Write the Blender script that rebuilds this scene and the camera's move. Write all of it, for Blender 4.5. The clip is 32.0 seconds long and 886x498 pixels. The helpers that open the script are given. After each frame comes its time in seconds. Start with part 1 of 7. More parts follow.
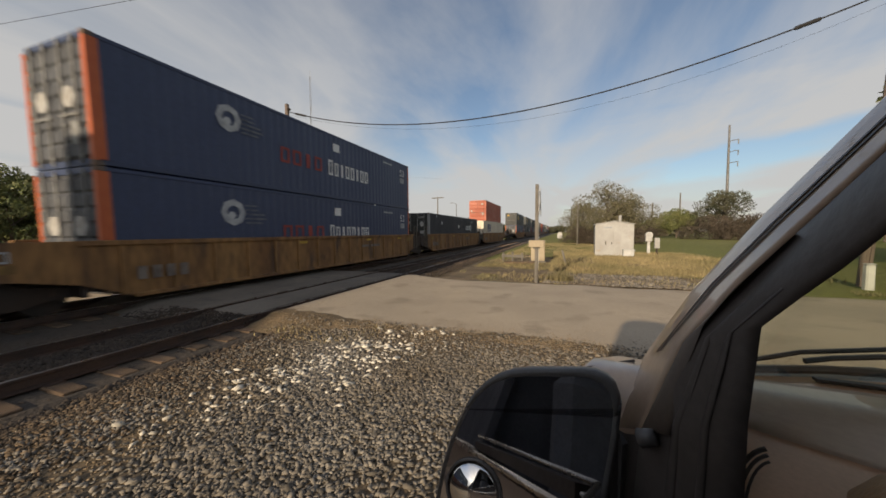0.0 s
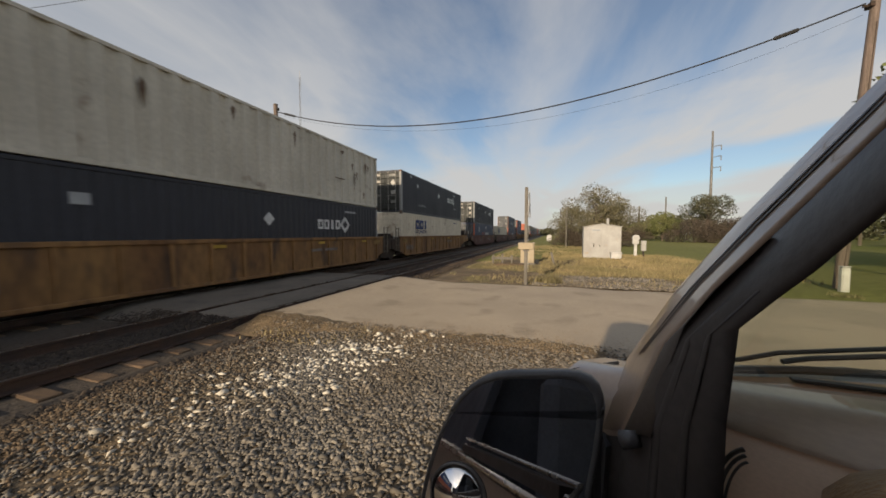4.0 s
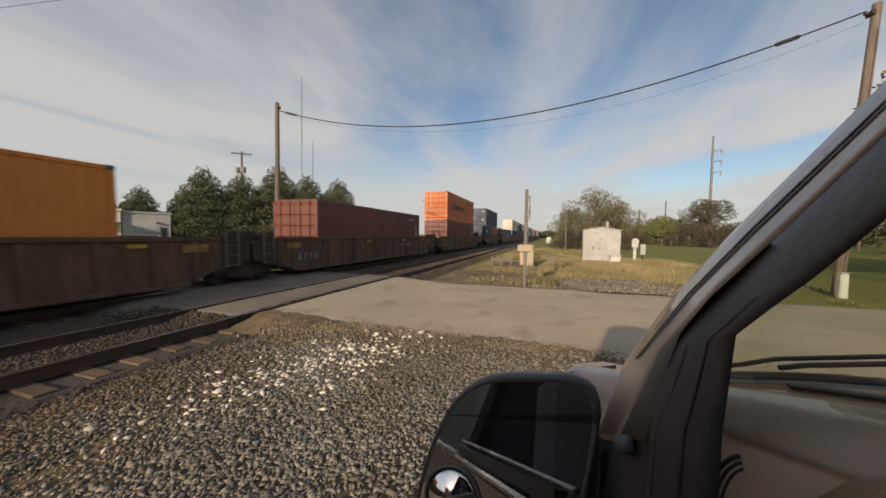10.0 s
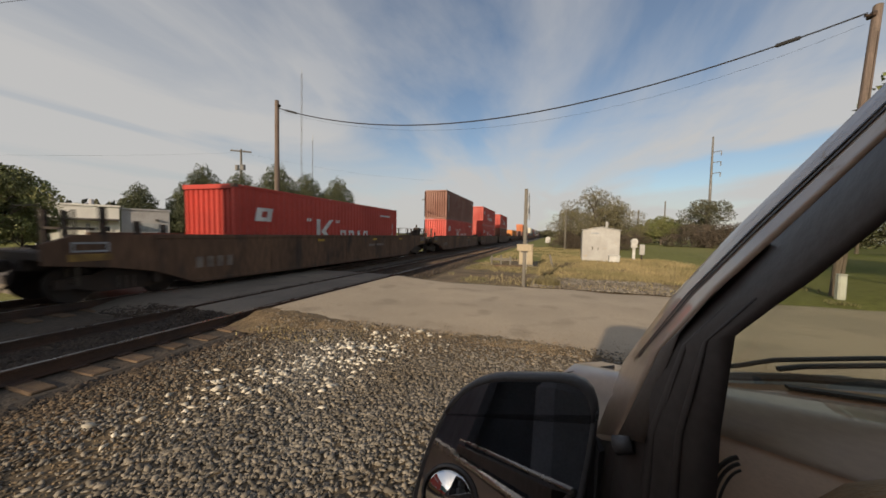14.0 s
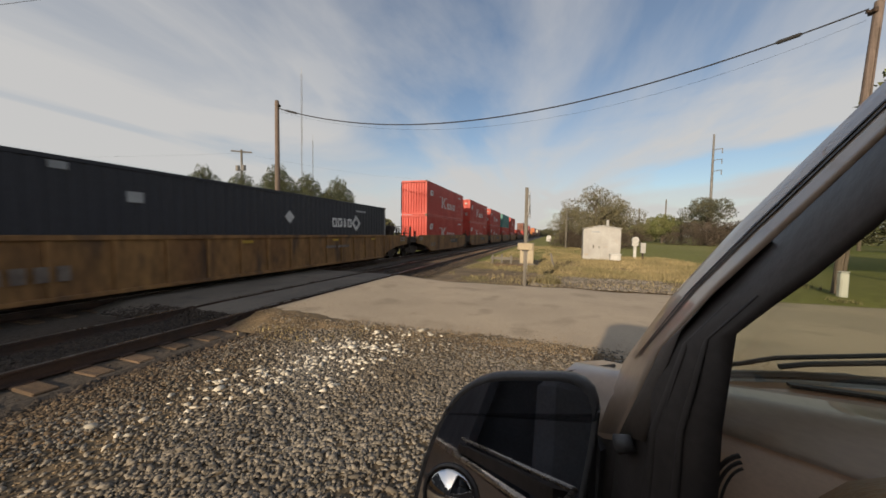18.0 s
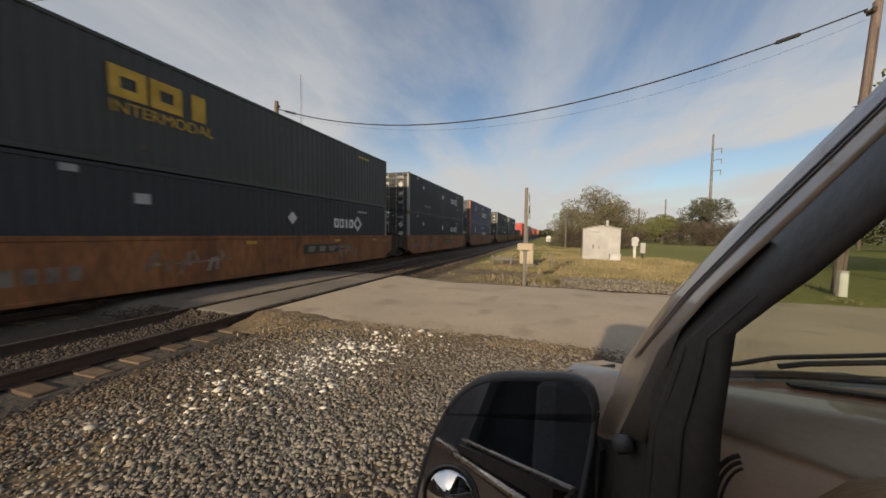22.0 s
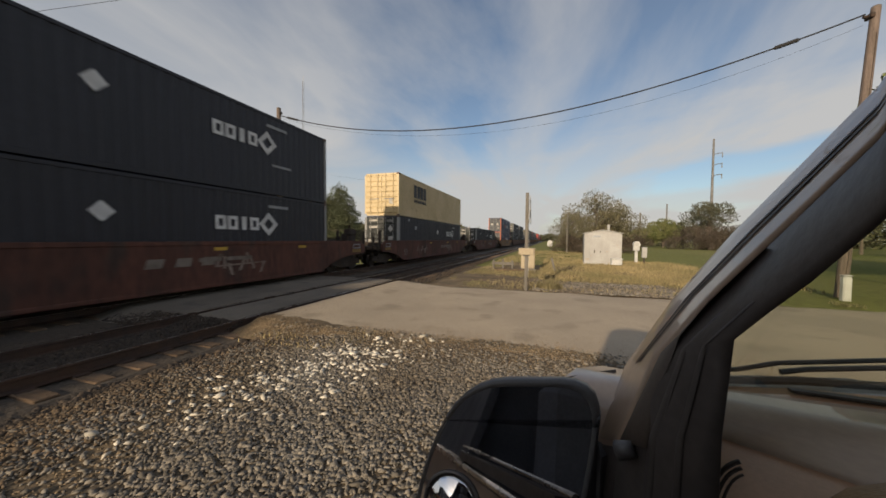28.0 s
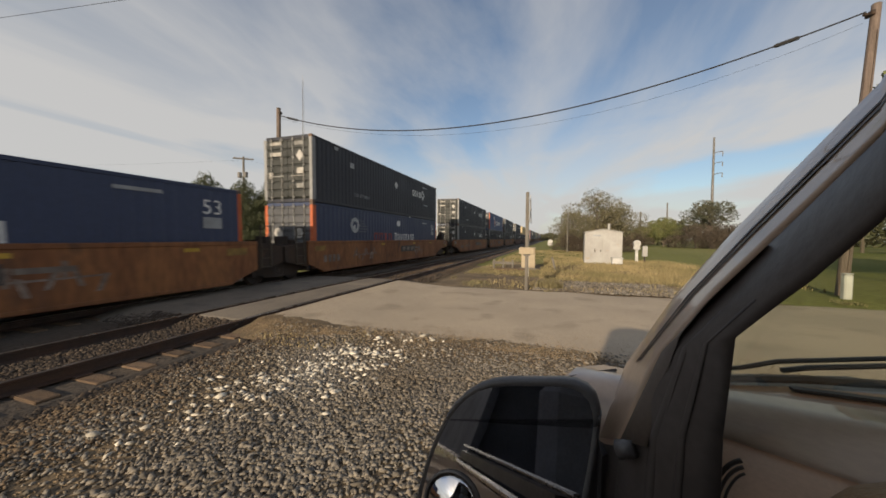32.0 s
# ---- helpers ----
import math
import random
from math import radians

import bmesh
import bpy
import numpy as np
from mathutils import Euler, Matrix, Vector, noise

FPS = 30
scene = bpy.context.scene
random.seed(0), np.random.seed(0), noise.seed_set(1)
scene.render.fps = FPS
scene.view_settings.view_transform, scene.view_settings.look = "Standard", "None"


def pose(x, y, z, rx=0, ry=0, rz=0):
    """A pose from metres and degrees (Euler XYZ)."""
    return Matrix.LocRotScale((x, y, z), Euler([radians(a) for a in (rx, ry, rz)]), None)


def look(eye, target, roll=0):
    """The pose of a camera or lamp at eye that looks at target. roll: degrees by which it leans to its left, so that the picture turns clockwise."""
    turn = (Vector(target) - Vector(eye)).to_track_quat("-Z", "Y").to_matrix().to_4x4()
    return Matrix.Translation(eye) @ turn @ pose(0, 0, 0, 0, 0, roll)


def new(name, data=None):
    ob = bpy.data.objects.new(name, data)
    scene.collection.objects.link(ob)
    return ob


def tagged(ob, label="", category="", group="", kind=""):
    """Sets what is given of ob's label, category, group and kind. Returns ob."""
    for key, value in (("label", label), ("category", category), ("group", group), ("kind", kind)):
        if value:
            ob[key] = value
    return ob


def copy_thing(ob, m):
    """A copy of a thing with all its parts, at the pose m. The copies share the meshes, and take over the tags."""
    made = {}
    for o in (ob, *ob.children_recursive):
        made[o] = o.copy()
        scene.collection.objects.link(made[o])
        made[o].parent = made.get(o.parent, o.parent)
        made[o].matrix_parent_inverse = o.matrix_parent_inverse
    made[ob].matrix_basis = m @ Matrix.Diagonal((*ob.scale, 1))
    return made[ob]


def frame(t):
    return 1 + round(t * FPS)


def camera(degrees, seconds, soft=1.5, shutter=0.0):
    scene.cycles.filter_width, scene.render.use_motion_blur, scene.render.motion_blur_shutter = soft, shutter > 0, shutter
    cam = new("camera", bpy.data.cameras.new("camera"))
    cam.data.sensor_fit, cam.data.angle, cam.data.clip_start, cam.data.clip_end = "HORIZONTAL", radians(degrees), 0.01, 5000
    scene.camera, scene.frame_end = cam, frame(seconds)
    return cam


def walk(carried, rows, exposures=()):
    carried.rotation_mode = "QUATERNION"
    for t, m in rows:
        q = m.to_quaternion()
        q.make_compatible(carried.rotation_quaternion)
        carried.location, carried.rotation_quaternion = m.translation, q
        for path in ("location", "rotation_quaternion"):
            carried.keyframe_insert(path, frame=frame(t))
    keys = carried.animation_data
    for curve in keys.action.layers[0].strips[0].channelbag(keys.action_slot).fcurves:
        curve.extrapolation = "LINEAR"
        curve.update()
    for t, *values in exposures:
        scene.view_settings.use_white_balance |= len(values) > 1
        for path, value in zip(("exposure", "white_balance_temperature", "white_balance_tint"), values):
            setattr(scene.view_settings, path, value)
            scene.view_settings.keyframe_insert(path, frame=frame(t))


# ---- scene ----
cam = camera(106.26, 32.0, soft=1.65, shutter=0.5)
scene.cycles.rolling_shutter_type, scene.cycles.rolling_shutter_duration = "TOP", 0.25
PATH = [
    (0, pose(-0.0100, -0.0103, 1.7503, 87.028, 0.166, 19.401)),
    (0.5, pose(-0.0109, -0.0104, 1.7495, 86.908, 0.152, 19.320)),
    (1, pose(-0.0107, -0.0103, 1.7494, 86.899, 0.091, 19.116)),
    (1.5, pose(-0.0091, -0.0084, 1.7494, 86.893, 0.044, 18.868)),
    (2, pose(-0.0065, -0.0053, 1.7494, 86.848, 0.095, 18.573)),
    (2.5, pose(-0.0039, -0.0035, 1.7501, 86.961, 0.108, 18.171)),
    (3, pose(-0.0022, -0.0028, 1.7507, 87.186, 0.053, 17.838)),
    (3.5, pose(-0.0014, -0.0022, 1.7502, 87.358, 0.001, 17.756)),
    (5.5, pose(-0.0024, -0.0019, 1.7496, 87.355, -0.372, 17.813)),
    (6, pose(-0.0014, -0.0009, 1.7500, 87.325, -0.329, 17.799)),
    (6.5, pose(-0.0005, 0.0003, 1.7499, 87.279, -0.265, 17.788)),
    (7, pose(-0.0003, 0.0007, 1.7497, 87.245, -0.272, 17.766)),
    (7.5, pose(-0.0003, 0.0005, 1.7498, 87.221, -0.314, 17.712)),
    (8, pose(0.0001, 0.0008, 1.7498, 87.243, -0.339, 17.640)),
    (8.5, pose(0.0001, 0.0003, 1.7502, 87.358, -0.483, 17.617)),
    (9, pose(-0.0001, -0.0003, 1.7506, 87.477, -0.688, 17.650)),
    (9.5, pose(0.0004, 0.0003, 1.7507, 87.535, -0.799, 17.673)),
    (10, pose(0.0005, 0.0004, 1.7509, 87.538, -0.873, 17.692)),
    (10.5, pose(0.0001, 0.0001, 1.7511, 87.520, -0.966, 17.728)),
    (11, pose(-0.0000, 0.0008, 1.7508, 87.501, -1.053, 17.759)),
    (11.5, pose(0.0003, 0.0020, 1.7503, 87.452, -1.110, 17.711)),
    (12, pose(0.0001, 0.0022, 1.7503, 87.380, -1.182, 17.619)),
    (12.5, pose(-0.0005, 0.0015, 1.7503, 87.368, -1.279, 17.619)),
    (13, pose(-0.0005, 0.0016, 1.7502, 87.423, -1.346, 17.666)),
    (13.5, pose(0.0004, 0.0031, 1.7501, 87.418, -1.311, 17.652)),
    (14, pose(0.0012, 0.0042, 1.7503, 87.374, -1.228, 17.598)),
    (14.5, pose(0.0012, 0.0034, 1.7508, 87.395, -1.228, 17.566)),
    (16.5, pose(0.0014, 0.0053, 1.7501, 87.145, -0.989, 17.678)),
    (17, pose(0.0014, 0.0053, 1.7499, 87.184, -0.980, 17.742)),
    (17.5, pose(0.0017, 0.0055, 1.7500, 87.224, -0.972, 17.772)),
    (18, pose(0.0022, 0.0057, 1.7501, 87.252, -0.926, 17.717)),
    (18.5, pose(0.0025, 0.0062, 1.7500, 87.278, -0.872, 17.631)),
    (19, pose(0.0025, 0.0060, 1.7499, 87.324, -0.864, 17.593)),
    (19.5, pose(0.0020, 0.0051, 1.7501, 87.353, -0.930, 17.630)),
    (20, pose(0.0015, 0.0048, 1.7500, 87.320, -0.987, 17.689)),
    (20.5, pose(0.0017, 0.0052, 1.7499, 87.279, -0.949, 17.695)),
    (21, pose(0.0024, 0.0059, 1.7498, 87.287, -0.873, 17.665)),
    (21.5, pose(0.0030, 0.0065, 1.7498, 87.310, -0.837, 17.654)),
    (22, pose(0.0030, 0.0062, 1.7500, 87.320, -0.827, 17.677)),
    (22.5, pose(0.0028, 0.0060, 1.7499, 87.300, -0.789, 17.723)),
    (23, pose(0.0035, 0.0062, 1.7500, 87.282, -0.689, 17.752)),
    (23.5, pose(0.0045, 0.0055, 1.7509, 87.366, -0.594, 17.738)),
    (24, pose(0.0050, 0.0049, 1.7514, 87.530, -0.607, 17.743)),
    (24.5, pose(0.0056, 0.0053, 1.7513, 87.667, -0.622, 17.788)),
    (25, pose(0.0063, 0.0056, 1.7514, 87.767, -0.581, 17.815)),
    (25.5, pose(0.0065, 0.0049, 1.7518, 87.862, -0.577, 17.824)),
    (27.5, pose(0.0051, 0.0007, 1.7532, 88.129, -0.753, 17.904)),
    (28, pose(0.0058, 0.0008, 1.7532, 88.154, -0.683, 17.879)),
    (28.5, pose(0.0060, 0.0002, 1.7535, 88.207, -0.651, 17.889)),
    (29, pose(0.0063, 0.0003, 1.7537, 88.237, -0.621, 17.927)),
    (29.5, pose(0.0065, 0.0007, 1.7537, 88.242, -0.619, 17.952)),
    (30, pose(0.0060, 0.0005, 1.7536, 88.229, -0.685, 17.973)),
    (30.5, pose(0.0050, 0.0003, 1.7534, 88.176, -0.759, 17.991)),
    (31, pose(0.0047, 0.0007, 1.7530, 88.105, -0.724, 17.978)),
    (31.5, pose(0.0053, 0.0015, 1.7526, 88.069, -0.603, 17.953)),
    (32, pose(0.0065, 0.0030, 1.7523, 88.089, -0.480, 17.935)),
]
walk(cam, PATH, exposures=[(0.0, 0.01), (1.0, 0.07), (9.0, 0.06), (10.4, 0.04), (11.2, -0.05), (12.2, -0.05), (13.0, 0.07), (14.0, -0.04), (15.0, 0.0), (17.0, 0.07), (25.5, 0.06), (27.5, -0.04), (28.3, -0.04), (29.0, 0.06), (32.0, 0.06)])

# ---- light ----
SUN_EL, SUN_AZ = radians(16.3), radians(10.6)      # the light travels towards +y and a little towards +x
toward = Vector((-math.sin(SUN_AZ) * math.cos(SUN_EL), -math.cos(SUN_AZ) * math.cos(SUN_EL), math.sin(SUN_EL)))
sun = new("sun", bpy.data.lights.new("sun", "SUN"))
sun.data.energy, sun.data.angle, sun.data.color = 5.0, radians(0.9), (1.0, 0.80, 0.56)
sun.matrix_world = look(toward * 50, (0, 0, 0))

world = bpy.data.worlds.new("sky")
scene.world = world
world.use_nodes = True
wn, wl = world.node_tree.nodes, world.node_tree.links
wn.clear()


def wnode(kind, **values):
    n = wn.new(kind)
    for k, v in values.items():
        n.inputs[k].default_value = v
    return n


sky = wn.new("ShaderNodeTexSky")
sky.sky_type, sky.sun_disc, sky.sun_elevation = "NISHITA", False, radians(24)
sky.sun_rotation = math.pi + SUN_AZ
sky.air_density, sky.dust_density, sky.ozone_density = 1.0, 1.2, 1.0
coord = wn.new("ShaderNodeTexCoord")
# thin cirrus: streaks laid over a plane high above, then turned into cover
split = wn.new("ShaderNodeSeparateXYZ")
wl.new(coord.outputs["Generated"], split.inputs[0])


def wmath(op, a, b):
    n = wn.new("ShaderNodeMath")
    n.operation = op
    for i, v in enumerate((a, b)):
        if isinstance(v, (int, float)):
            n.inputs[i].default_value = v
        else:
            wl.new(v, n.inputs[i])
    return n.outputs[0]


up = wmath("ADD", wmath("MAXIMUM", split.outputs[2], 0.0), 0.10)
px, py = wmath("DIVIDE", split.outputs[0], up), wmath("DIVIDE", split.outputs[1], up)
plane = wn.new("ShaderNodeCombineXYZ")
wl.new(px, plane.inputs[0])
wl.new(py, plane.inputs[1])
turned = wn.new("ShaderNodeMapping")
turned.inputs["Rotation"].default_value = (0, 0, radians(22.97))
turned.inputs["Scale"].default_value = (1.0, 0.358, 1.0)
turned.inputs["Location"].default_value = (-4.48, -0.786, 0.0)
wl.new(plane.outputs[0], turned.inputs[0])
veil = wnode("ShaderNodeTexNoise", Scale=0.756, Detail=7.0, Roughness=0.55, Distortion=0.7)
wl.new(turned.outputs[0], veil.inputs["Vector"])
cover = wn.new("ShaderNodeMapRange")
cover.inputs[1].default_value, cover.inputs[2].default_value = 0.40, 0.62
cover.inputs[3].default_value, cover.inputs[4].default_value = 0.15, 0.80
wl.new(veil.outputs["Fac"], cover.inputs[0])
low = wn.new("ShaderNodeMapRange")
low.inputs[1].default_value, low.inputs[2].default_value = 0.02, 0.30
low.inputs[3].default_value, low.inputs[4].default_value = 0.26, 0.0
wl.new(split.outputs[2], low.inputs[0])
west = wn.new("ShaderNodeMapRange")
west.inputs[1].default_value, west.inputs[2].default_value = -1.0, -2.6
west.inputs[3].default_value, west.inputs[4].default_value = -0.10, 0.40
wl.new(px, west.inputs[0])
east = wn.new("ShaderNodeMapRange")
east.inputs[1].default_value, east.inputs[2].default_value = 0.0, 1.1
east.inputs[3].default_value, east.inputs[4].default_value = 0.0, 0.05
wl.new(px, east.inputs[0])


def wrange(v, a, b, c, d):
    n = wn.new("ShaderNodeMapRange")
    n.interpolation_type = "SMOOTHSTEP"
    for i, q in enumerate((a, b, c, d)):
        n.inputs[i + 1].default_value = q
    wl.new(v, n.inputs[0])
    return n.outputs[0]


# a low bank of cloud that rises towards the east, with a strip of clear sky under it
bearing = wmath("ARCTAN2", split.outputs[0], split.outputs[1])
slope = wmath("DIVIDE", split.outputs[2], wmath("SQRT", wmath("ADD", wmath("MULTIPLY", split.outputs[0], split.outputs[0]), wmath("MULTIPLY", split.outputs[1], split.outputs[1])), 0.0))
band = wn.new("ShaderNodeCombineXYZ")
wl.new(wmath("MULTIPLY", bearing, 3.2), band.inputs[0])
wl.new(wmath("MULTIPLY", slope, 14.0), band.inputs[1])
ruffle = wnode("ShaderNodeTexNoise", Scale=1.3, Detail=6.0, Roughness=0.6)
wl.new(band.outputs[0], ruffle.inputs["Vector"])
wave = wmath("MULTIPLY", wmath("SUBTRACT", ruffle.outputs["Fac"], 0.5), 0.13)
above = wmath("SUBTRACT", wmath("ADD", slope, wave), wrange(bearing, radians(-14), radians(24), 0.20, 0.33))
bank = wmath("MULTIPLY", wrange(above, -0.035, 0.035, 0.30, 0.0), wrange(bearing, radians(-30), radians(-15), 0.0, 1.0))
off = wmath("ABSOLUTE", wmath("SUBTRACT", wmath("ADD", slope, wmath("MULTIPLY", wave, 0.35)), wmath("ADD", wmath("MULTIPLY", bearing, 0.125), 0.118)), 0.0)
gap_ = wmath("MULTIPLY", wrange(off, 0.012, 0.048, -0.85, 0.0), wrange(bearing, radians(5), radians(18), 0.0, 1.0))
blue = wmath("MULTIPLY", wrange(wmath("ABSOLUTE", wmath("ADD", bearing, radians(19)), 0.0), radians(6), radians(24), -0.11, 0.0), wrange(slope, 0.2, 0.34, 0.0, 1.0))
shapes = wmath("ADD", wmath("ADD", bank, gap_), blue)
cloudy = wmath("ADD", wmath("ADD", cover.outputs[0], low.outputs[0]), wmath("ADD", west.outputs[0], east.outputs[0]))
cloudy = wmath("MINIMUM", wmath("MAXIMUM", wmath("ADD", cloudy, shapes), 0.03), 0.93)
both = wn.new("ShaderNodeMixRGB")
both.inputs[2].default_value = (5.42, 5.30, 5.15, 1)
wl.new(cloudy, both.inputs[0])
wl.new(sky.outputs[0], both.inputs[1])
back = wnode("ShaderNodeBackground", Strength=0.105)
wl.new(both.outputs[0], back.inputs["Color"])
wout = wn.new("ShaderNodeOutputWorld")
wl.new(back.outputs[0], wout.inputs["Surface"])

# ---- mesh and material helpers ----
class Shape:
    """Collects vertices and faces, then becomes one mesh."""

    def __init__(self):
        self.v, self.f = [], []

    def add(self, verts, faces):
        k = len(self.v)
        self.v += [tuple(p) for p in verts]
        self.f += [tuple(i + k for i in face) for face in faces]
        return self

    def box(self, x0, y0, z0, x1, y1, z1, c=0.0):
        """A box from corner to corner; c chamfers its upright and lengthwise edges."""
        if c <= 0:
            return self.add([(x0, y0, z0), (x1, y0, z0), (x1, y1, z0), (x0, y1, z0), (x0, y0, z1), (x1, y0, z1), (x1, y1, z1), (x0, y1, z1)],
                            [(0, 3, 2, 1), (4, 5, 6, 7), (0, 1, 5, 4), (1, 2, 6, 5), (2, 3, 7, 6), (3, 0, 4, 7)])
        ring = [(x0 + c, y0), (x1 - c, y0), (x1, y0 + c), (x1, y1 - c), (x1 - c, y1), (x0 + c, y1), (x0, y1 - c), (x0, y0 + c)]
        mx, my = (x0 + x1) / 2, (y0 + y1) / 2
        inner = [(mx + (x - mx) * (1 - 2 * c / (x1 - x0)), my + (y - my) * (1 - 2 * c / (y1 - y0))) for x, y in ring]
        vs = [(x, y, z0) for x, y in inner] + [(x, y, z0 + c) for x, y in ring] + [(x, y, z1 - c) for x, y in ring] + [(x, y, z1) for x, y in inner]
        fs = [tuple(range(7, -1, -1)), tuple(range(24, 32))]
        for r in range(3):
            fs += [(r * 8 + i, r * 8 + (i + 1) % 8, r * 8 + 8 + (i + 1) % 8, r * 8 + 8 + i) for i in range(8)]
        return self.add(vs, fs)

    def tube(self, a, b, r0, r1=None, n=8, caps=True):
        a, b = Vector(a), Vector(b)
        r1 = r0 if r1 is None else r1
        d = (b - a).normalized()
        s = d.cross(Vector((0, 0, 1)) if abs(d.z) < 0.9 else Vector((1, 0, 0))).normalized()
        u = s.cross(d)
        vs = [p + (s * math.cos(2 * math.pi * i / n) + u * math.sin(2 * math.pi * i / n)) * r for p, r in ((a, r0), (b, r1)) for i in range(n)]
        fs = [(i, (i + 1) % n, n + (i + 1) % n, n + i) for i in range(n)]
        if caps:
            fs += [tuple(range(n - 1, -1, -1)), tuple(range(n, 2 * n))]
        return self.add(vs, fs)

    def path(self, pts, r, n=6):
        """A round bar through points, with mitred joints."""
        pts = [Vector(p) for p in pts]
        rings = []
        for i, p in enumerate(pts):
            d = (pts[min(i + 1, len(pts) - 1)] - pts[max(i - 1, 0)]).normalized()
            s = d.cross(Vector((0, 0, 1)) if abs(d.z) < 0.9 else Vector((1, 0, 0))).normalized()
            u = s.cross(d)
            rr = r[i] if isinstance(r, (list, tuple)) else r
            rings.append([p + (s * math.cos(2 * math.pi * k / n) + u * math.sin(2 * math.pi * k / n)) * rr for k in range(n)])
        return self.loft(rings, caps=True)

    def loft(self, rings, caps=True, closed=True):
        n = len(rings[0])
        vs = [p for ring in rings for p in ring]
        fs = []
        for r in range(len(rings) - 1):
            for i in range(n if closed else n - 1):
                fs.append((r * n + i, r * n + (i + 1) % n, (r + 1) * n + (i + 1) % n, (r + 1) * n + i))
        if caps:
            fs += [tuple(range(n - 1, -1, -1)), tuple(range((len(rings) - 1) * n, len(rings) * n))]
        return self.add(vs, fs)

    def prism(self, outline, x0, x1):
        """An outline of (y, z) points given depth along x."""
        n = len(outline)
        vs = [(x0, y, z) for y, z in outline] + [(x1, y, z) for y, z in outline]
        fs = [tuple(range(n - 1, -1, -1)), tuple(range(n, 2 * n))] + [(i, (i + 1) % n, n + (i + 1) % n, n + i) for i in range(n)]
        return self.add(vs, fs)

    def turn(self, m):
        self.v = [tuple(m @ Vector(p)) for p in self.v]
        return self

    def mesh(self, name, material, smooth=False):
        me = bpy.data.meshes.new(name)
        me.from_pydata(self.v, [], self.f)
        bm = bmesh.new()
        bm.from_mesh(me)
        bmesh.ops.recalc_face_normals(bm, faces=bm.faces)
        bm.to_mesh(me)
        bm.free()
        me.materials.append(material)
        if smooth:
            me.polygons.foreach_set("use_smooth", [True] * len(me.polygons))
        return me


def part(name, shape, material, parent, label="", smooth=False, at=None):
    ob = new(name, shape if isinstance(shape, bpy.types.Mesh) else shape.mesh(name, material, smooth))
    ob.parent = parent
    if at is not None:
        ob.matrix_basis = at
    return tagged(ob, label)


def thing(name, label, category, group="", m=None, kind=""):
    ob = new(name)
    ob.empty_display_size = 0.2
    if m is not None:
        ob.matrix_basis = m
    return tagged(ob, label, category, group, kind)


def solid(name, shape, material, label, category, group="", kind="", m=None, smooth=False):
    ob = new(name, shape.mesh(name, material, smooth))
    if m is not None:
        ob.matrix_basis = m
    return tagged(ob, label, category, group, kind)


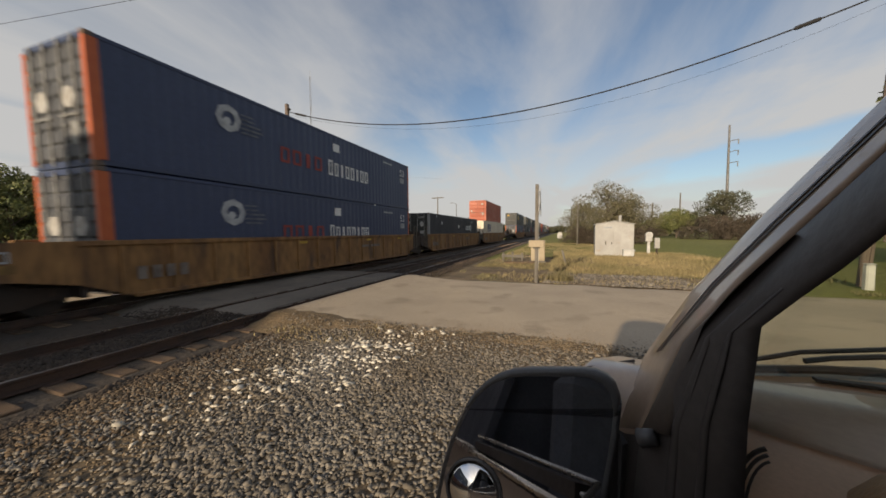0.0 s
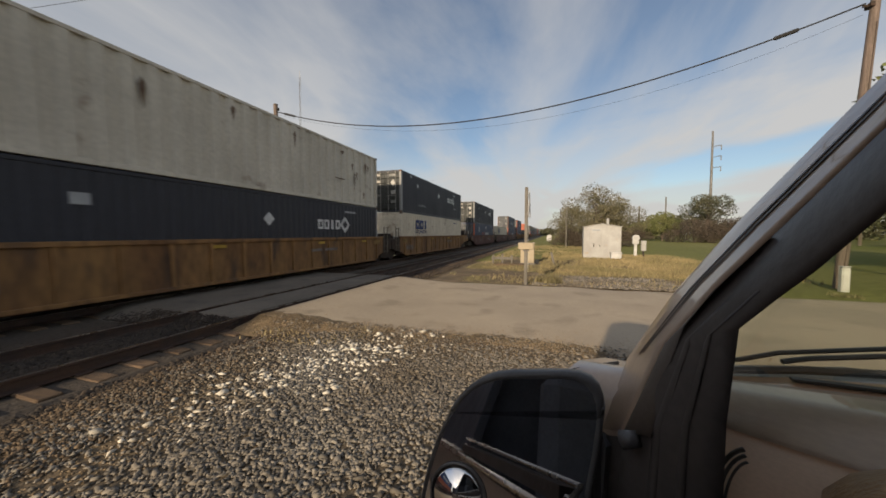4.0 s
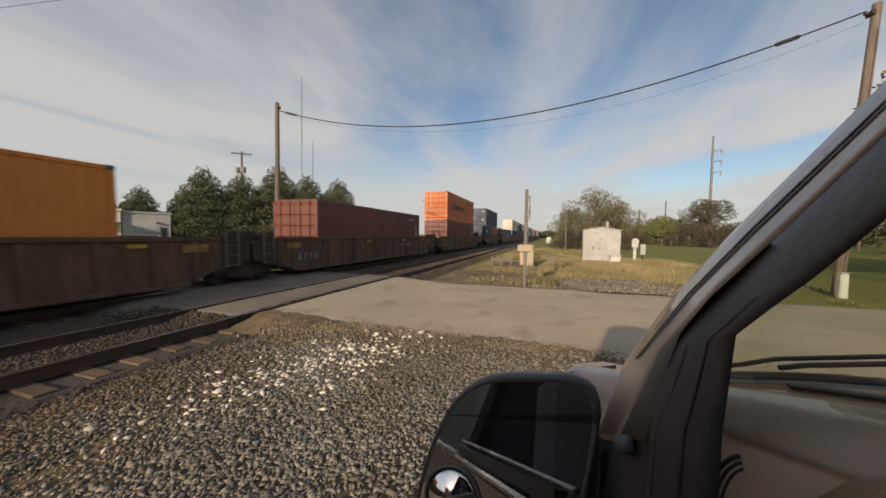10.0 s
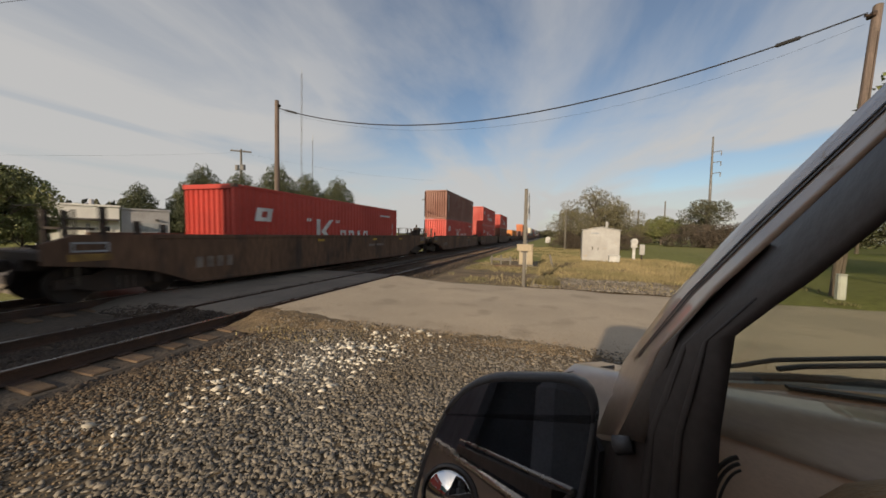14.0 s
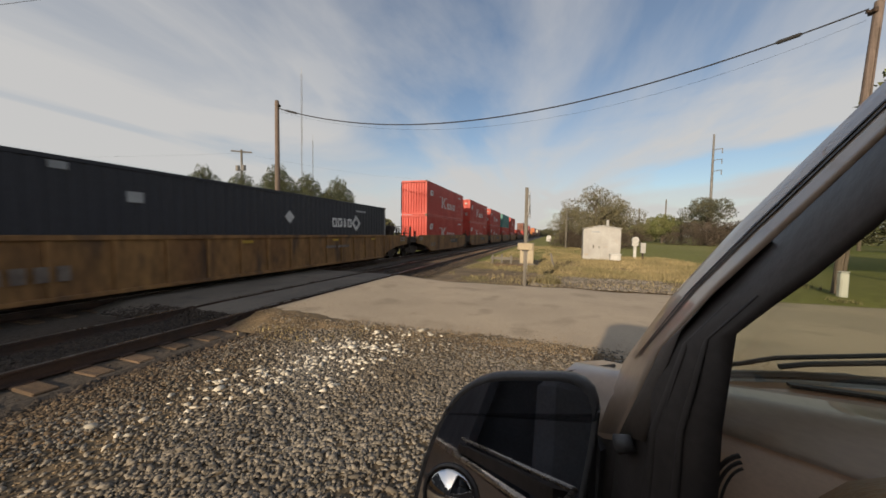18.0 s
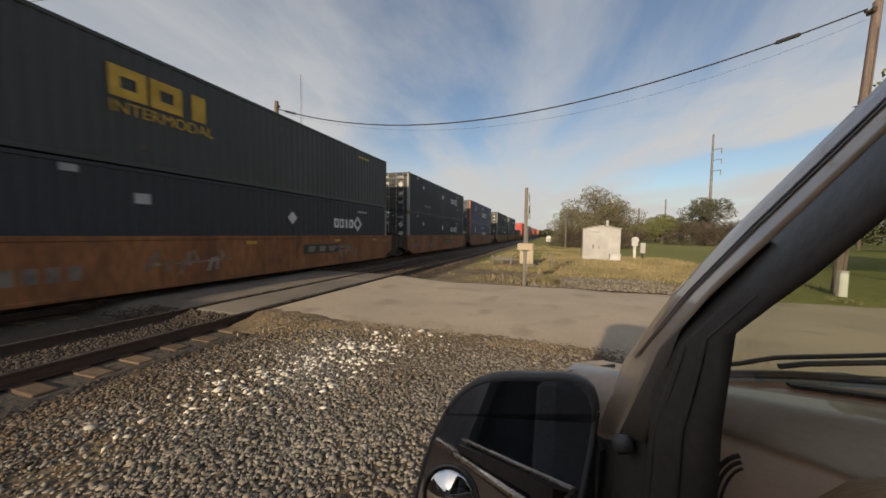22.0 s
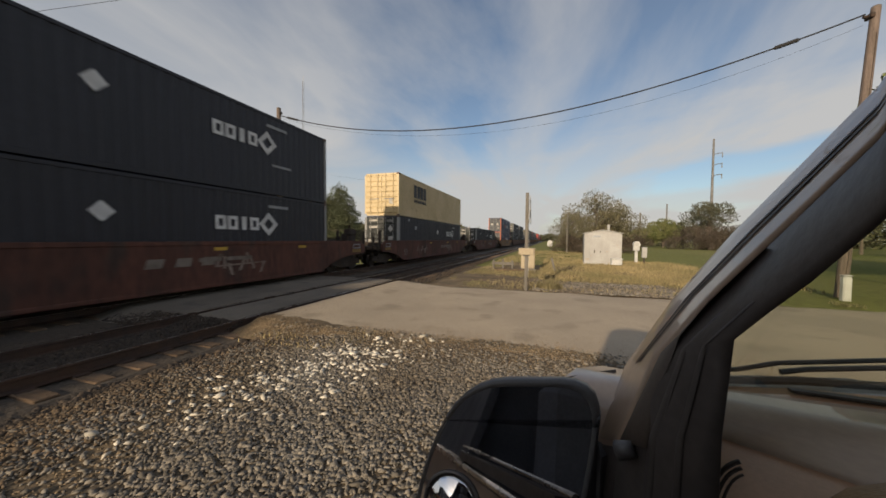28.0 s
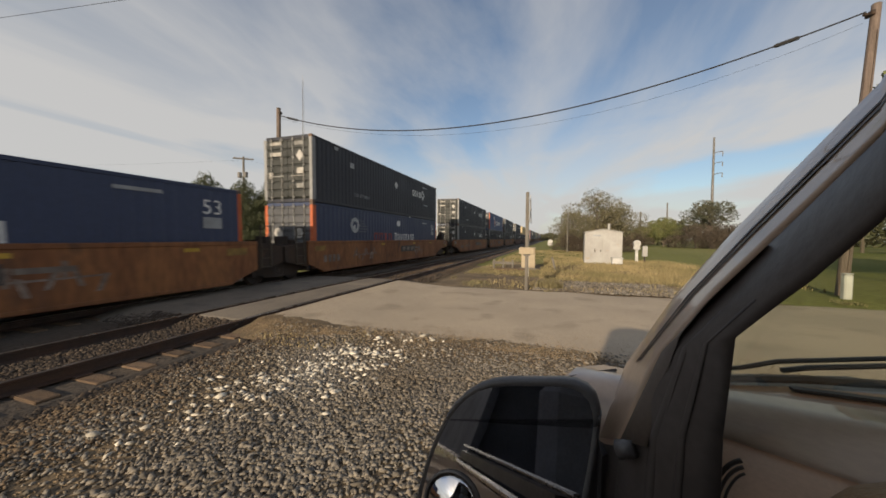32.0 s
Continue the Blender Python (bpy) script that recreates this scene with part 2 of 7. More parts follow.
def mat(name, base, rough=0.6, metal=0.0, second=None, mix=0.5, scale=3.0, fine=40.0, bump=0.15, spread=0.12, dirt=None, dirt_at=0.62,
        stretch=(1, 1, 1), island=0.0, each=0.0, coat=0.0, spec=0.5):
    """A surface with a large-scale mottle (base to second), fine grain, optional dirt patches, and a change from piece to piece."""
    m = bpy.data.materials.new(name)
    m.use_nodes = True
    n, l = m.node_tree.nodes, m.node_tree.links
    b = n["Principled BSDF"]
    b.inputs["Metallic"].default_value = metal
    b.inputs["Coat Weight"].default_value = coat
    b.inputs["Specular IOR Level"].default_value = spec
    tc = n.new("ShaderNodeTexCoord")
    mp = n.new("ShaderNodeMapping")
    mp.inputs["Scale"].default_value = stretch
    l.new(tc.outputs["Object"], mp.inputs[0])

    def noise_(s, detail, vector=mp):
        t = n.new("ShaderNodeTexNoise")
        t.inputs["Scale"].default_value, t.inputs["Detail"].default_value = s, detail
        l.new(vector.outputs[0], t.inputs["Vector"])
        return t.outputs["Fac"]

    def mixed(fac, a, c, mode="MIX"):
        x = n.new("ShaderNodeMixRGB")
        x.blend_type = mode
        for i, v in enumerate((fac, a, c)):
            if isinstance(v, bpy.types.NodeSocket):
                l.new(v, x.inputs[i])
            else:
                x.inputs[i].default_value = v if i == 0 else (*v, 1)
        return x.outputs[0]

    def ranged(v, a, c, d, e):
        r = n.new("ShaderNodeMapRange")
        for i, q in enumerate((a, c, d, e)):
            r.inputs[i + 1].default_value = q
        l.new(v, r.inputs[0])
        return r.outputs[0]

    second = second or tuple(c * (1 - mix * 0.6) for c in base)
    big, small = noise_(scale, 5), noise_(fine, 3)
    col = mixed(ranged(big, 0.35, 0.65, 0, 1), base, second)
    if dirt:
        col = mixed(ranged(noise_(scale * 2.3, 8), dirt_at, dirt_at + 0.12, 0, 0.85), col, dirt)
    grey = n.new("ShaderNodeCombineColor")
    g = ranged(small, 0.3, 0.7, 1 - spread, 1 + spread)
    for i in range(3):
        l.new(g, grey.inputs[i])
    col = mixed(1.0, col, grey.outputs[0], "MULTIPLY")
    for amount, kind, socket in ((each, "ShaderNodeObjectInfo", "Random"), (island, "ShaderNodeNewGeometry", "Random Per Island")):
        if amount:
            gg = n.new("ShaderNodeCombineColor")
            v = ranged(n.new(kind).outputs[socket], 0, 1, 1 - amount, 1 + amount)
            for i in range(3):
                l.new(v, gg.inputs[i])
            col = mixed(1.0, col, gg.outputs[0], "MULTIPLY")
    l.new(col, b.inputs["Base Color"])
    l.new(ranged(big, 0.3, 0.7, max(rough - 0.1, 0.02), min(rough + 0.1, 1)), b.inputs["Roughness"])
    if bump:
        bp = n.new("ShaderNodeBump")
        bp.inputs["Strength"].default_value, bp.inputs["Distance"].default_value = bump, 0.02
        l.new(small, bp.inputs["Height"])
        l.new(bp.outputs[0], b.inputs["Normal"])
    return m


STEEL = mat("dark_steel", (0.026, 0.020, 0.017), 0.8, 0.0, (0.042, 0.028, 0.020), scale=2, dirt=(0.065, 0.036, 0.022))
# grimy steel with the deep shade between the cars put into its colour
GRIME_SHADE = mat("grimy_black_brown", (0.030, 0.021, 0.016), 0.85, 0.0, (0.055, 0.034, 0.022), scale=1.5, fine=12, dirt=(0.08, 0.045, 0.025), dirt_at=0.62)
GALV = mat("galvanised_post", (0.27, 0.275, 0.28), 0.6, 0.1, (0.20, 0.20, 0.20), scale=1.5)
CASTING = mat("worn_casting", (0.10, 0.085, 0.075), 0.7, 0.2, (0.16, 0.1, 0.07))
PLACARD = mat("grubby_placard", (0.40, 0.39, 0.37), 0.6, 0, (0.27, 0.25, 0.22), scale=4, spread=0.1, bump=0)
EMBLEM = mat("weathered_emblem", (0.42, 0.44, 0.46), 0.6, 0, (0.25, 0.27, 0.30), scale=3, fine=12, spread=0.2, bump=0)
WHITE_MARK = mat("white_marking", (0.66, 0.67, 0.68), 0.6, 0, scale=2, spread=0.06, bump=0)
GREY_MARK = mat("faded_marking", (0.34, 0.36, 0.38), 0.6, 0, scale=2, bump=0)
SPEED = mat("thin_pale_streaks", (0.13, 0.145, 0.17), 0.6, 0, (0.06, 0.07, 0.10), scale=5, bump=0)
RED_MARK = mat("red_marking", (0.30, 0.045, 0.032), 0.6, 0, scale=2, bump=0)
NAVY_MARK = mat("navy_marking", (0.02, 0.045, 0.16), 0.6, 0, scale=2, bump=0)
BLACK_MARK = mat("black_marking", (0.03, 0.03, 0.03), 0.6, 0, scale=2, bump=0)
YELLOW_MARK = mat("yellow_marking", (0.52, 0.33, 0.04), 0.6, 0, scale=2, bump=0)
ORANGE_POST = mat("orange_post_paint", (0.46, 0.11, 0.03), 0.55, 0, (0.36, 0.075, 0.025), scale=1.5)
RUST_RUN = mat("dark_rust_stain", (0.10, 0.062, 0.04), 0.9, 0, (0.20, 0.15, 0.11), scale=5, fine=20, spread=0.3, bump=0)
RUST_POST = mat("rusty_post_paint", (0.17, 0.075, 0.04), 0.7, 0, (0.09, 0.05, 0.035), scale=1.5)
RODS = mat("galvanised_rod", (0.25, 0.255, 0.25), 0.6, 0.1, (0.16, 0.155, 0.145), scale=4)
# ---- ground, road, tracks ----
TRACK_A, TRACK_B = -11.04, -6.90          # middles of the far and the near track; the rail tops lie at z = 0
ROAD0, ROAD1 = 5.72, 12.45

GRASS = mat("lawn", (0.155, 0.165, 0.048), 0.95, 0, (0.20, 0.19, 0.075), scale=0.05, fine=6, spread=0.35, dirt=(0.22, 0.175, 0.085), dirt_at=0.64, bump=0.5, spec=0.1)
# dark asphalt of the crossing, with some of the train's shade in its colour
CROSSING = mat("dark_patched_asphalt", (0.135, 0.115, 0.092), 0.9, 0, (0.20, 0.17, 0.135), scale=0.6, fine=50, spread=0.25, dirt=(0.10, 0.088, 0.076), dirt_at=0.56, bump=0.3)
ASPHALT = mat("worn_asphalt", (0.415, 0.340, 0.248), 0.9, 0, (0.345, 0.285, 0.212), scale=0.45, fine=60, spread=0.18, dirt=(0.27, 0.222, 0.162), dirt_at=0.56, bump=0.25)
WEST_ASPHALT = mat("grey_asphalt", (0.15, 0.13, 0.105), 0.9, 0, (0.12, 0.10, 0.082), scale=0.5, fine=50, spread=0.18, bump=0.25)
# bed colour lowered to put shade into the gaps between the stones
GRAVEL_BED = mat("gravel_bed", (0.075, 0.061, 0.044), 0.95, 0, (0.15, 0.108, 0.062), scale=0.8, fine=22, spread=0.4, bump=0.8)
BALLAST = mat("ballast_bed", (0.055, 0.045, 0.036), 0.95, 0, (0.085, 0.064, 0.045), scale=0.7, fine=18, spread=0.4, bump=0.9)
DIRT = mat("dry_soil", (0.185, 0.132, 0.074), 0.95, 0, (0.095, 0.070, 0.041), scale=1.4, fine=30, spread=0.3, bump=0.6)
STONE = mat("crushed_stone", (0.182, 0.165, 0.140), 0.9, 0, (0.136, 0.112, 0.083), scale=0.6, fine=25, island=0.55, bump=0.2)
GRIT = mat("brown_grit", (0.26, 0.195, 0.12), 0.95, 0, (0.17, 0.125, 0.078), scale=2, fine=25, island=0.4, bump=0.2)
PALE_STONE = mat("pale_limestone", (0.62, 0.58, 0.50), 0.85, 0, (0.42, 0.38, 0.31), scale=3, fine=30, island=0.3, bump=0.2)
BALLAST_STONE = mat("ballast_stone", (0.036, 0.028, 0.022), 0.9, 0, (0.060, 0.043, 0.030), scale=0.8, fine=25, island=0.5, bump=0.2)
TIE_WOOD = mat("weathered_tie", (0.088, 0.060, 0.040), 0.9, 0, (0.150, 0.098, 0.058), scale=3, fine=30, stretch=(1, 6, 6), each=0.35, bump=0.5)
RAIL_STEEL = mat("rusty_rail", (0.085, 0.05, 0.035), 0.6, 0.4, (0.055, 0.04, 0.034), scale=3)
RAIL_HEAD = mat("polished_rail_head", (0.55, 0.53, 0.50), 0.30, 0.9, (0.22, 0.2, 0.19), scale=2)


def sheet(name, xs, ys, z, material, label, category):
    s = Shape()
    nx = len(xs)
    s.add([(x, y, z(x, y)) for y in ys for x in xs], [(j * nx + i, j * nx + i + 1, (j + 1) * nx + i + 1, (j + 1) * nx + i) for j in range(len(ys) - 1) for i in range(nx - 1)])
    return solid(name, s, material, label, category, kind="structure", smooth=True)


def bumpy(x, y):
    return noise.noise((x * 0.9, y * 0.9, 0.3)) * 0.025 + noise.noise((x * 0.15, y * 0.15, 1.7)) * 0.05


far_line = [-2600, -1200, -600, -300, -150, -90, -60, -40, -28, -20, -15, -12.8, -9, -4.9, -3, -1, 1, 3, 5, 8, 11, 15, 20, 28, 40, 60, 90, 150, 300, 600, 1200, 2600]
sheet("ground", far_line, [-2600, -1000, -400, -150, -60, -25, -10, -4, 0, 3, 5.6, 9, 12.5, 14, 16, 18, 21, 25, 30, 40, 55, 80, 120, 200, 400, 900, 2600],
      lambda x, y: (-0.25 if y > 12.6 or x > 20 else -0.42) + (bumpy(x, y) if abs(x) < 60 and abs(y) < 80 else 0), GRASS, "mown green lawn with dry yellow patches", "ground")


def road_z(x):
    return -0.14 + 0.135 * max(0.0, min(1.0, (-4.0 - x) / 1.6)) if x > -12 else -0.005 - 0.2 * max(0.0, min(1.0, (-13.2 - x) / 6))


def strip(name, x0, x1, y0, y1, material, label, step=0.4, depth=0.5, edge=0.0, z=road_z, skirt=0.0):
    """A slab of road along x, with worn edges."""
    s = Shape()
    n = max(2, int((x1 - x0) / step))
    rings = []
    for i in range(n + 1):
        x = x0 + (x1 - x0) * i / n
        a = y0 + (noise.noise((x * 0.7, 0, 5)) * 0.35 + noise.noise((x * 3, 0, 9)) * 0.08) * edge
        b = y1 + (noise.noise((x * 0.7, 4, 5)) * 0.35 + noise.noise((x * 3, 4, 9)) * 0.08) * edge
        ring = [(x, a - skirt, z(x) - depth), (x, a - skirt, z(x) - 0.2 * (skirt > 0.1) - 0.012), (x, a, z(x) - 0.012)]
        for k in range(1, 12):
            y = a + (b - a) * k / 12
            ring.append((x, y, z(x) + 0.03 * math.sin(math.pi * k / 12) * (x > -3) + noise.noise((x * 1.3, y * 1.3, 2)) * 0.006))
        rings.append(ring + [(x, b, z(x) - 0.012), (x, b, z(x) - depth)])
    s.loft(rings)
    return solid(name, s, material, label, "road", kind="structure", smooth=False)


strip("road", -5.95, 30, ROAD0, ROAD1, ASPHALT, "worn pale grey asphalt country road with ragged edges", edge=1.0, skirt=0.5)
strip("road_far_end", 30, 320, ROAD0, ROAD1, ASPHALT, "worn asphalt road leading away", step=8)
strip("road_between_tracks", -10.19, -7.75, ROAD0 - 0.3, ROAD1 + 0.3, CROSSING, "patched asphalt between the two tracks", edge=0.5, skirt=0.75)
strip("road_west", -200, -11.9, ROAD0, ROAD1, WEST_ASPHALT, "asphalt road beyond the tracks", step=3)
for k, c in enumerate((TRACK_A, TRACK_B)):
    strip("crossing_panel", c - 0.62, c + 0.62, ROAD0 - 0.3, ROAD1 + 0.3, CROSSING, "asphalt panel between the rails of the crossing", z=lambda x: -0.012, skirt=0.6)


def bed_z(x, y):
    e = 0.0
    if x > -5.3:
        e = min(0.045, (x + 5.3) * 0.1)
    else:
        e = -0.03
    e += 0.05 * max(0.0, min(1.0, (y - 4.9) / 0.8))
    return -0.215 + e + noise.noise((x * 1.1, y * 1.1, 0.5)) * 0.022


sheet("gravel_shoulder", [-5.35 + 0.25 * i for i in range(90)], [-14 + 0.35 * i for i in range(57)], bed_z, GRAVEL_BED, "grey crushed gravel shoulder with brown dirt", "gravel")
sheet("verge", [-5.2 + 0.6 * i for i in range(40)], [12.35 + 0.6 * i for i in range(50)],
      lambda x, y: -0.215 + noise.noise((x * 0.4, y * 0.4, 3.5)) * 0.07 - 0.03 * max(0, x - 4) - 0.02 * max(0, y - 26), DIRT, "dry soil verge beside the road", "ground")


def spill(x, y):
    """Soil that thins out over the road edge, uneven, with a low heap beside the rail."""
    ragged = 0.35 * noise.noise((x * 0.8, 0, 3.3)) + 0.12 * noise.noise((x * 3.1, 0, 8.0))
    over = max(0.0, y - 5.75 - ragged)
    heap = 0.025 * math.exp(-((x + 4.75) / 0.55) ** 2 - ((y - 5.85) / 0.5) ** 2)
    rough = noise.noise((x * 1.7, y * 1.7, 6.5)) * 0.035 + noise.noise((x * 6, y * 6, 1.5)) * 0.022
    return road_z(max(x, -5.4)) + 0.012 + rough + heap - 0.07 * over - 0.22 * max(0, 5.55 - y) ** 0.8 - 0.10 * max(0, x - 0.5)


sheet("dirt_edge", [-5.98 + 0.09 * i for i in range(90)], [4.8 + 0.07 * i for i in range(28)], spill, DIRT, "brown soil washed over the road edge", "soil")
for y0, y1 in ((-60, ROAD0 + 0.1), (ROAD1 - 0.1, 900)):
    s = Shape()
    cross = [(-14.2, -0.6), (-13.0, -0.195), (-5.5, -0.200), (-4.3, -0.6)]
    s.loft([[(x, y0, z) for x, z in cross], [(x, y1, z) for x, z in cross]])
    solid("ballast_bed", s, BALLAST, "dark brown track ballast", "ballast", kind="structure")

ties = Shape().box(-1.3, -0.115, -0.175, 1.3, 0.115, 0, 0.012)
tie_mesh = ties.mesh("tie", TIE_WOOD)
plate_mesh = Shape().box(-0.15, -0.09, 0, 0.15, 0.09, 0.018, 0.004).mesh("tie_plate", RAIL_STEEL)
PROFILE = [(-0.07, -0.17), (0.07, -0.17), (0.07, -0.158), (0.012, -0.135), (0.010, -0.045), (0.036, -0.032), (0.036, -0.004), (0.028, -0.0005), (-0.028, -0.0005), (-0.036, -0.004), (-0.036, -0.032), (-0.010, -0.045), (-0.012, -0.135), (-0.07, -0.158)]
for name, c, near in (("far_track", TRACK_A, False), ("near_track", TRACK_B, True)):
    track = thing(name, "railway track with rusty rails on weathered timber ties", "railway track", kind="structure")
    for x in (c - 0.7535, c + 0.7535):
        part("rail", Shape().loft([[(x + px_, y, pz) for px_, pz in PROFILE] for y in (-60, 900)]), RAIL_STEEL, track, "rusty steel rail")
        part("rail_head", Shape().box(x - 0.030, -60, -0.003, x + 0.030, 900, 0.0015), RAIL_HEAD, track, "worn bright rail head")
    y, k = -4.0, 0
    while y < 60:
        if not ROAD0 - 0.2 < y < ROAD1 + 0.2:
            part("tie", tie_mesh, None, track, at=pose(c + random.uniform(-0.06, 0.06), y, -0.168 + random.uniform(-0.014, 0.006), random.uniform(-0.6, 0.6), 0, random.uniform(-1.2, 1.2)))
            if near and y < ROAD0:
                for x in (c - 0.7535, c + 0.7535):
                    part("tie_plate", plate_mesh, None, track, at=pose(x, y, -0.176))
        y += 0.52


def stones(name, count, region, size, material, label, z=bed_z, flat=0.7, seed=1, keep=None):
    """Loose angular stones, scattered over a stretch of ground, as one mesh."""
    rng = np.random.default_rng(seed)
    x0, x1, y0, y1 = region
    base = np.array([(1, 0, 0), (0.31, 0.95, 0), (-0.81, 0.59, 0), (-0.81, -0.59, 0), (0.31, -0.95, 0), (0.2, 0.15, 0.9), (-0.35, -0.2, 0.8), (0, 0, -0.8)])
    tri = np.array([(0, 1, 5), (1, 2, 5), (2, 6, 5), (2, 3, 6), (3, 4, 6), (4, 5, 6), (4, 0, 5), (1, 0, 7), (2, 1, 7), (3, 2, 7), (4, 3, 7), (0, 4, 7)])
    pts = rng.uniform((x0, y0), (x1, y1), (count, 2))
    if keep is not None:
        pts = pts[[keep(x, y, rng) for x, y in pts]]
    n = len(pts)
    r = size * rng.lognormal(0, 0.2, n)
    v = base[None] * rng.uniform(0.55, 1.35, (n, 8, 3)) * rng.uniform((0.75, 0.5, 0.6), (1.75, 1.1, 1.3), (n, 3))[:, None] * r[:, None, None]
    v[:, :, 2] *= flat
    tilt, spin = rng.uniform(-0.6, 0.6, n), rng.uniform(0, 6.28, n)
    c, s = np.cos(tilt)[:, None], np.sin(tilt)[:, None]
    v[:, :, 1], v[:, :, 2] = v[:, :, 1] * c - v[:, :, 2] * s, v[:, :, 1] * s + v[:, :, 2] * c
    c, s = np.cos(spin)[:, None], np.sin(spin)[:, None]
    v[:, :, 0], v[:, :, 1] = v[:, :, 0] * c - v[:, :, 1] * s, v[:, :, 0] * s + v[:, :, 1] * c
    v[:, :, 0] += pts[:, :1]
    v[:, :, 1] += pts[:, 1:]
    v[:, :, 2] += (np.array([z(x, y) for x, y in pts]) + r * 0.28)[:, None]
    f = (tri[None] + 8 * np.arange(n)[:, None, None]).reshape(-1, 3)
    me = bpy.data.meshes.new(name)
    me.vertices.add(n * 8)
    me.vertices.foreach_set("co", v.reshape(-1))
    me.loops.add(len(f) * 3)
    me.loops.foreach_set("vertex_index", f.reshape(-1))
    me.polygons.add(len(f))
    me.polygons.foreach_set("loop_start", np.arange(len(f)) * 3)
    me.update(calc_edges=True)
    me.materials.append(material)
    return tagged(new(name, me), label, "gravel", kind="stuff")


def soil_band(x, y):
    return math.exp(-((x + 3.15 + 0.29 * y) / 0.46) ** 2)


def gravel_keep(x, y, rng):
    patch = noise.noise((x * 0.7, y * 0.7, 7.0))
    return rng.random() < (1.0 if y < 4.35 else max(0.08, 1.0 - (y - 4.35) * 0.75)) * max(0.1, min(1.0, (x + 4.7 + 0.25 * y) / 1.3)) * (1 - 0.82 * soil_band(x, y)) * (1.0 if patch > -0.25 else 0.6)


TRACKSIDE = mat("brown_grey_stone", (0.122, 0.085, 0.050), 0.9, 0, (0.072, 0.052, 0.034), scale=0.9, fine=25, island=0.55, bump=0.2)
stones("trackside_stones", 26000, (-5.35, -2.6, 0.4, 5.6), 0.024, TRACKSIDE, "brown grey stones beside the track", seed=17, keep=lambda x, y, rng: rng.random() < 1.0 - max(0.0, min(1.0, (x + 4.7 + 0.25 * y) / 1.3)))
stones("crushed_gravel", 56000, (-5.2, 1.9, 0.5, 6.0), 0.0225, STONE, "loose grey crushed gravel", seed=2, keep=gravel_keep)
stones("brown_grit", 14000, (-5.2, 1.0, 0.8, 6.1), 0.012, GRIT, "brown grit on bare soil", seed=12, keep=lambda x, y, rng: rng.random() < max(soil_band(x, y), 0.9 * (y > 5.0)))
stones("edge_grit", 24000, (-5.95, 1.6, 4.9, 6.5), 0.011, GRIT, "brown grit washed over the road edge", z=spill, seed=13, keep=lambda x, y, rng: rng.random() < math.exp(-((y - 5.5) / 0.45) ** 2) * (0.5 + noise.noise((x * 0.9, y * 0.9, 2.2))))
ROAD_DUST = mat("tan_road_grit", (0.30, 0.235, 0.16), 0.95, 0, (0.21, 0.16, 0.105), scale=2, fine=25, island=0.35, bump=0.2)
stones("road_grit", 30000, (-5.9, 3.4, 5.5, 7.5), 0.0075, ROAD_DUST, "fine tan grit thinning out over the asphalt", z=lambda x, y: road_z(x) + 0.012, seed=18, keep=lambda x, y, rng: rng.random() < math.exp(-max(0.0, y - 5.6) / 0.45) * (0.55 + 0.9 * noise.noise((x * 0.8, y * 1.1, 4.4))))
stones("edge_stones", 2600, (-5.4, 1.6, 4.9, 6.2), 0.020, STONE, "small stones on the soil at the road edge", z=spill, seed=14, keep=lambda x, y, rng: rng.random() < math.exp(-((y - 5.2) / 0.4) ** 2))
stones("roadside_stones", 5200, (-0.6, 4.6, 13.0, 16.3), 0.05, STONE, "grey stones spilled on the verge", z=lambda x, y: -0.2, seed=3, keep=lambda x, y, rng: rng.random() < 1.3 - 0.5 * abs(y - 14.4))
stones("track_ballast", 15000, (-8.9, -5.15, -0.5, 5.6), 0.036, BALLAST_STONE, "dark track ballast between the ties", seed=4)
stones("ballast_on_ties", 9000, (-7.58, -6.22, -0.5, 5.2), 0.030, BALLAST_STONE, "dark ballast spilled over the ties", z=lambda x, y: -0.178, seed=15)
stones("ballast_at_crossing", 1600, (-9.6, -6.1, 4.7, 5.35), 0.030, BALLAST_STONE, "dark ballast at the crossing edge", z=lambda x, y: -0.19 + 0.17 * max(0, min(1, (y - 4.75) / 0.75)), seed=16)
stones("distant_ballast", 6000, (-8.9, -4.9, 12.6, 32), 0.045, BALLAST_STONE, "dark track ballast", seed=5)


def pale_keep(x, y, rng):
    d = ((x + 3.0 - (y - 4.2) * 0.35) / 0.62) ** 2 + ((y - 4.0) / 1.35) ** 2
    return rng.random() < math.exp(-d)


stones("pale_rocks", 2700, (-4.6, -0.8, 1.5, 5.9), 0.036, PALE_STONE, "pale limestone rocks lying on the gravel", seed=6, keep=pale_keep)
# ---- the train ----
def paint(name, base, second=None, rough=0.5, rust=(0.12, 0.06, 0.035), at=0.68, **more):
    return mat(name, base, rough, 0, second, scale=0.5, fine=9, spread=0.10, dirt=rust, dirt_at=at, bump=0.08, each=0.07, **more)


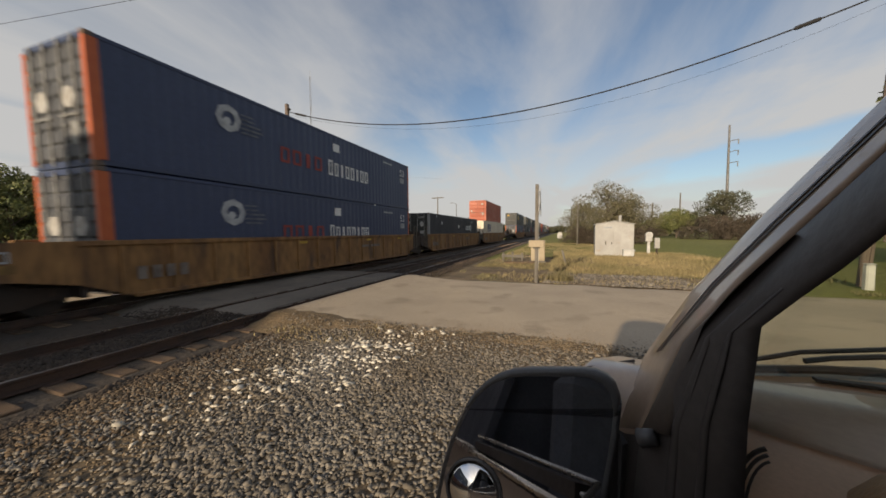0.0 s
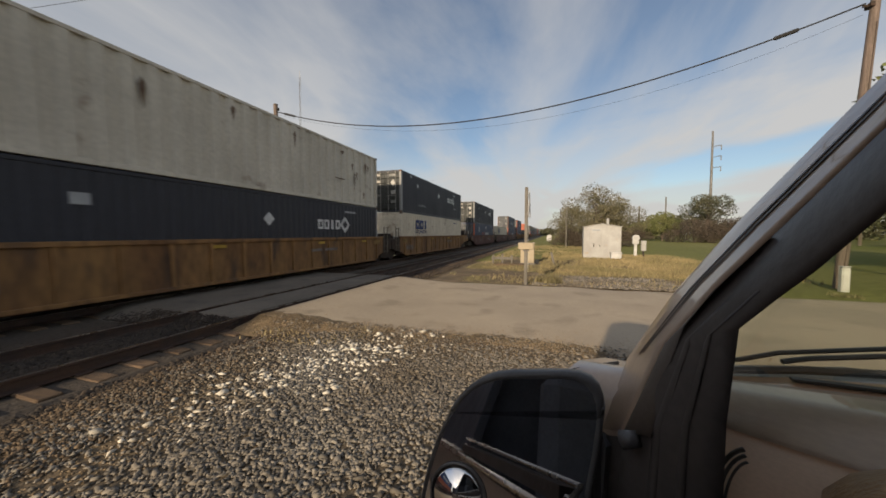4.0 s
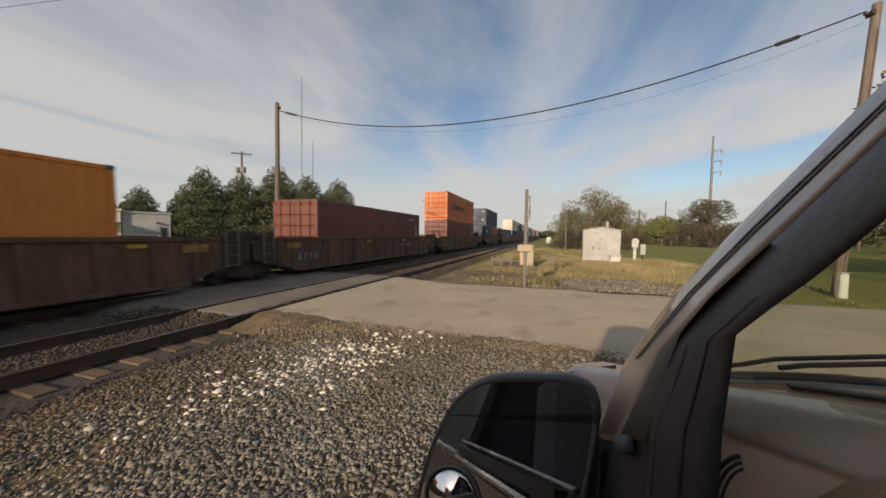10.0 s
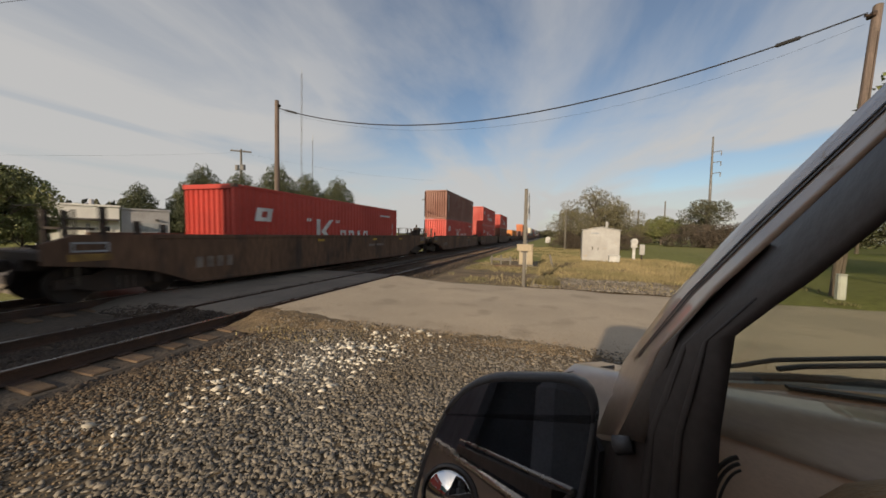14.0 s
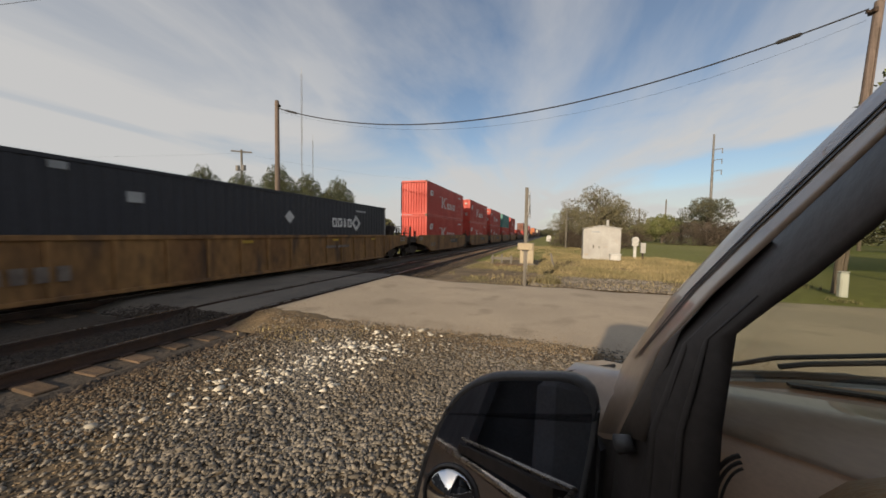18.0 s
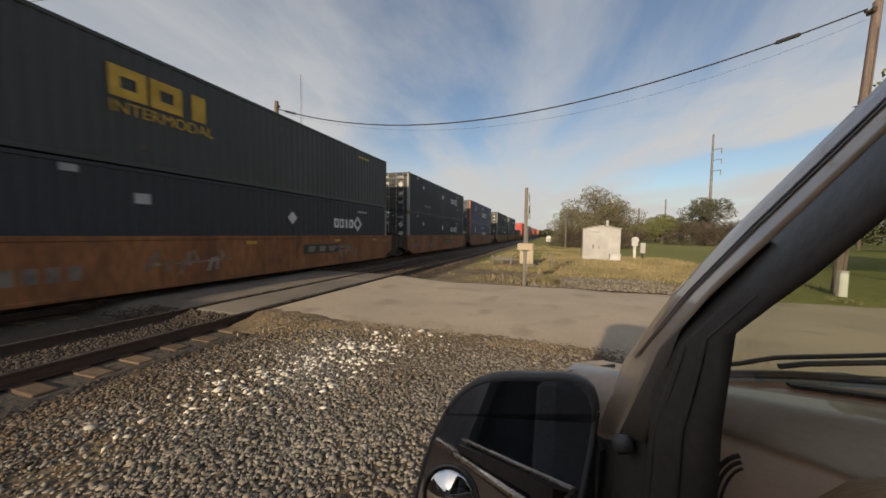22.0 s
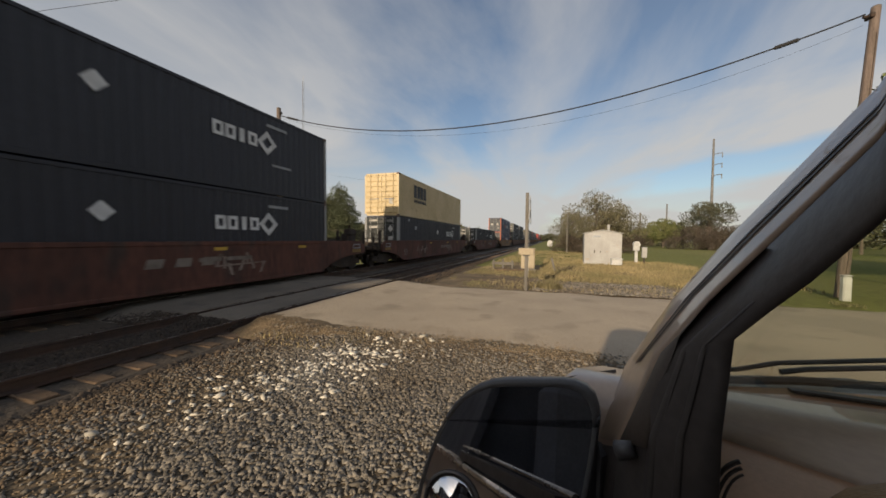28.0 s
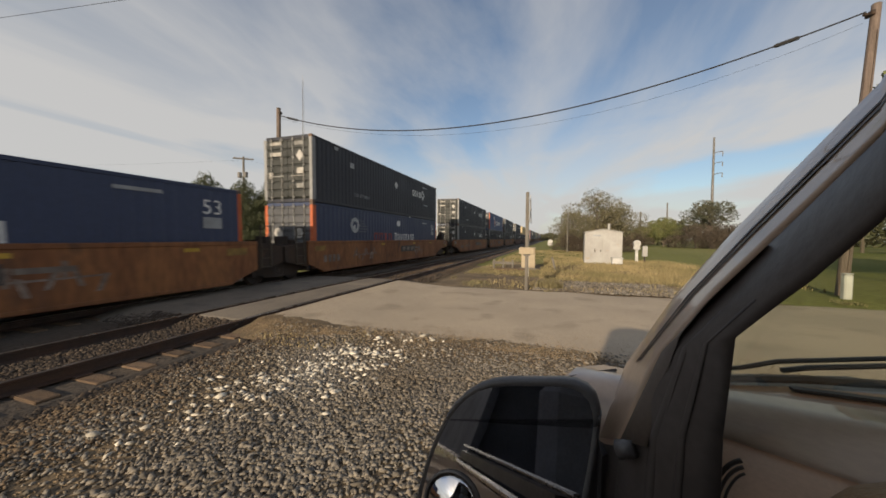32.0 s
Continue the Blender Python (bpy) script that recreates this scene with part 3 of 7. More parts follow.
PAINT = dict(
    dark=paint("charcoal_navy_paint", (0.021, 0.0235, 0.033), (0.029, 0.0315, 0.042), at=0.8, spec=0.35),
    pacer=paint("deep_blue_paint", (0.023, 0.038, 0.092), (0.030, 0.045, 0.098), at=0.78),
    slate=paint("faded_slate_paint", (0.040, 0.055, 0.085), (0.050, 0.064, 0.090), at=0.75),
    blue=paint("bright_blue_paint", (0.020, 0.052, 0.155), (0.026, 0.058, 0.155), at=0.8),
    white=paint("chalky_white_paint", (0.66, 0.60, 0.49), (0.56, 0.505, 0.405), rust=(0.20, 0.11, 0.06), at=0.62),
    grey=paint("weathered_pale_grey_paint", (0.58, 0.545, 0.465), (0.48, 0.45, 0.38), rust=(0.16, 0.085, 0.045), at=0.66),
    cream=paint("cream_paint", (0.54, 0.42, 0.24), (0.46, 0.36, 0.20)),
    green=paint("black_green_paint", (0.026, 0.030, 0.032), (0.035, 0.038, 0.039)),
    red=paint("shipping_red_paint", (0.45, 0.040, 0.025), (0.36, 0.033, 0.022)),
    brown=paint("oxide_brown_paint", (0.165, 0.050, 0.027), (0.135, 0.042, 0.024)),
    maroon=paint("maroon_paint", (0.135, 0.036, 0.023), (0.11, 0.031, 0.021)),
    orange=paint("shipping_orange_paint", (0.47, 0.125, 0.026), (0.40, 0.104, 0.024)),
    amber=paint("amber_orange_paint", (0.56, 0.20, 0.028), (0.48, 0.165, 0.026)),
    rust_orange=paint("faded_orange_paint", (0.40, 0.10, 0.045), (0.33, 0.08, 0.04)),
    navy=paint("navy_paint", (0.022, 0.034, 0.075), (0.028, 0.038, 0.075)),
    teal=paint("teal_paint", (0.045, 0.20, 0.19), (0.04, 0.16, 0.15)),
)
DOOR_GREY = mat("grey_door_panel", (0.030, 0.033, 0.032), 0.6, 0.1, (0.020, 0.023, 0.022), scale=2.2, fine=14, spread=0.25, dirt=(0.15, 0.145, 0.12), dirt_at=0.63)
DOOR_PALE = mat("pale_door_panel", (0.085, 0.09, 0.10), 0.6, 0.1, (0.055, 0.058, 0.066), scale=1.4, dirt=(0.10, 0.09, 0.08))
L53, L40, L20, HIGH = 16.154, 12.192, 6.058, 2.896


def lettering(text, size, material, parent, m, label):
    """Readable figures, laid on a surface as thin solids."""
    if len(text) == 2:
        for k, ch in enumerate(text):
            lettering(ch, size, material, parent, m @ Matrix.Translation(((k - 0.5) * size * 0.53, 0, 0)), label)
        return
    cu = bpy.data.curves.new("figure", "FONT")
    cu.body, cu.size, cu.extrude, cu.align_x = text, size, 0.002, "CENTER"
    ob = bpy.data.objects.new("figure", cu)
    scene.collection.objects.link(ob)
    me = bpy.data.meshes.new_from_object(ob.evaluated_get(bpy.context.evaluated_depsgraph_get()))
    bpy.data.objects.remove(ob)
    bm = bmesh.new()
    bm.from_mesh(me)
    bmesh.ops.remove_doubles(bm, verts=bm.verts, dist=0.0002)
    bm.to_mesh(me)
    bm.free()
    me.materials.append(material)
    ob = part("figure", me, None, parent, label, at=m)
    return tagged(ob, label, kind="stuff") if len(text) > 2 else ob


def on_side(x, y, z):
    """The pose that lays a drawing in its x-y plane on a wall facing +x, its foot at z."""
    return Matrix.Translation((x, y, z)) @ Matrix(((0, 0, 1, 0), (1, 0, 0, 0), (0, 1, 0, 0), (0, 0, 0, 1)))


def plate(x, y0, z0, y1, z1, lean=0.0, t=0.006):
    """A thin flat bar on a wall facing +x; lean shears its top."""
    return Shape().prism([(y0, z0), (y1, z0), (y1 + lean, z1), (y0 + lean, z1)], x, x + t)


def ring_shape(x, y, z, a, b, t=0.006, n=4, turn0=0.0):
    """A flat ring of n sides on a wall facing +x, as one connected plate."""
    s = Shape()
    vs = [(x + d, y + r * math.cos(turn0 + 2 * math.pi * i / n), z + r * math.sin(turn0 + 2 * math.pi * i / n)) for d in (0.0, t) for r in (a, b) for i in range(n)]
    fs = []
    for i in range(n):
        j = (i + 1) % n
        fs += [(2 * n + i, 2 * n + j, 3 * n + j, 3 * n + i), (i, n + i, n + j, j), (i, j, 2 * n + j, 2 * n + i), (n + i, 3 * n + i, 3 * n + j, n + j)]
    return s.add(vs, fs)


def hollow(x, y0, z0, y1, z1, w, lean=0.0, t=0.006):
    """A flat upright frame on a wall facing +x, its bars w wide."""
    def corners(q):
        return [(y0 + q, z0 + q), (y1 - q, z0 + q), (y1 - q + lean, z1 - q), (y0 + q + lean, z1 - q)]
    vs = [(x + d, y, z) for d in (0.0, t) for q in (0.0, w) for y, z in corners(q)]
    fs = []
    for i in range(4):
        j = (i + 1) % 4
        fs += [(8 + i, 8 + j, 12 + j, 12 + i), (i, 4 + i, 4 + j, j), (i, j, 8 + j, 8 + i), (4 + i, 12 + i, 12 + j, 4 + j)]
    return Shape().add(vs, fs)


def word(box, x, y0, y1, z0, z1, count, material, label, gap=0.3, lean=0.0, stroke=0.085):
    """A brand word as a row of plain upright frames and bars."""
    w = (y1 - y0) / count
    for i in range(count):
        a, b = y0 + w * i + w * gap / 2, y0 + w * (i + 1) - w * gap / 2
        top = z1 - (z1 - z0) * 0.12 * (i > 0 and count > 4)
        if i % 3 == 2:
            shape = plate(x, a + (b - a) * 0.25, z0, b - (b - a) * 0.25, top, lean)
        else:
            shape = hollow(x, a, z0, b, top, min(stroke, (b - a) * 0.3), lean)
        part("brand_block", shape, material, box, label)


def corrugated(length, z0, z1, x, depth, period):
    """One ribbed side sheet in the plane x, ribs running upright."""
    ys, y, k = [], -length / 2, 0
    step = (period * 0.40, period * 0.12, period * 0.36, period * 0.12)
    xs = (0, 0, -depth, -depth)
    while y < length / 2:
        ys.append((y, xs[k % 4]))
        y += step[k % 4]
        k += 1
    ys.append((length / 2, 0))
    s = Shape()
    s.add([(x + d, yy, z) for yy, d in ys for z in (z0, z1)], [(2 * i, 2 * i + 2, 2 * i + 3, 2 * i + 1) for i in range(len(ys) - 1)])
    return s


def end_ribs(width, z0, z1, y, depth, out):
    s = Shape()
    n = 9
    w = width / n
    pts = []
    for i in range(n):
        x = -width / 2 + w * i
        pts += [(x, 0), (x + w * 0.36, 0), (x + w * 0.5, depth), (x + w * 0.86, depth)]
    pts.append((width / 2, 0))
    s.add([(x, y - out * d, z) for x, d in pts for z in (z0, z1)], [(2 * i, 2 * i + 2, 2 * i + 3, 2 * i + 1) for i in range(len(pts) - 1)])
    return s


def build_container(length, body, label, group, doors=True, door_mat=None, post_mat=None, frame_mat=None, marks=None, ribs=0.28, placards=()):
    wide = 2.591 if length > 13 else 2.438
    hw, hl = wide / 2, length / 2
    body_mat = PAINT[body]
    door_mat, frame_mat = door_mat or body_mat, frame_mat or body_mat
    c = thing("shipping_container", label, "container", group)
    depth = 0.028 if length < 13 else 0.016 if post_mat in (ORANGE_POST, RUST_POST) else 0.070 if body in ("white", "grey") else 0.026
    for sgn in (1, -1):
        s = corrugated(length - 0.24, 0.14, HIGH - 0.1, hw - 0.012, depth, ribs)
        if sgn < 0:
            s.v = [(-x, y, z) for x, y, z in s.v]
        part("side_panel", s, body_mat, c)
        if sgn < 0:
            continue
        part("top_rail", Shape().box(sgn * (hw - 0.035) - 0.035, -hl + 0.1, HIGH - 0.11, sgn * (hw - 0.035) + 0.035, hl - 0.1, HIGH - 0.012, 0.01), body_mat, c)
        part("bottom_rail", Shape().box(sgn * (hw - 0.035) - 0.035, -hl + 0.1, 0.02, sgn * (hw - 0.035) + 0.035, hl - 0.1, 0.155, 0.01), body_mat, c)
    part("roof", Shape().box(-hw + 0.06, -hl + 0.08, HIGH - 0.05, hw - 0.06, hl - 0.08, HIGH - 0.02), body_mat, c)
    for sx in (1, -1):
        for sy in (1, -1):
            tail = sy < 0
            if sx < 0 and (sy < 0) != doors:
                continue
            pm = post_mat if post_mat and (tail or length > 13) else frame_mat
            w = (0.24 if tail else 0.15) if (post_mat and sx > 0) else 0.14
            y0, y1 = (-hl + 0.004, -hl + w) if tail else (hl - w, hl - 0.004)
            part("corner_post", Shape().box(sx * hw - (0.15 if sx > 0 else 0), y0, 0.11, sx * hw + (0.15 if sx < 0 else 0), y1, HIGH - 0.11, 0.008), pm, c, "wide painted door post" if w > 0.2 else "")
            for z in (0.0, HIGH - 0.118) if sx > 0 else ():
                part("corner_casting", CAST_MESH, None, c, at=pose(sx * (hw - 0.081), sy * (hl - 0.089), z))
    # the two ends
    flip = 1 if doors else -1
    ye = -hl + 0.05
    part("end_wall", end_ribs(wide - 0.28, 0.15, HIGH - 0.12, flip * (hl - 0.07), 0.065, flip), body_mat, c)
    part("end_header", Shape().box(-hw + 0.14, flip * (hl - 0.03) - 0.03, HIGH - 0.16, hw - 0.14, flip * (hl - 0.03) + 0.026, HIGH - 0.014), frame_mat, c)
    part("end_sill", Shape().box(-hw + 0.14, flip * (hl - 0.03) - 0.03, 0.012, hw - 0.14, flip * (hl - 0.03) + 0.026, 0.16), frame_mat, c)
    if not doors:
        ye = hl - 0.05
    out = -1 if doors else 1
    part("door_header", Shape().box(-hw + 0.14, ye - 0.04, HIGH - 0.15, hw - 0.14, ye + 0.04, HIGH - 0.014), frame_mat, c)
    part("door_sill", Shape().box(-hw + 0.14, ye - 0.04, 0.012, hw - 0.14, ye + 0.04, 0.15), frame_mat, c)
    rows = 7 if length > 13 else 5
    for sx in (-1, 1):
        x0, x1 = (0.012, hw - 0.145) if sx > 0 else (-hw + 0.145, -0.012)
        rh = (HIGH - 0.42) / rows
        face = [(ye - out * 0.03, 0.16)]
        for r in range(rows):
            z0 = 0.21 + rh * r
            face += [(ye + out * 0.012, z0), (ye + out * 0.046, z0 + 0.045), (ye + out * 0.046, z0 + rh - 0.075), (ye + out * 0.012, z0 + rh - 0.03)]
        face += [(ye + out * 0.012, HIGH - 0.16), (ye - out * 0.03, HIGH - 0.16)]
        d = Shape().prism(face, x0, x1)
        door = part("door", d, door_mat, c, "container door with pressed panels")
        for q in (0.27, 0.76):
            xr = x0 + (x1 - x0) * q
            rod = Shape().tube((xr, ye + out * 0.075, 0.06), (xr, ye + out * 0.075, HIGH - 0.06), 0.022, n=6)
            for z in (0.2, 0.9, 1.9, HIGH - 0.22):
                rod.box(xr - 0.05, ye + out * 0.06 - 0.02, z, xr + 0.05, ye + out * 0.06 + 0.02, z + 0.07)
            part("lock_rod", rod, RODS if door_mat is not body_mat else frame_mat, door, "upright locking bar")
        part("handle", Shape().box(x0 + 0.2, ye + out * 0.085 - 0.012, 1.12, x1 - 0.18, ye + out * 0.085 + 0.012, 1.17), RODS, door)
    for (sx, z, w, h, shape, m) in placards:
        y = ye + out * 0.06
        n = 6 if shape == "hex" else 4
        a0 = 0 if shape == "hex" else (0 if shape == "diamond" else math.pi / 4)
        k = 1.0 if shape != "plate" else 1.414
        pl = Shape()
        pl.loft([[(sx + k * w / 2 * math.cos(a0 + 2 * math.pi * i / n), y + dy, z + k * h / 2 * math.sin(a0 + 2 * math.pi * i / n)) for i in range(n)] for dy in (out * 0.012, 0)])
        part("placard", pl, m, c, "white door placard")
    if marks:
        marks(c, hw + 0.001, hl)
    c.matrix_basis = pose(-600, -900, 0)
    return c


CAST_MESH = Shape().box(-0.085, -0.093, 0, 0.085, 0.093, 0.118, 0.012).mesh("corner_casting", CASTING)


def small_print(c, x, y, z, n, m, h=0.10, w=0.075):
    part("number_bar", plate(x, y, z, y + n * (w + 0.03), z + h), m, c)


def marks_umax(c, x, hl):
    word(c, x, hl - 5.35, hl - 3.70, 1.60, 2.03, 4, WHITE_MARK, "white brand block", gap=0.16, stroke=0.10)
    part("brand_diamond", ring_shape(x, hl - 3.30, 1.83, 0.42, 0.21), WHITE_MARK, c, "white diamond ring")
    part("brand_diamond", ring_shape(x, hl - 8.02, 1.93, 0.25, 0.001), WHITE_MARK, c, "solid white diamond")
    small_print(c, x, hl - 3.3, 2.42, 9, GREY_MARK)
    small_print(c, x, hl - 3.1, 1.05, 9, GREY_MARK, 0.08)
    part("notice_plate", plate(x, hl - 13.3, 2.02, hl - 12.95, 2.28), GREY_MARK, c)
    part("notice_plate", plate(x, hl - 15.0 + 0.4, 2.60, hl - 14.3, 2.76), GREY_MARK, c)
    lettering("TOP LIFT ONLY", 0.22, GREY_MARK, c, on_side(x + 0.003, hl - 12.2, 0.62), "faded lettering")


def marks_stack(c, x, hl):
    y0 = hl - 12.9
    part("brand_oval", ring_shape(x, y0, 2.02, 0.42, 0.22, n=8), EMBLEM, c, "weathered white ring emblem")
    part("brand_oval", ring_shape(x, y0 - 0.05, 1.93, 0.13, 0.001, n=6), EMBLEM, c)
    for i in range(5):
        part("speed_line", plate(x, y0 + 0.42, 1.68 + i * 0.14, y0 + 1.05 + 0.2 * math.sin(i * 1.3), 1.73 + i * 0.14), SPEED, c, "pale speed line")
    word(c, x, hl - 11.0, hl - 8.6, 1.10, 1.66, 4, RED_MARK, "faded red brand block")
    word(c, x, hl - 8.3, hl - 5.0, 1.05, 1.72, 8, WHITE_MARK, "white brand block")
    part("notice_plate", plate(x, hl - 7.9, 2.15, hl - 7.45, 2.5), WHITE_MARK, c)
    lettering("53", 0.62, WHITE_MARK, c, on_side(x + 0.003, hl - 1.0, 2.05), "white figures")
    part("notice_plate", plate(x, hl - 1.3, 1.62, hl - 0.72, 1.95), GREY_MARK, c)
    small_print(c, x, hl - 3.4, 2.5, 10, GREY_MARK, 0.09)


def marks_tail_stack(c, x, hl):
    marks_stack(c, x, hl)
    lettering("53", 0.55, WHITE_MARK, c, on_side(x + 0.003, hl - 14.6, 2.1), "white figures")
    part("notice_plate", plate(x, hl - 14.9, 1.70, hl - 14.3, 2.02), GREY_MARK, c)


def marks_faded_stack(c, x, hl):
    part("brand_oval", ring_shape(x, hl - 12.9, 2.02, 0.42, 0.24, n=8), EMBLEM, c, "faded ring emblem")
    word(c, x, hl - 10.8, hl - 9.0, 1.05, 1.72, 5, WHITE_MARK, "pale brand block")
    word(c, x, hl - 8.6, hl - 5.0, 1.05, 1.66, 7, GREY_MARK, "faded brand block")


def marks_pacer(c, x, hl):
    for i in range(4):
        part("wing_bar", Shape().prism([(hl - 12.4 + 0.28 * i, 2.35 - 0.22 * i), (hl - 10.75, 2.35 - 0.22 * i), (hl - 10.9, 2.22 - 0.22 * i), (hl - 12.25 + 0.28 * i, 2.22 - 0.22 * i)], x, x + 0.006), WHITE_MARK, c, "white wing bar")
    part("brand_diamond", ring_shape(x + 0.003, hl - 10.85, 1.35, 0.82, 0.001), RED_MARK, c, "red diamond emblem")
    part("brand_diamond", ring_shape(x + 0.007, hl - 10.85, 1.35, 0.90, 0.80), WHITE_MARK, c)
    part("brand_diamond", ring_shape(x + 0.009, hl - 10.8, 1.42, 0.34, 0.001), WHITE_MARK, c)
    word(c, x, hl - 9.6, hl - 4.7, 0.92, 1.74, 5, WHITE_MARK, "white brand block", gap=0.16, stroke=0.22)
    small_print(c, x, hl - 3.2, 1.0, 10, GREY_MARK, 0.08)
    lettering("53", 0.50, WHITE_MARK, c, on_side(x + 0.003, hl - 0.95, 1.9), "white figures")
    part("notice_plate", plate(x, hl - 1.2, 1.5, hl - 0.7, 1.82), GREY_MARK, c)


def marks_rail(mark, y, z0, z1):
    def draw(c, x, hl):
        word(c, x, hl - y, hl - y + 2.5, z0, z1, 3, mark, "bold brand block", gap=0.08, stroke=0.22)
        lettering("INTERMODAL", 0.40, mark, c, on_side(x + 0.003, hl - y + 1.25, z0 - 0.36), "condensed capitals")
        small_print(c, x, hl - 3.2, 2.45, 10, mark, 0.09)
    return draw


def marks_line(c, x, hl):
    k = part("brand_block", plate(x, hl - 8.14, 0.85, hl - 7.90, 1.92), WHITE_MARK, c, "large white brand block")
    part("brand_block", Shape().prism([(hl - 7.84, 1.38), (hl - 7.16, 0.85), (hl - 6.86, 0.85), (hl - 7.52, 1.40), (hl - 6.96, 1.92), (hl - 7.22, 1.92)], x, x + 0.006), WHITE_MARK, c, "large white brand chevron")
    for dy in (-8.75, -8.58, -6.72, -6.55):
        part("quote_mark", plate(x, hl + dy, 1.80, hl + dy + 0.09, 1.94), WHITE_MARK, c)
    word(c, x, hl - 6.5, hl - 3.65, 0.88, 1.46, 4, WHITE_MARK, "white brand block", gap=0.36, stroke=0.12)
    part("flag_panel", plate(x, hl - 11.4, 1.70, hl - 10.7, 2.18, 0.12), WHITE_MARK, c, "white flag emblem")
    part("flag_panel", plate(x + 0.003, hl - 11.12, 1.84, hl - 10.88, 2.06, 0.05), RED_MARK, c)
    small_print(c, x, hl - 2.3, 2.35, 12, WHITE_MARK, 0.10)
    for i in range(3):
        part("notice_plate", plate(x, hl - 0.7, 0.6 + i * 0.5, hl - 0.6, 0.95 + i * 0.5), GREY_MARK, c)


def marks_column(c, x, hl):
    for i in range(6):
        z = 2.45 - i * 0.29
        part("brand_block", plate(x, hl - 11.60, z - 0.22, hl - 11.34, z - 0.16), WHITE_MARK, c, "white brand bar")
        part("brand_block", plate(x, hl - 11.56, z - 0.13, hl - 11.40, z), WHITE_MARK, c)
    small_print(c, x, hl - 1.2, 2.4, 8, GREY_MARK, 0.1)


def marks_lloyd(c, x, hl):
    for i in range(3):
        part("brand_emblem", plate(x, hl - 10.34 + 0.1 * i, 1.25 + 0.3 * i, hl - 9.35 + 0.08 * i, 1.50 + 0.3 * i, 0.06), NAVY_MARK, c, "dark blue emblem bar")
    word(c, x, hl - 8.8, hl - 5.0, 1.25, 1.78, 10, BLACK_MARK, "dark blue brand block", gap=0.24, stroke=0.10)


def marks_sea(c, x, hl):
    tail, m = (11.55, YELLOW_MARK) if hl > 5 else (5.5, WHITE_MARK)
    word(c, x, hl - tail, hl - tail + 1.5, 1.88, 2.22, 5, m, "low brand block", gap=0.2, stroke=0.08)
    small_print(c, x, hl - 1.1, 2.1, 5, GREY_MARK, 0.12)


def marks_short_lloyd(c, x, hl):
    for i in range(3):
        part("brand_emblem", plate(x, hl - 5.2 + 0.1 * i, 1.35 + 0.24 * i, hl - 4.4 + 0.08 * i, 1.55 + 0.24 * i, 0.05), NAVY_MARK, c, "dark blue emblem bar")
    word(c, x, hl - 4.1, hl - 0.4, 1.35, 1.88, 10, BLACK_MARK, "dark brand block", gap=0.24, stroke=0.10)


def marks_plain(c, x, hl):
    small_print(c, x, hl - 2.2, 2.4, 10, GREY_MARK, 0.1)
    for i in range(2):
        part("notice_plate", plate(x, hl - 0.9, 1.3 + i * 0.4, hl - 0.6, 1.6 + i * 0.4), GREY_MARK, c)


def marks_worn(c, x, hl):
    for y, z, w, h in ((1.25, 1.75, 0.20, 0.62), (1.02, 1.85, 0.12, 0.42), (2.55, 1.70, 0.16, 0.42), (2.35, 0.75, 0.10, 0.95), (2.15, 1.25, 0.12, 0.5), (1.5, 0.35, 0.16, 0.40), (3.4, 2.35, 0.3, 0.22), (6.6, 1.9, 0.14, 0.7), (9.3, 2.1, 0.18, 0.5), (11.8, 1.6, 0.16, 0.8)):
        part("rust_run", Shape().prism([(hl - y - w * 0.5, z + h * 0.75), (hl - y - w * 0.15, z + h * 0.3), (hl - y, z), (hl - y + w * 0.25, z + h * 0.4), (hl - y + w * 0.5, z + h * 0.85), (hl - y, z + h)], x, x + 0.004), RUST_RUN, c, "dark rust run")
    small_print(c, x, hl - 4.0, 1.15, 7, RUST_RUN, 0.05)


def marks_cream(c, x, hl):
    for i in range(4):
        part("brand_block", plate(x, hl - 13.55 + i * 0.66, 1.5, hl - 13.0 + i * 0.66, 2.45), BLACK_MARK, c, "dark brand block")
    for i in range(7):
        part("brand_bar", plate(x, hl - 13.5 + i * 0.37, 1.15, hl - 13.22 + i * 0.37, 1.38), BLACK_MARK, c)


ORANGE_FRAME = ORANGE_POST
HEXES = [(-0.55, 1.55, 0.5, 0.52, "hex", PLACARD), (0.55, 1.55, 0.5, 0.52, "hex", PLACARD), (0.72, 0.75, 0.32, 0.5, "plate", RODS)]
PLATES = [(0.75, 1.0, 0.32, 0.4, "plate", PLACARD), (-0.85, 1.4, 0.22, 0.34, "plate", PLACARD), (0.7, 2.35, 0.36, 0.2, "plate", PLACARD)]
DIAMOND = [(0.68, 2.02, 0.40, 0.50, "diamond", PLACARD), (-0.62, 2.12, 0.62, 0.16, "plate", PLACARD), (0.70, 1.36, 0.36, 0.26, "plate", PLACARD), (-0.62, 2.58, 0.6, 0.14, "plate", PLACARD), (0.66, 2.55, 0.5, 0.16, "plate", RODS), (-0.9, 1.2, 0.22, 0.26, "plate", PLACARD), (0.68, 0.72, 0.36, 0.2, "plate", RODS)]
G53, G40 = "long double-stacked containers", "shorter shipping containers"
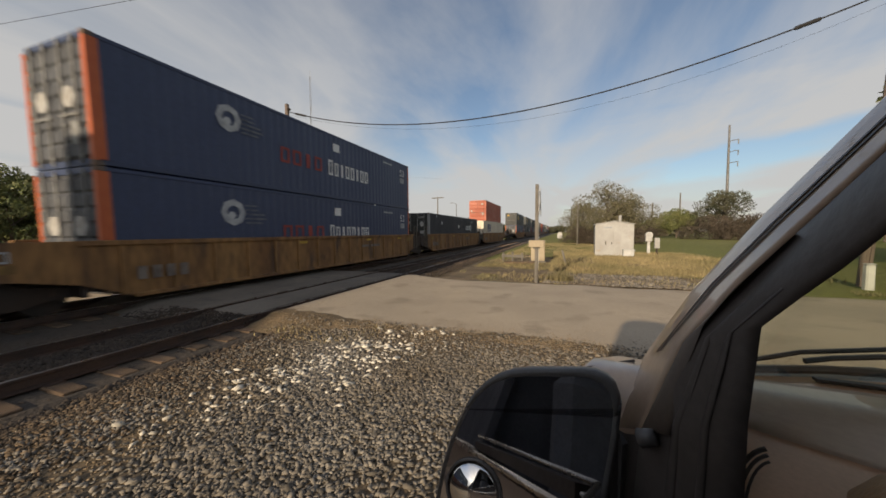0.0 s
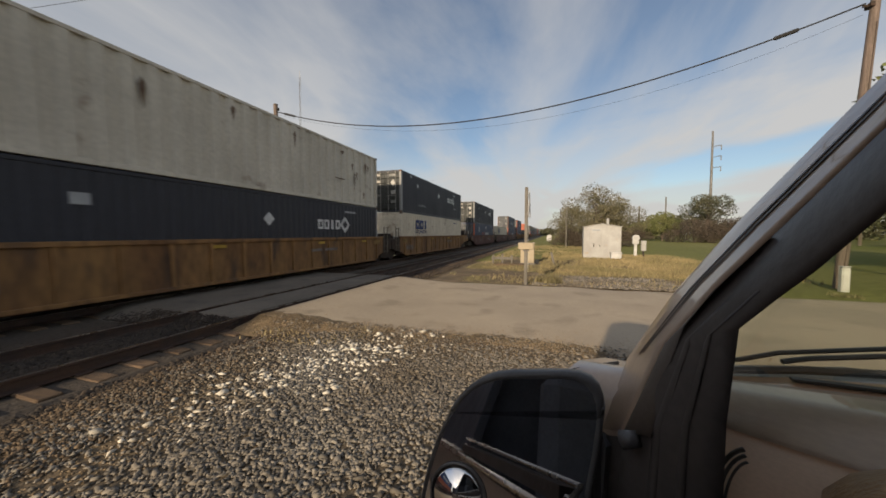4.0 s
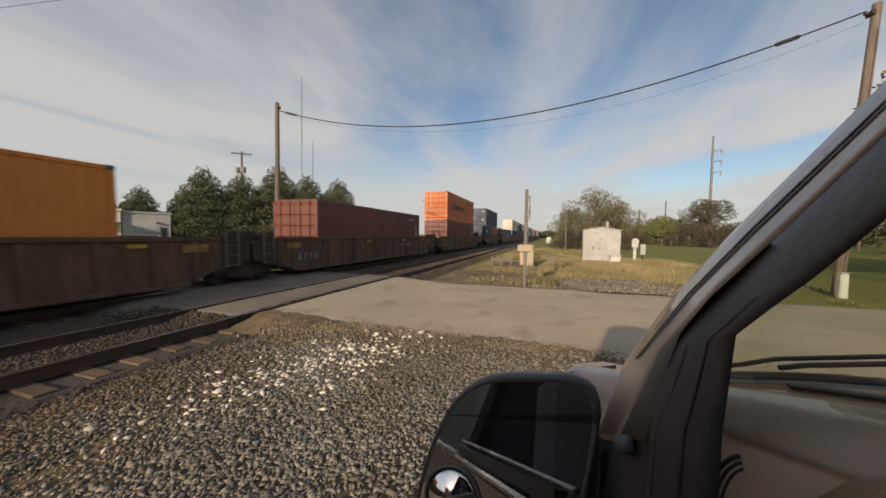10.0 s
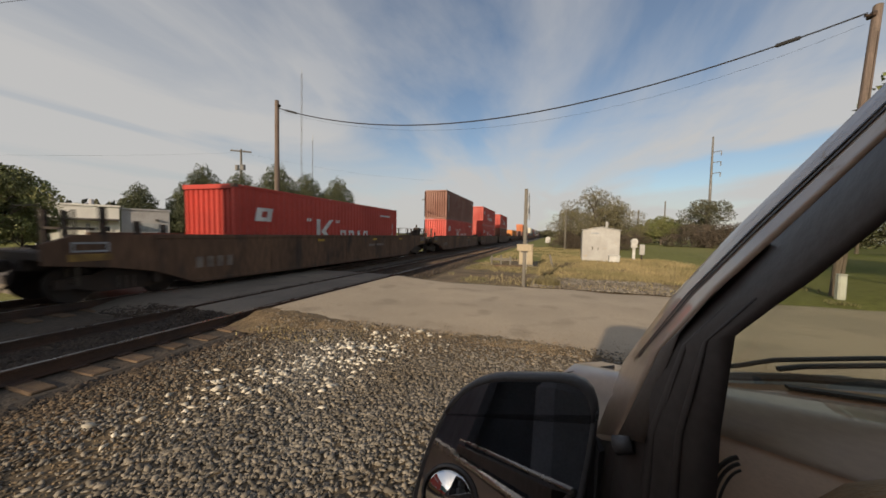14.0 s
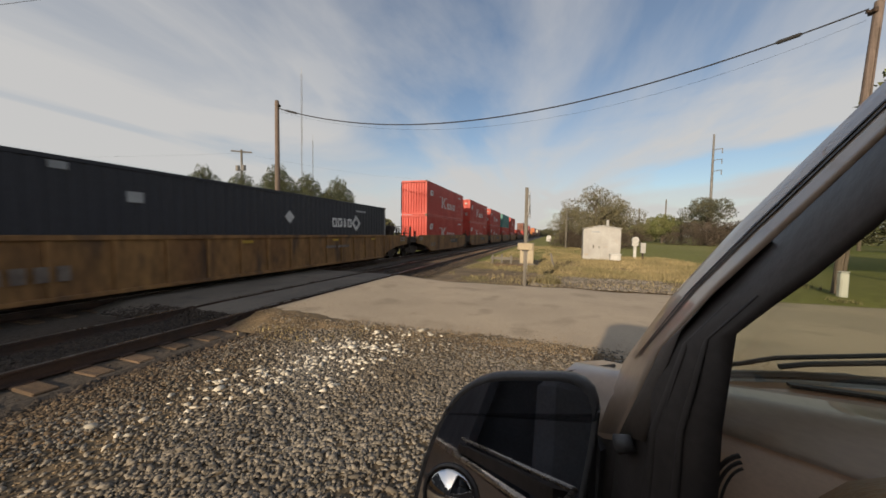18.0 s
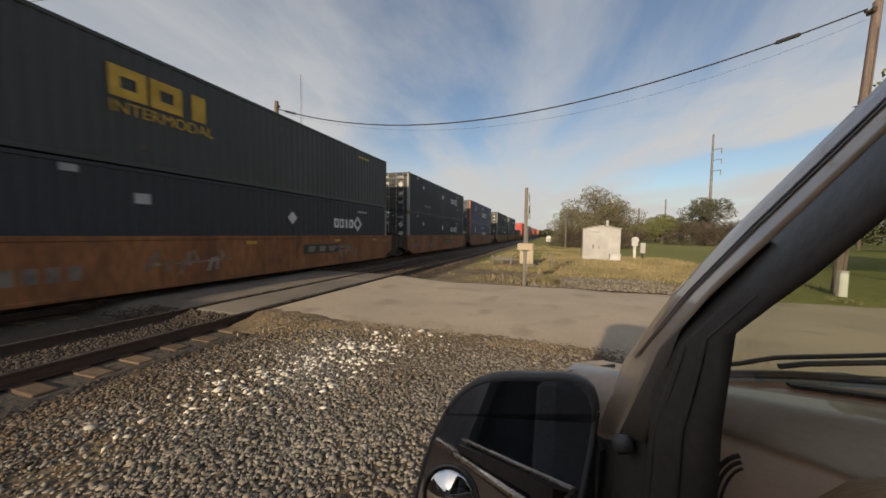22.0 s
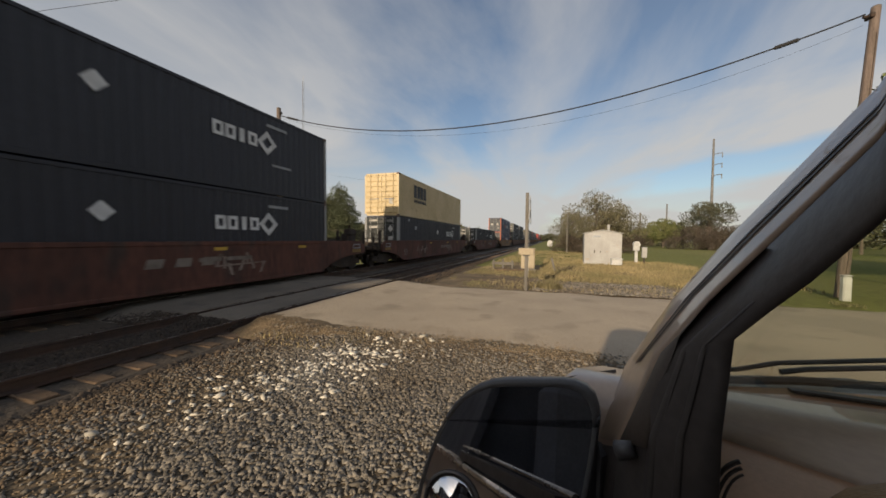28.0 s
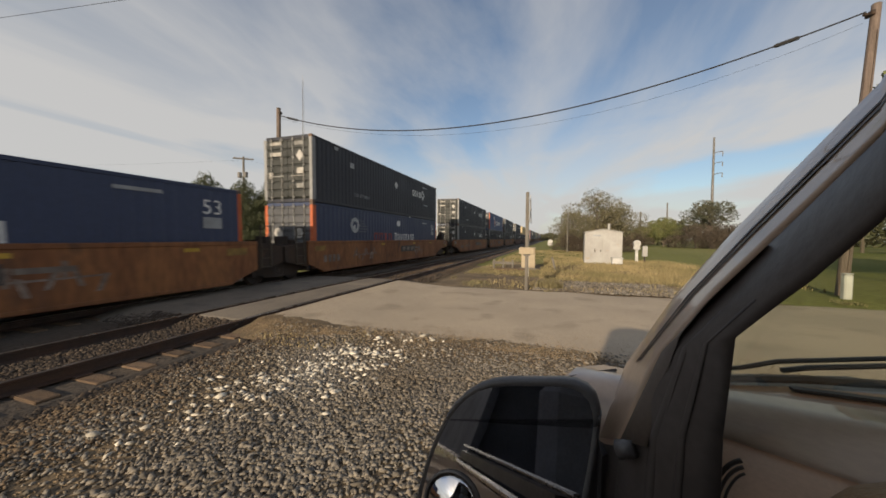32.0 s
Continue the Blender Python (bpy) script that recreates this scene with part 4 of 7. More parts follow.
BOX = dict(
    U=build_container(L53, "dark", "dark charcoal ribbed long container with white diamond markings", G53, True, DOOR_GREY, GALV, None, marks_umax, 0.30, DIAMOND),
    S=build_container(L53, "pacer", "deep blue long container with orange door posts and white lettering", G53, True, DOOR_PALE, ORANGE_POST, None, marks_stack, 0.33, HEXES),
    B=build_container(L53, "pacer", "deep blue long container with orange door frame and white figures", G53, True, DOOR_PALE, ORANGE_POST, ORANGE_FRAME, marks_tail_stack, 0.33, PLATES[:1]),
    F=build_container(L53, "slate", "faded slate blue long container with a rusty door post", G53, True, DOOR_PALE, RUST_POST, None, marks_faded_stack, 0.33, PLATES),
    P=build_container(L53, "blue", "bright blue long container with red and white emblem", G53, True, DOOR_PALE, ORANGE_POST, None, marks_pacer, 0.33, PLATES),
    W=build_container(L53, "white", "chalky white ribbed long container with blue lettering blocks", G53, True, None, None, None, marks_rail(NAVY_MARK, 13.6, 1.75, 2.45), 0.42),
    V=build_container(L53, "grey", "weathered pale grey long container with dark rust runs", G53, True, None, None, None, marks_worn, 0.55),
    G=build_container(L53, "green", "charcoal green long container with yellow lettering blocks", G53, True, None, None, None, marks_rail(YELLOW_MARK, 13.7, 1.60, 2.32), 0.30, [(-0.6, 2.3, 0.5, 0.3, "plate", YELLOW_MARK)]),
    C=build_container(L53, "cream", "cream ribbed long container with black emblem", G53, True, None, None, None, marks_cream, 0.30, PLATES[:1]),
    R=build_container(L53, "rust_orange", "faded orange red long container", G53, True, None, None, None, marks_plain, 0.30),
    k=build_container(L40, "red", "red corrugated container with large white lettering", G40, False, None, None, None, marks_line),
    K=build_container(L40, "red", "red corrugated container with large white lettering and doors towards the rear", G40, True, None, None, None, marks_line, placards=PLATES),
    t=build_container(L40, "brown", "oxide brown corrugated container with a white upright word", G40, False, None, None, None, marks_column),
    h=build_container(L40, "orange", "orange corrugated container with dark blue emblem", G40, True, None, None, None, marks_lloyd),
    a=build_container(L40, "amber", "amber orange corrugated container with dark blue emblem", G40, True, None, None, None, marks_lloyd),
    m=build_container(L40, "maroon", "plain maroon corrugated shipping container", G40, True, None, None, None, marks_plain),
    n=build_container(L40, "navy", "navy corrugated container with yellow lettering blocks", G40, True, None, None, None, marks_sea, placards=PLATES),
    e=build_container(L40, "teal", "teal green corrugated shipping container", G40, True, None, None, None, marks_plain),
    r=build_container(L40, "rust_orange", "faded red corrugated container", G40, True, None, None, None, marks_plain, placards=PLATES),
    s=build_container(L20, "navy", "short navy corrugated container", G40, True, None, None, None, marks_sea),
    o=build_container(L20, "orange", "short orange corrugated container with dark emblem", G40, True, None, None, None, marks_short_lloyd),
)
SIZE = {q: (L53 if q in "USFPWVGCRB" else L20 if q in "so" else L40) for q in BOX}

WELL = dict(
    ochre=mat("faded_ochre_well", (0.26, 0.138, 0.044), 0.72, 0, (0.165, 0.082, 0.031), scale=0.7, fine=7, dirt=(0.065, 0.040, 0.027), dirt_at=0.56, spread=0.28, each=0.1, stretch=(1, 1, 0.35)),
    rust=mat("rusty_red_well", (0.112, 0.038, 0.024), 0.78, 0, (0.070, 0.030, 0.021), scale=0.7, fine=7, dirt=(0.045, 0.03, 0.024), dirt_at=0.56, stretch=(1, 1, 0.35), spread=0.28, each=0.1),
    olive=mat("grimy_brown_well", (0.125, 0.068, 0.038), 0.8, 0, (0.085, 0.049, 0.03), scale=0.7, fine=7, dirt=(0.035, 0.026, 0.021), dirt_at=0.55, stretch=(1, 1, 0.35), spread=0.28, each=0.1),
    orange=mat("faded_orange_well", (0.24, 0.10, 0.032), 0.7, 0, (0.16, 0.062, 0.024), scale=0.7, fine=7, dirt=(0.07, 0.036, 0.023), dirt_at=0.58, stretch=(1, 1, 0.35), spread=0.28, each=0.1),
)
WHEEL_MESH = Shape()
for r0, r1, x0, x1 in ((0.44, 0.44, -0.07, -0.045), (0.415, 0.405, -0.045, 0.06)):
    WHEEL_MESH.tube((x0, 0, 0), (x1, 0, 0), r0, r1, n=22)
WHEEL_MESH = WHEEL_MESH.mesh("wheel", mat("dark_wheel", (0.022, 0.018, 0.016), 0.6, 0.2, (0.04, 0.028, 0.022)))
FRAME_MESH = Shape().prism([(-1.25, 0.36), (-1.25, 0.56), (-0.55, 0.66), (-0.35, 0.78), (0.35, 0.78), (0.55, 0.66), (1.25, 0.56), (1.25, 0.36), (0.9, 0.34), (0.5, 0.22), (-0.5, 0.22), (-0.9, 0.34)], -0.06, 0.06).mesh("side_frame", STEEL)
BOLSTER_MESH = Shape().box(-1.0, -0.2, 0.5, 1.0, 0.2, 0.8, 0.03).mesh("bolster", STEEL)
SPRING_MESH = Shape()
for sy in (-0.16, 0, 0.16):
    SPRING_MESH.tube((0, sy, 0.26), (0, sy, 0.56), 0.065, n=8)
SPRING_MESH = SPRING_MESH.mesh("spring", CASTING)
RUNG = mat("grimy_rail_bar", (0.075, 0.06, 0.042), 0.7, 0.1)
PALE_RUNG = mat("grubby_ladder_paint", (0.15, 0.125, 0.09), 0.7, 0.0)
WASH = mat("faded_scrawl_paint", (0.24, 0.19, 0.16), 0.7, 0, (0.13, 0.09, 0.07), scale=2.5, fine=9, spread=0.3)


def bogie(car, y):
    t = new("bogie")
    t.parent, t.location = car, (0, y, 0)
    tagged(t, "dark four-wheeled bogie")
    for sx in (1, -1):
        part("side_frame", FRAME_MESH, None, t, at=pose(sx * 1.0, 0, 0))
        part("spring", SPRING_MESH, None, t, at=pose(sx * 1.0, 0, 0)) if sx > 0 else None
        for sy in (0.89, -0.89):
            part("wheel", WHEEL_MESH, None, t, at=pose(sx * 0.76, sy, 0.415, 0, 0, 0 if sx > 0 else 180))
    part("bolster", BOLSTER_MESH, None, t)


DULL_YELLOW = mat("grimy_yellow_panel", (0.27, 0.165, 0.035), 0.7, 0, (0.15, 0.09, 0.03), scale=3, bump=0)
FADED = mat("grimy_pale_marking", (0.20, 0.17, 0.145), 0.7, 0, (0.12, 0.095, 0.08), scale=3, bump=0)
WELLS = {}


def well_car(length, colour, ribbed, front, tail, halves):
    """A well car unit. front, tail: 'a' articulated or 'c' coupled; halves: how far each joint lies from its middle."""
    m = WELL[colour]
    label = {"ochre": "faded ochre", "rust": "rust red", "olive": "grimy brown", "orange": "faded orange brown"}[colour] + (" ribbed" if ribbed else " smooth-sided") + " well car with stained sides"
    car = thing("well_car", label, "rail car", "well cars of the train")
    h = length / 2 + 0.45
    for sx in (1, -1):
        x0, x1 = (1.325, 1.42) if sx > 0 else (-1.42, -1.325)
        if ribbed:
            sill = Shape().prism([(-h, 0.62), (-h + 0.9, 0.26), (h - 0.9, 0.26), (h, 0.62), (h, 1.46), (-h, 1.46)], x0 + (0.0 if sx > 0 else 0.045), x1 - (0.045 if sx > 0 else 0))
        else:
            sill = Shape().prism([(-h, 0.62), (-h + 0.9, 0.26), (h - 0.9, 0.26), (h, 0.62), (h, 1.50), (-h, 1.50)], x0, x1)
        part("side_sill", sill, m, car, "stained steel side of the well")
        part("top_chord", Shape().box(x0 - 0.02, -h, 1.46, x1 + 0.02, h, 1.58, 0.015), m, car)
        part("bottom_chord", Shape().box(x0 - 0.02, -h + 0.95, 0.20, x1 + 0.02, h - 0.95, 0.30, 0.015), m, car)
        if ribbed:
            n = 15
            for i in range(n if sx > 0 else 0):
                y = -h + 0.75 + (2 * h - 1.5) * i / (n - 1)
                part("rib", RIB[colour], None, car, at=pose(sx * 1.398, y, 0))
        else:
            for i in (-1, 0, 1):
                part("seam", Shape().box(sx * 1.422 - 0.006, i * length / 3.4 - 0.05, 0.31, sx * 1.422 + 0.006, i * length / 3.4 + 0.05, 1.455), m, car)
    part("well_floor", Shape().box(-1.32, -h + 1.0, 0.21, 1.32, h - 1.0, 0.34), STEEL, car)
    for sy, joint, half in ((1, front, halves[0]), (-1, tail, halves[1])):
        y0 = sy * (h - 0.02)
        if joint == "a":
            y1 = sy * (half - 0.06)
            part("end_platform", Shape().box(-1.34, min(y0, y1), 0.92, 1.34, max(y0, y1), 1.40, 0.03), GRIME_SHADE, car, "grimy end platform darkened as in shade")
            # added dark plate, stands in for the shade at the joint
            part("end_skirt", Shape().prism([(y0, 0.50), (y1, 0.78), (y1, 1.34), (y0 + sy * 0.5, 1.50), (y0, 1.54)], 1.29, 1.36), GRIME_SHADE, car, "dark plate added for the shade at the joint")
            part("end_web", Shape().box(-0.5, min(y0, y1), 0.72, 0.5, max(y0, y1), 0.98), STEEL, car)
            part("bulkhead", Shape().box(-1.32, min(y0 - sy * 0.12, y0), 0.34, 1.32, max(y0 - sy * 0.12, y0), 1.45), STEEL, car)
            step = Shape()
            for dy in (0.22, 0.66):
                step.box(1.362, y0 + sy * dy - 0.025, 0.62, 1.40, y0 + sy * dy + 0.025, 2.15)
            for z in (0.66, 0.98, 1.30, 1.80, 2.12):
                step.tube((1.38, y0 + sy * 0.22, z), (1.38, y0 + sy * 0.66, z), 0.014, n=6)
            part("ladder", step, PALE_RUNG if ribbed else RUNG, car, "narrow steel ladder")
            part("yellow_panel", plate(1.4215, y0 - sy * 0.75 - 0.36, 1.14, y0 - sy * 0.75 + 0.36, 1.36), DULL_YELLOW, car, "faded yellow panel")
            steps = [(0.35, 1.38), (0.35, 1.62), (0.55, 1.62), (0.55, 1.47), (0.75, 1.47), (0.75, 1.76), (0.95, 1.76), (0.95, 1.45), (1.15, 1.45), (1.15, 1.38)]
            clutter = Shape().prism([(y0 + sy * a, z) for a, z in steps], 0.55, 1.05)
            part("cone_guide", clutter, STEEL, car, "dark steel guide block")
            if sy < 0:
                bogie(car, y1)
        else:
            y1 = sy * (half - 0.42)
            part("end_platform", Shape().box(-1.30, min(y0, y1), 1.00, 1.30, max(y0, y1), 1.20, 0.03), GRIME_SHADE, car, "grimy end platform darkened as in shade")
            part("end_web", Shape().prism([(y0, 0.55), (y1, 0.78), (y1, 1.02), (y0, 1.02)], -0.55, 0.55), STEEL, car)
            part("bulkhead", Shape().box(-1.32, min(y0 - sy * 0.12, y0), 0.34, 1.32, max(y0 - sy * 0.12, y0), 1.45), STEEL, car)
            reach = 2.05 if sy < 0 else 2.6
            part("side_gusset", Shape().prism([(y0, 1.57), (y0, 0.62), (y0 + sy * 0.9, 0.80), (y0 + sy * reach, 0.93), (y0 + sy * reach, 1.36), (y0 + sy * (reach - 0.5), 1.56)], 1.30, 1.41), m, car)
            part("yellow_panel", plate(1.4115, y0 + sy * (reach - 0.75) - 0.38, 0.98, y0 + sy * (reach - 0.75) + 0.38, 1.14), DULL_YELLOW, car, "faded yellow panel")
            part("notice_plate", hollow(1.4175, y0 + sy * (reach - 0.75) - 0.32, 1.18, y0 + sy * (reach - 0.75) + 0.32, 1.40, 0.04), GREY_MARK, car, "pale framed notice plate")
            part("coupler", Shape().box(-0.13, min(y1, sy * half), 0.74, 0.13, max(y1, sy * half), 1.0, 0.03).box(-0.2, sy * half - 0.12, 0.7, 0.2, sy * half + 0.12, 1.03, 0.04), STEEL, car)
            rail = Shape().path([(1.33, y1, 1.2), (1.33, y1, 2.15), (0.45, y1, 2.15), (0.45, y1, 1.2)], 0.018)
            part("hand_rail", rail, RUNG, car, "bent round hand rail")
            rail = Shape().path([(-1.33, y1, 1.2), (-1.33, y1, 2.15), (-0.45, y1, 2.15), (-0.45, y1, 1.2)], 0.018)
            part("hand_rail", rail, RUNG, car, "bent round hand rail")
            ladder = Shape()
            for x in (0.95, 1.33):
                ladder.box(x - 0.03, y1 - sy * 0.5 - 0.02, 0.45, x + 0.03, y1 - sy * 0.5 + 0.02, 2.1)
            for z in (0.5, 0.85, 1.55, 1.9):
                ladder.tube((0.95, y1 - sy * 0.5, z), (1.33, y1 - sy * 0.5, z), 0.014, n=6)
            part("ladder", ladder, RUNG, car)
            stand = Shape()
            for x, z, dy in ((0.1, 2.1, 0.9), (1.12, 2.2, 1.1), (-0.7, 2.15, 0.9), (1.25, 1.9, 1.7), (0.5, 1.8, 1.4)):
                stand.box(x - 0.05, y1 - sy * dy - 0.05, 1.19, x + 0.05, y1 - sy * dy + 0.05, z)
            stand.box(-0.75, y1 - sy * 0.95, 1.66, 1.17, y1 - sy * 0.85, 1.72)
            stand.box(0.2, min(y1 - sy * 1.75, y1 - sy * 1.2), 1.19, 1.2, max(y1 - sy * 1.75, y1 - sy * 1.2), 1.42, 0.03)
            for k in range(3):
                stand.path([(1.26 - 0.3 * k, y1, 1.24 + 0.03 * k), (1.26 - 0.3 * k, y0, 1.26 + 0.03 * k)], 0.03)
            part("stanchion", stand, STEEL, car)
            if sy > 0:
                wheel = Shape()
                n = 14
                for i in range(n):
                    a, b = 2 * math.pi * i / n, 2 * math.pi * (i + 1) / n
                    wheel.tube((1.0 + 0.27 * math.cos(a), y1 - 0.12, 1.85 + 0.27 * math.sin(a)), (1.0 + 0.27 * math.cos(b), y1 - 0.12, 1.85 + 0.27 * math.sin(b)), 0.018, n=5)
                for i in range(4):
                    a = math.pi * i / 4
                    wheel.tube((1.0 - 0.27 * math.cos(a), y1 - 0.12, 1.85 - 0.27 * math.sin(a)), (1.0 + 0.27 * math.cos(a), y1 - 0.12, 1.85 + 0.27 * math.sin(a)), 0.012, n=5)
                part("brake_wheel", wheel, STEEL, car, "spoked hand brake wheel")
                part("brake_gear", Shape().box(0.55, y1 - 1.25, 1.19, 1.15, y1 - 0.80, 1.95, 0.05).box(0.75, y1 - 1.35, 1.85, 1.2, y1 - 0.70, 2.18, 0.06).tube((0.9, y1 - 1.0, 2.1), (0.9, y1 - 1.0, 2.4), 0.06, n=8), STEEL, car, "dark brake gear housing")
                part("brake_cylinder", Shape().tube((-0.6, y1 - 0.9, 1.42), (0.5, y1 - 0.9, 1.42), 0.2, n=12).box(-0.2, y1 - 1.2, 1.2, 0.3, y1 - 0.5, 1.35), STEEL, car)
            hose = Shape().path([(0.35, y1, 0.95), (0.45, y1 + sy * 0.15, 0.5), (0.42, y1 + sy * 0.35, 0.32), (0.3, sy * half, 0.4)], 0.025)
            part("air_hose", hose, STEEL, car)
            bogie(car, sy * (half - 1.95))
    # yellow reflector strips and number bars on the side that shows
    for y in (-2.2, 2.6, h - 2.4):
        part("reflector", plate(1.421, y, 1.30, y + 0.42, 1.40), YELLOW_MARK, car, "yellow reflector strip")
    part("number_bar", plate(1.423, h - 6.4, 0.98, h - 5.7, 1.10), FADED, car)
    part("number_bar", plate(1.423, h - 5.5, 0.98, h - 4.6, 1.10), FADED, car)
    if colour == "rust":
        lettering("53", 0.62, FADED, car, on_side(1.424, -h + 1.35, 0.56), "pale figures")
    else:
        for k in range(4):
            part("number_bar", plate(1.4235, -h + 1.0 + 0.32 * k, 0.62, -h + 1.2 + 0.32 * k, 0.94), FADED, car)
    if colour in ("orange", "ochre") and not ribbed:
        part("data_panel", plate(1.422, 0.5, 0.80, 2.9, 1.20), BLACK_MARK, car, "black data panel")
    if not ribbed and colour in ("orange", "rust"):
        for i in range(3):
            part("brand_block", plate(1.4285, 0.75 + i * 0.72, 0.88, 1.15 + i * 0.72, 1.12, 0.08), FADED, car, "pale brand block")
        for i, (y, n) in enumerate(((-5.2, 9), (2.6, 7))):
            scrawl = Shape()
            for k in range(n):
                a = y + 0.27 * k
                z = 0.66 + 0.16 * math.sin(k * 1.7 + i)
                scrawl.prism([(a, z), (a + 0.09, z), (a + 0.26 - 0.14 * (k % 3), z + 0.38), (a + 0.15 - 0.14 * (k % 3), z + 0.40)], 1.4215, 1.4245)
            scrawl.prism([(y, 0.80), (y + 0.27 * n, 0.84), (y + 0.27 * n, 0.88), (y, 0.85)], 1.4215, 1.424)
            part("scrawl", scrawl, WASH, car, "faded painted scrawl strokes")
    return car


RIB = {c: Shape().prism([(-0.05, 0.30), (0.05, 0.30), (0.05, 1.46), (-0.05, 1.46)], -0.028, 0.026).mesh("rib", WELL[c]) for c in WELL}

# front of each load in metres at the start, upper and lower load, colour and build of its car, joint behind it
UNITS = [
    (309.8, "S", "S", "rust", 0, "a"), (290.0, "", "U", "rust", 0, "c"),
    (266.2, "V", "U", "ochre", 1, "a"), (246.4, "U", "W", "ochre", 1, "c"), (222.6, "S", "F", "orange", 0, "a"), (202.8, "r", "k", "orange", 0, "a"), (183.0, "U", "U", "orange", 0, "c"),
    (159.2, "F", "S", "olive", 0, "a"), (139.4, "U", "S", "olive", 0, "a"), (119.6, "G", "U", "olive", 0, "c"), (95.9, "G", "S", "ochre", 1, "c"),
    (60.25, "r", "W", "ochre", 1, "a"), (40.5, "", "U", "ochre", 1, "a"), (20.66, "S", "S", "ochre", 1, "c"),
    (-2.87, "F", "B", "rust", 0, "a"), (-22.19, "", "W", "rust", 0, "a"), (-41.83, "U", "S", "rust", 0, "c"),
    (-65.23, "U", "W", "ochre", 1, "a"), (-84.76, "V", "U", "ochre", 1, "a"), (-104.01, "P", "R", "rust", 0, "c"),
    (-127.56, "U", "U", "orange", 0, "a"), (-146.86, "V", "U", "orange", 0, "a"), (-166.58, "", "S", "orange", 0, "c"),
    (-190.29, "n", "so", "rust", 0, "c"), (-211.87, "h", "m", "olive", 1, "a"), (-231.55, "", "m", "olive", 1, "a"), (-250.91, "", "a", "olive", 1, "c"),
    (-275.49, "k", "t", "olive", 0, "a"), (-294.96, "k", "k", "olive", 0, "a"), (-314.47, "t", "k", "olive", 0, "c"), (-338.15, "", "k", "olive", 0, "c"),
    (-360.04, "k", "k", "ochre", 0, "a"), (-375.7, "e", "k", "ochre", 0, "a"), (-391.35, "K", "k", "ochre", 0, "a"), (-406.97, "K", "k", "ochre", 0, "a"), (-422.88, "k", "k", "ochre", 0, "c"),
    (-442.61, "", "U", "ochre", 1, "a"), (-462.36, "U", "U", "ochre", 1, "a"), (-482.17, "U", "U", "ochre", 1, "c"),
    (-505.67, "S", "S", "orange", 0, "a"), (-525.48, "U", "U", "orange", 0, "a"), (-545.08, "G", "U", "orange", 0, "c"),
    (-568.92, "", "U", "rust", 0, "a"), (-588.69, "U", "U", "rust", 0, "a"), (-608.28, "U", "U", "rust", 0, "c"),
    (-632.28, "S", "B", "ochre", 0, "c"), (-656.3, "", "U", "rust", 0, "c"), (-681.15, "C", "U", "rust", 0, "c"), (-704.89, "U", "U", "rust", 0, "c"),
    (-728.67, "U", "U", "orange", 0, "a"), (-748.51, "P", "U", "orange", 0, "a"), (-768.33, "U", "U", "orange", 0, "c"),
    (-792.17, "U", "S", "orange", 0, "a"), (-811.77, "", "S", "orange", 0, "c"),
]
TRAIN = []      # the thing, its place across, along at the start, and height
middles = []
for front, upper, lower, colour, ribbed, behind in UNITS:
    middles.append(front - (L53 if lower[0] in "USFPWVGCRB" else L40) / 2)
BASE_Z, used = 0.36, set()
for i, (front, upper, lower, colour, ribbed, behind) in enumerate(UNITS):
    mid = middles[i]
    ahead = UNITS[i - 1][5] if i else "c"
    forty = lower[0] not in "USFPWVGCRB"
    short = forty and -430 < front < -350
    length = L40 if short or front == -190.29 else L53
    gap_f = (middles[i - 1] - mid) / 2 if i else 11.8
    gap_t = (mid - middles[i + 1]) / 2 if i + 1 < len(UNITS) else 11.8
    key = (length, colour, ribbed, ahead, behind, round(gap_f * 5), round(gap_t * 5))
    if key in WELLS:
        car = copy_thing(WELLS[key], pose(TRACK_A, mid, 0))
    else:
        car = WELLS[key] = well_car(length, colour, ribbed, ahead, behind, (gap_f, gap_t))
    TRAIN.append((car, TRACK_A, mid, 0.0))
    loads = []
    if lower == "so":
        loads += [("s", front - L40 + L20 / 2, BASE_Z), ("o", front - L20 / 2, BASE_Z)]
    else:
        loads.append((lower, mid, BASE_Z))
    if upper:
        loads.append((upper, front - SIZE[upper] / 2 if SIZE[upper] == SIZE[lower[0]] or lower == "so" else mid, BASE_Z + HIGH + 0.004))
    for q, y, z in loads:
        if q in used:
            ob = copy_thing(BOX[q], pose(TRACK_A, y, z))
        else:
            ob = BOX[q]
            used.add(q)
        TRAIN.append((ob, TRACK_A, y, z))

# ---- the far side of the road: signal mast, cabinets, shed, poles ----
PALE_METAL = mat("chalky_white_metal", (0.37, 0.37, 0.365), 0.6, 0, (0.31, 0.305, 0.295), scale=1.2, fine=14, dirt=(0.34, 0.25, 0.16), dirt_at=0.64, spread=0.07, each=0.05)
TAN_METAL = mat("tan_cabinet_paint", (0.37, 0.31, 0.215), 0.6, 0, (0.31, 0.255, 0.175), scale=1.5, fine=14, dirt=(0.22, 0.16, 0.1), dirt_at=0.66)
POLE_WOOD = mat("weathered_pole", (0.165, 0.125, 0.105), 0.85, 0, (0.115, 0.09, 0.075), scale=2, fine=14, stretch=(6, 6, 0.6), bump=0.5, spread=0.25)
GREY_WOOD = mat("grey_timber", (0.16, 0.148, 0.13), 0.85, 0, (0.115, 0.105, 0.09), scale=2, fine=16, stretch=(6, 6, 0.6), bump=0.5, spread=0.25)
CABLE = mat("black_cable", (0.02, 0.02, 0.022), 0.6, 0)
MAST_METAL = mat("grey_mast", (0.17, 0.165, 0.16), 0.6, 0.2, (0.13, 0.125, 0.12), scale=2)
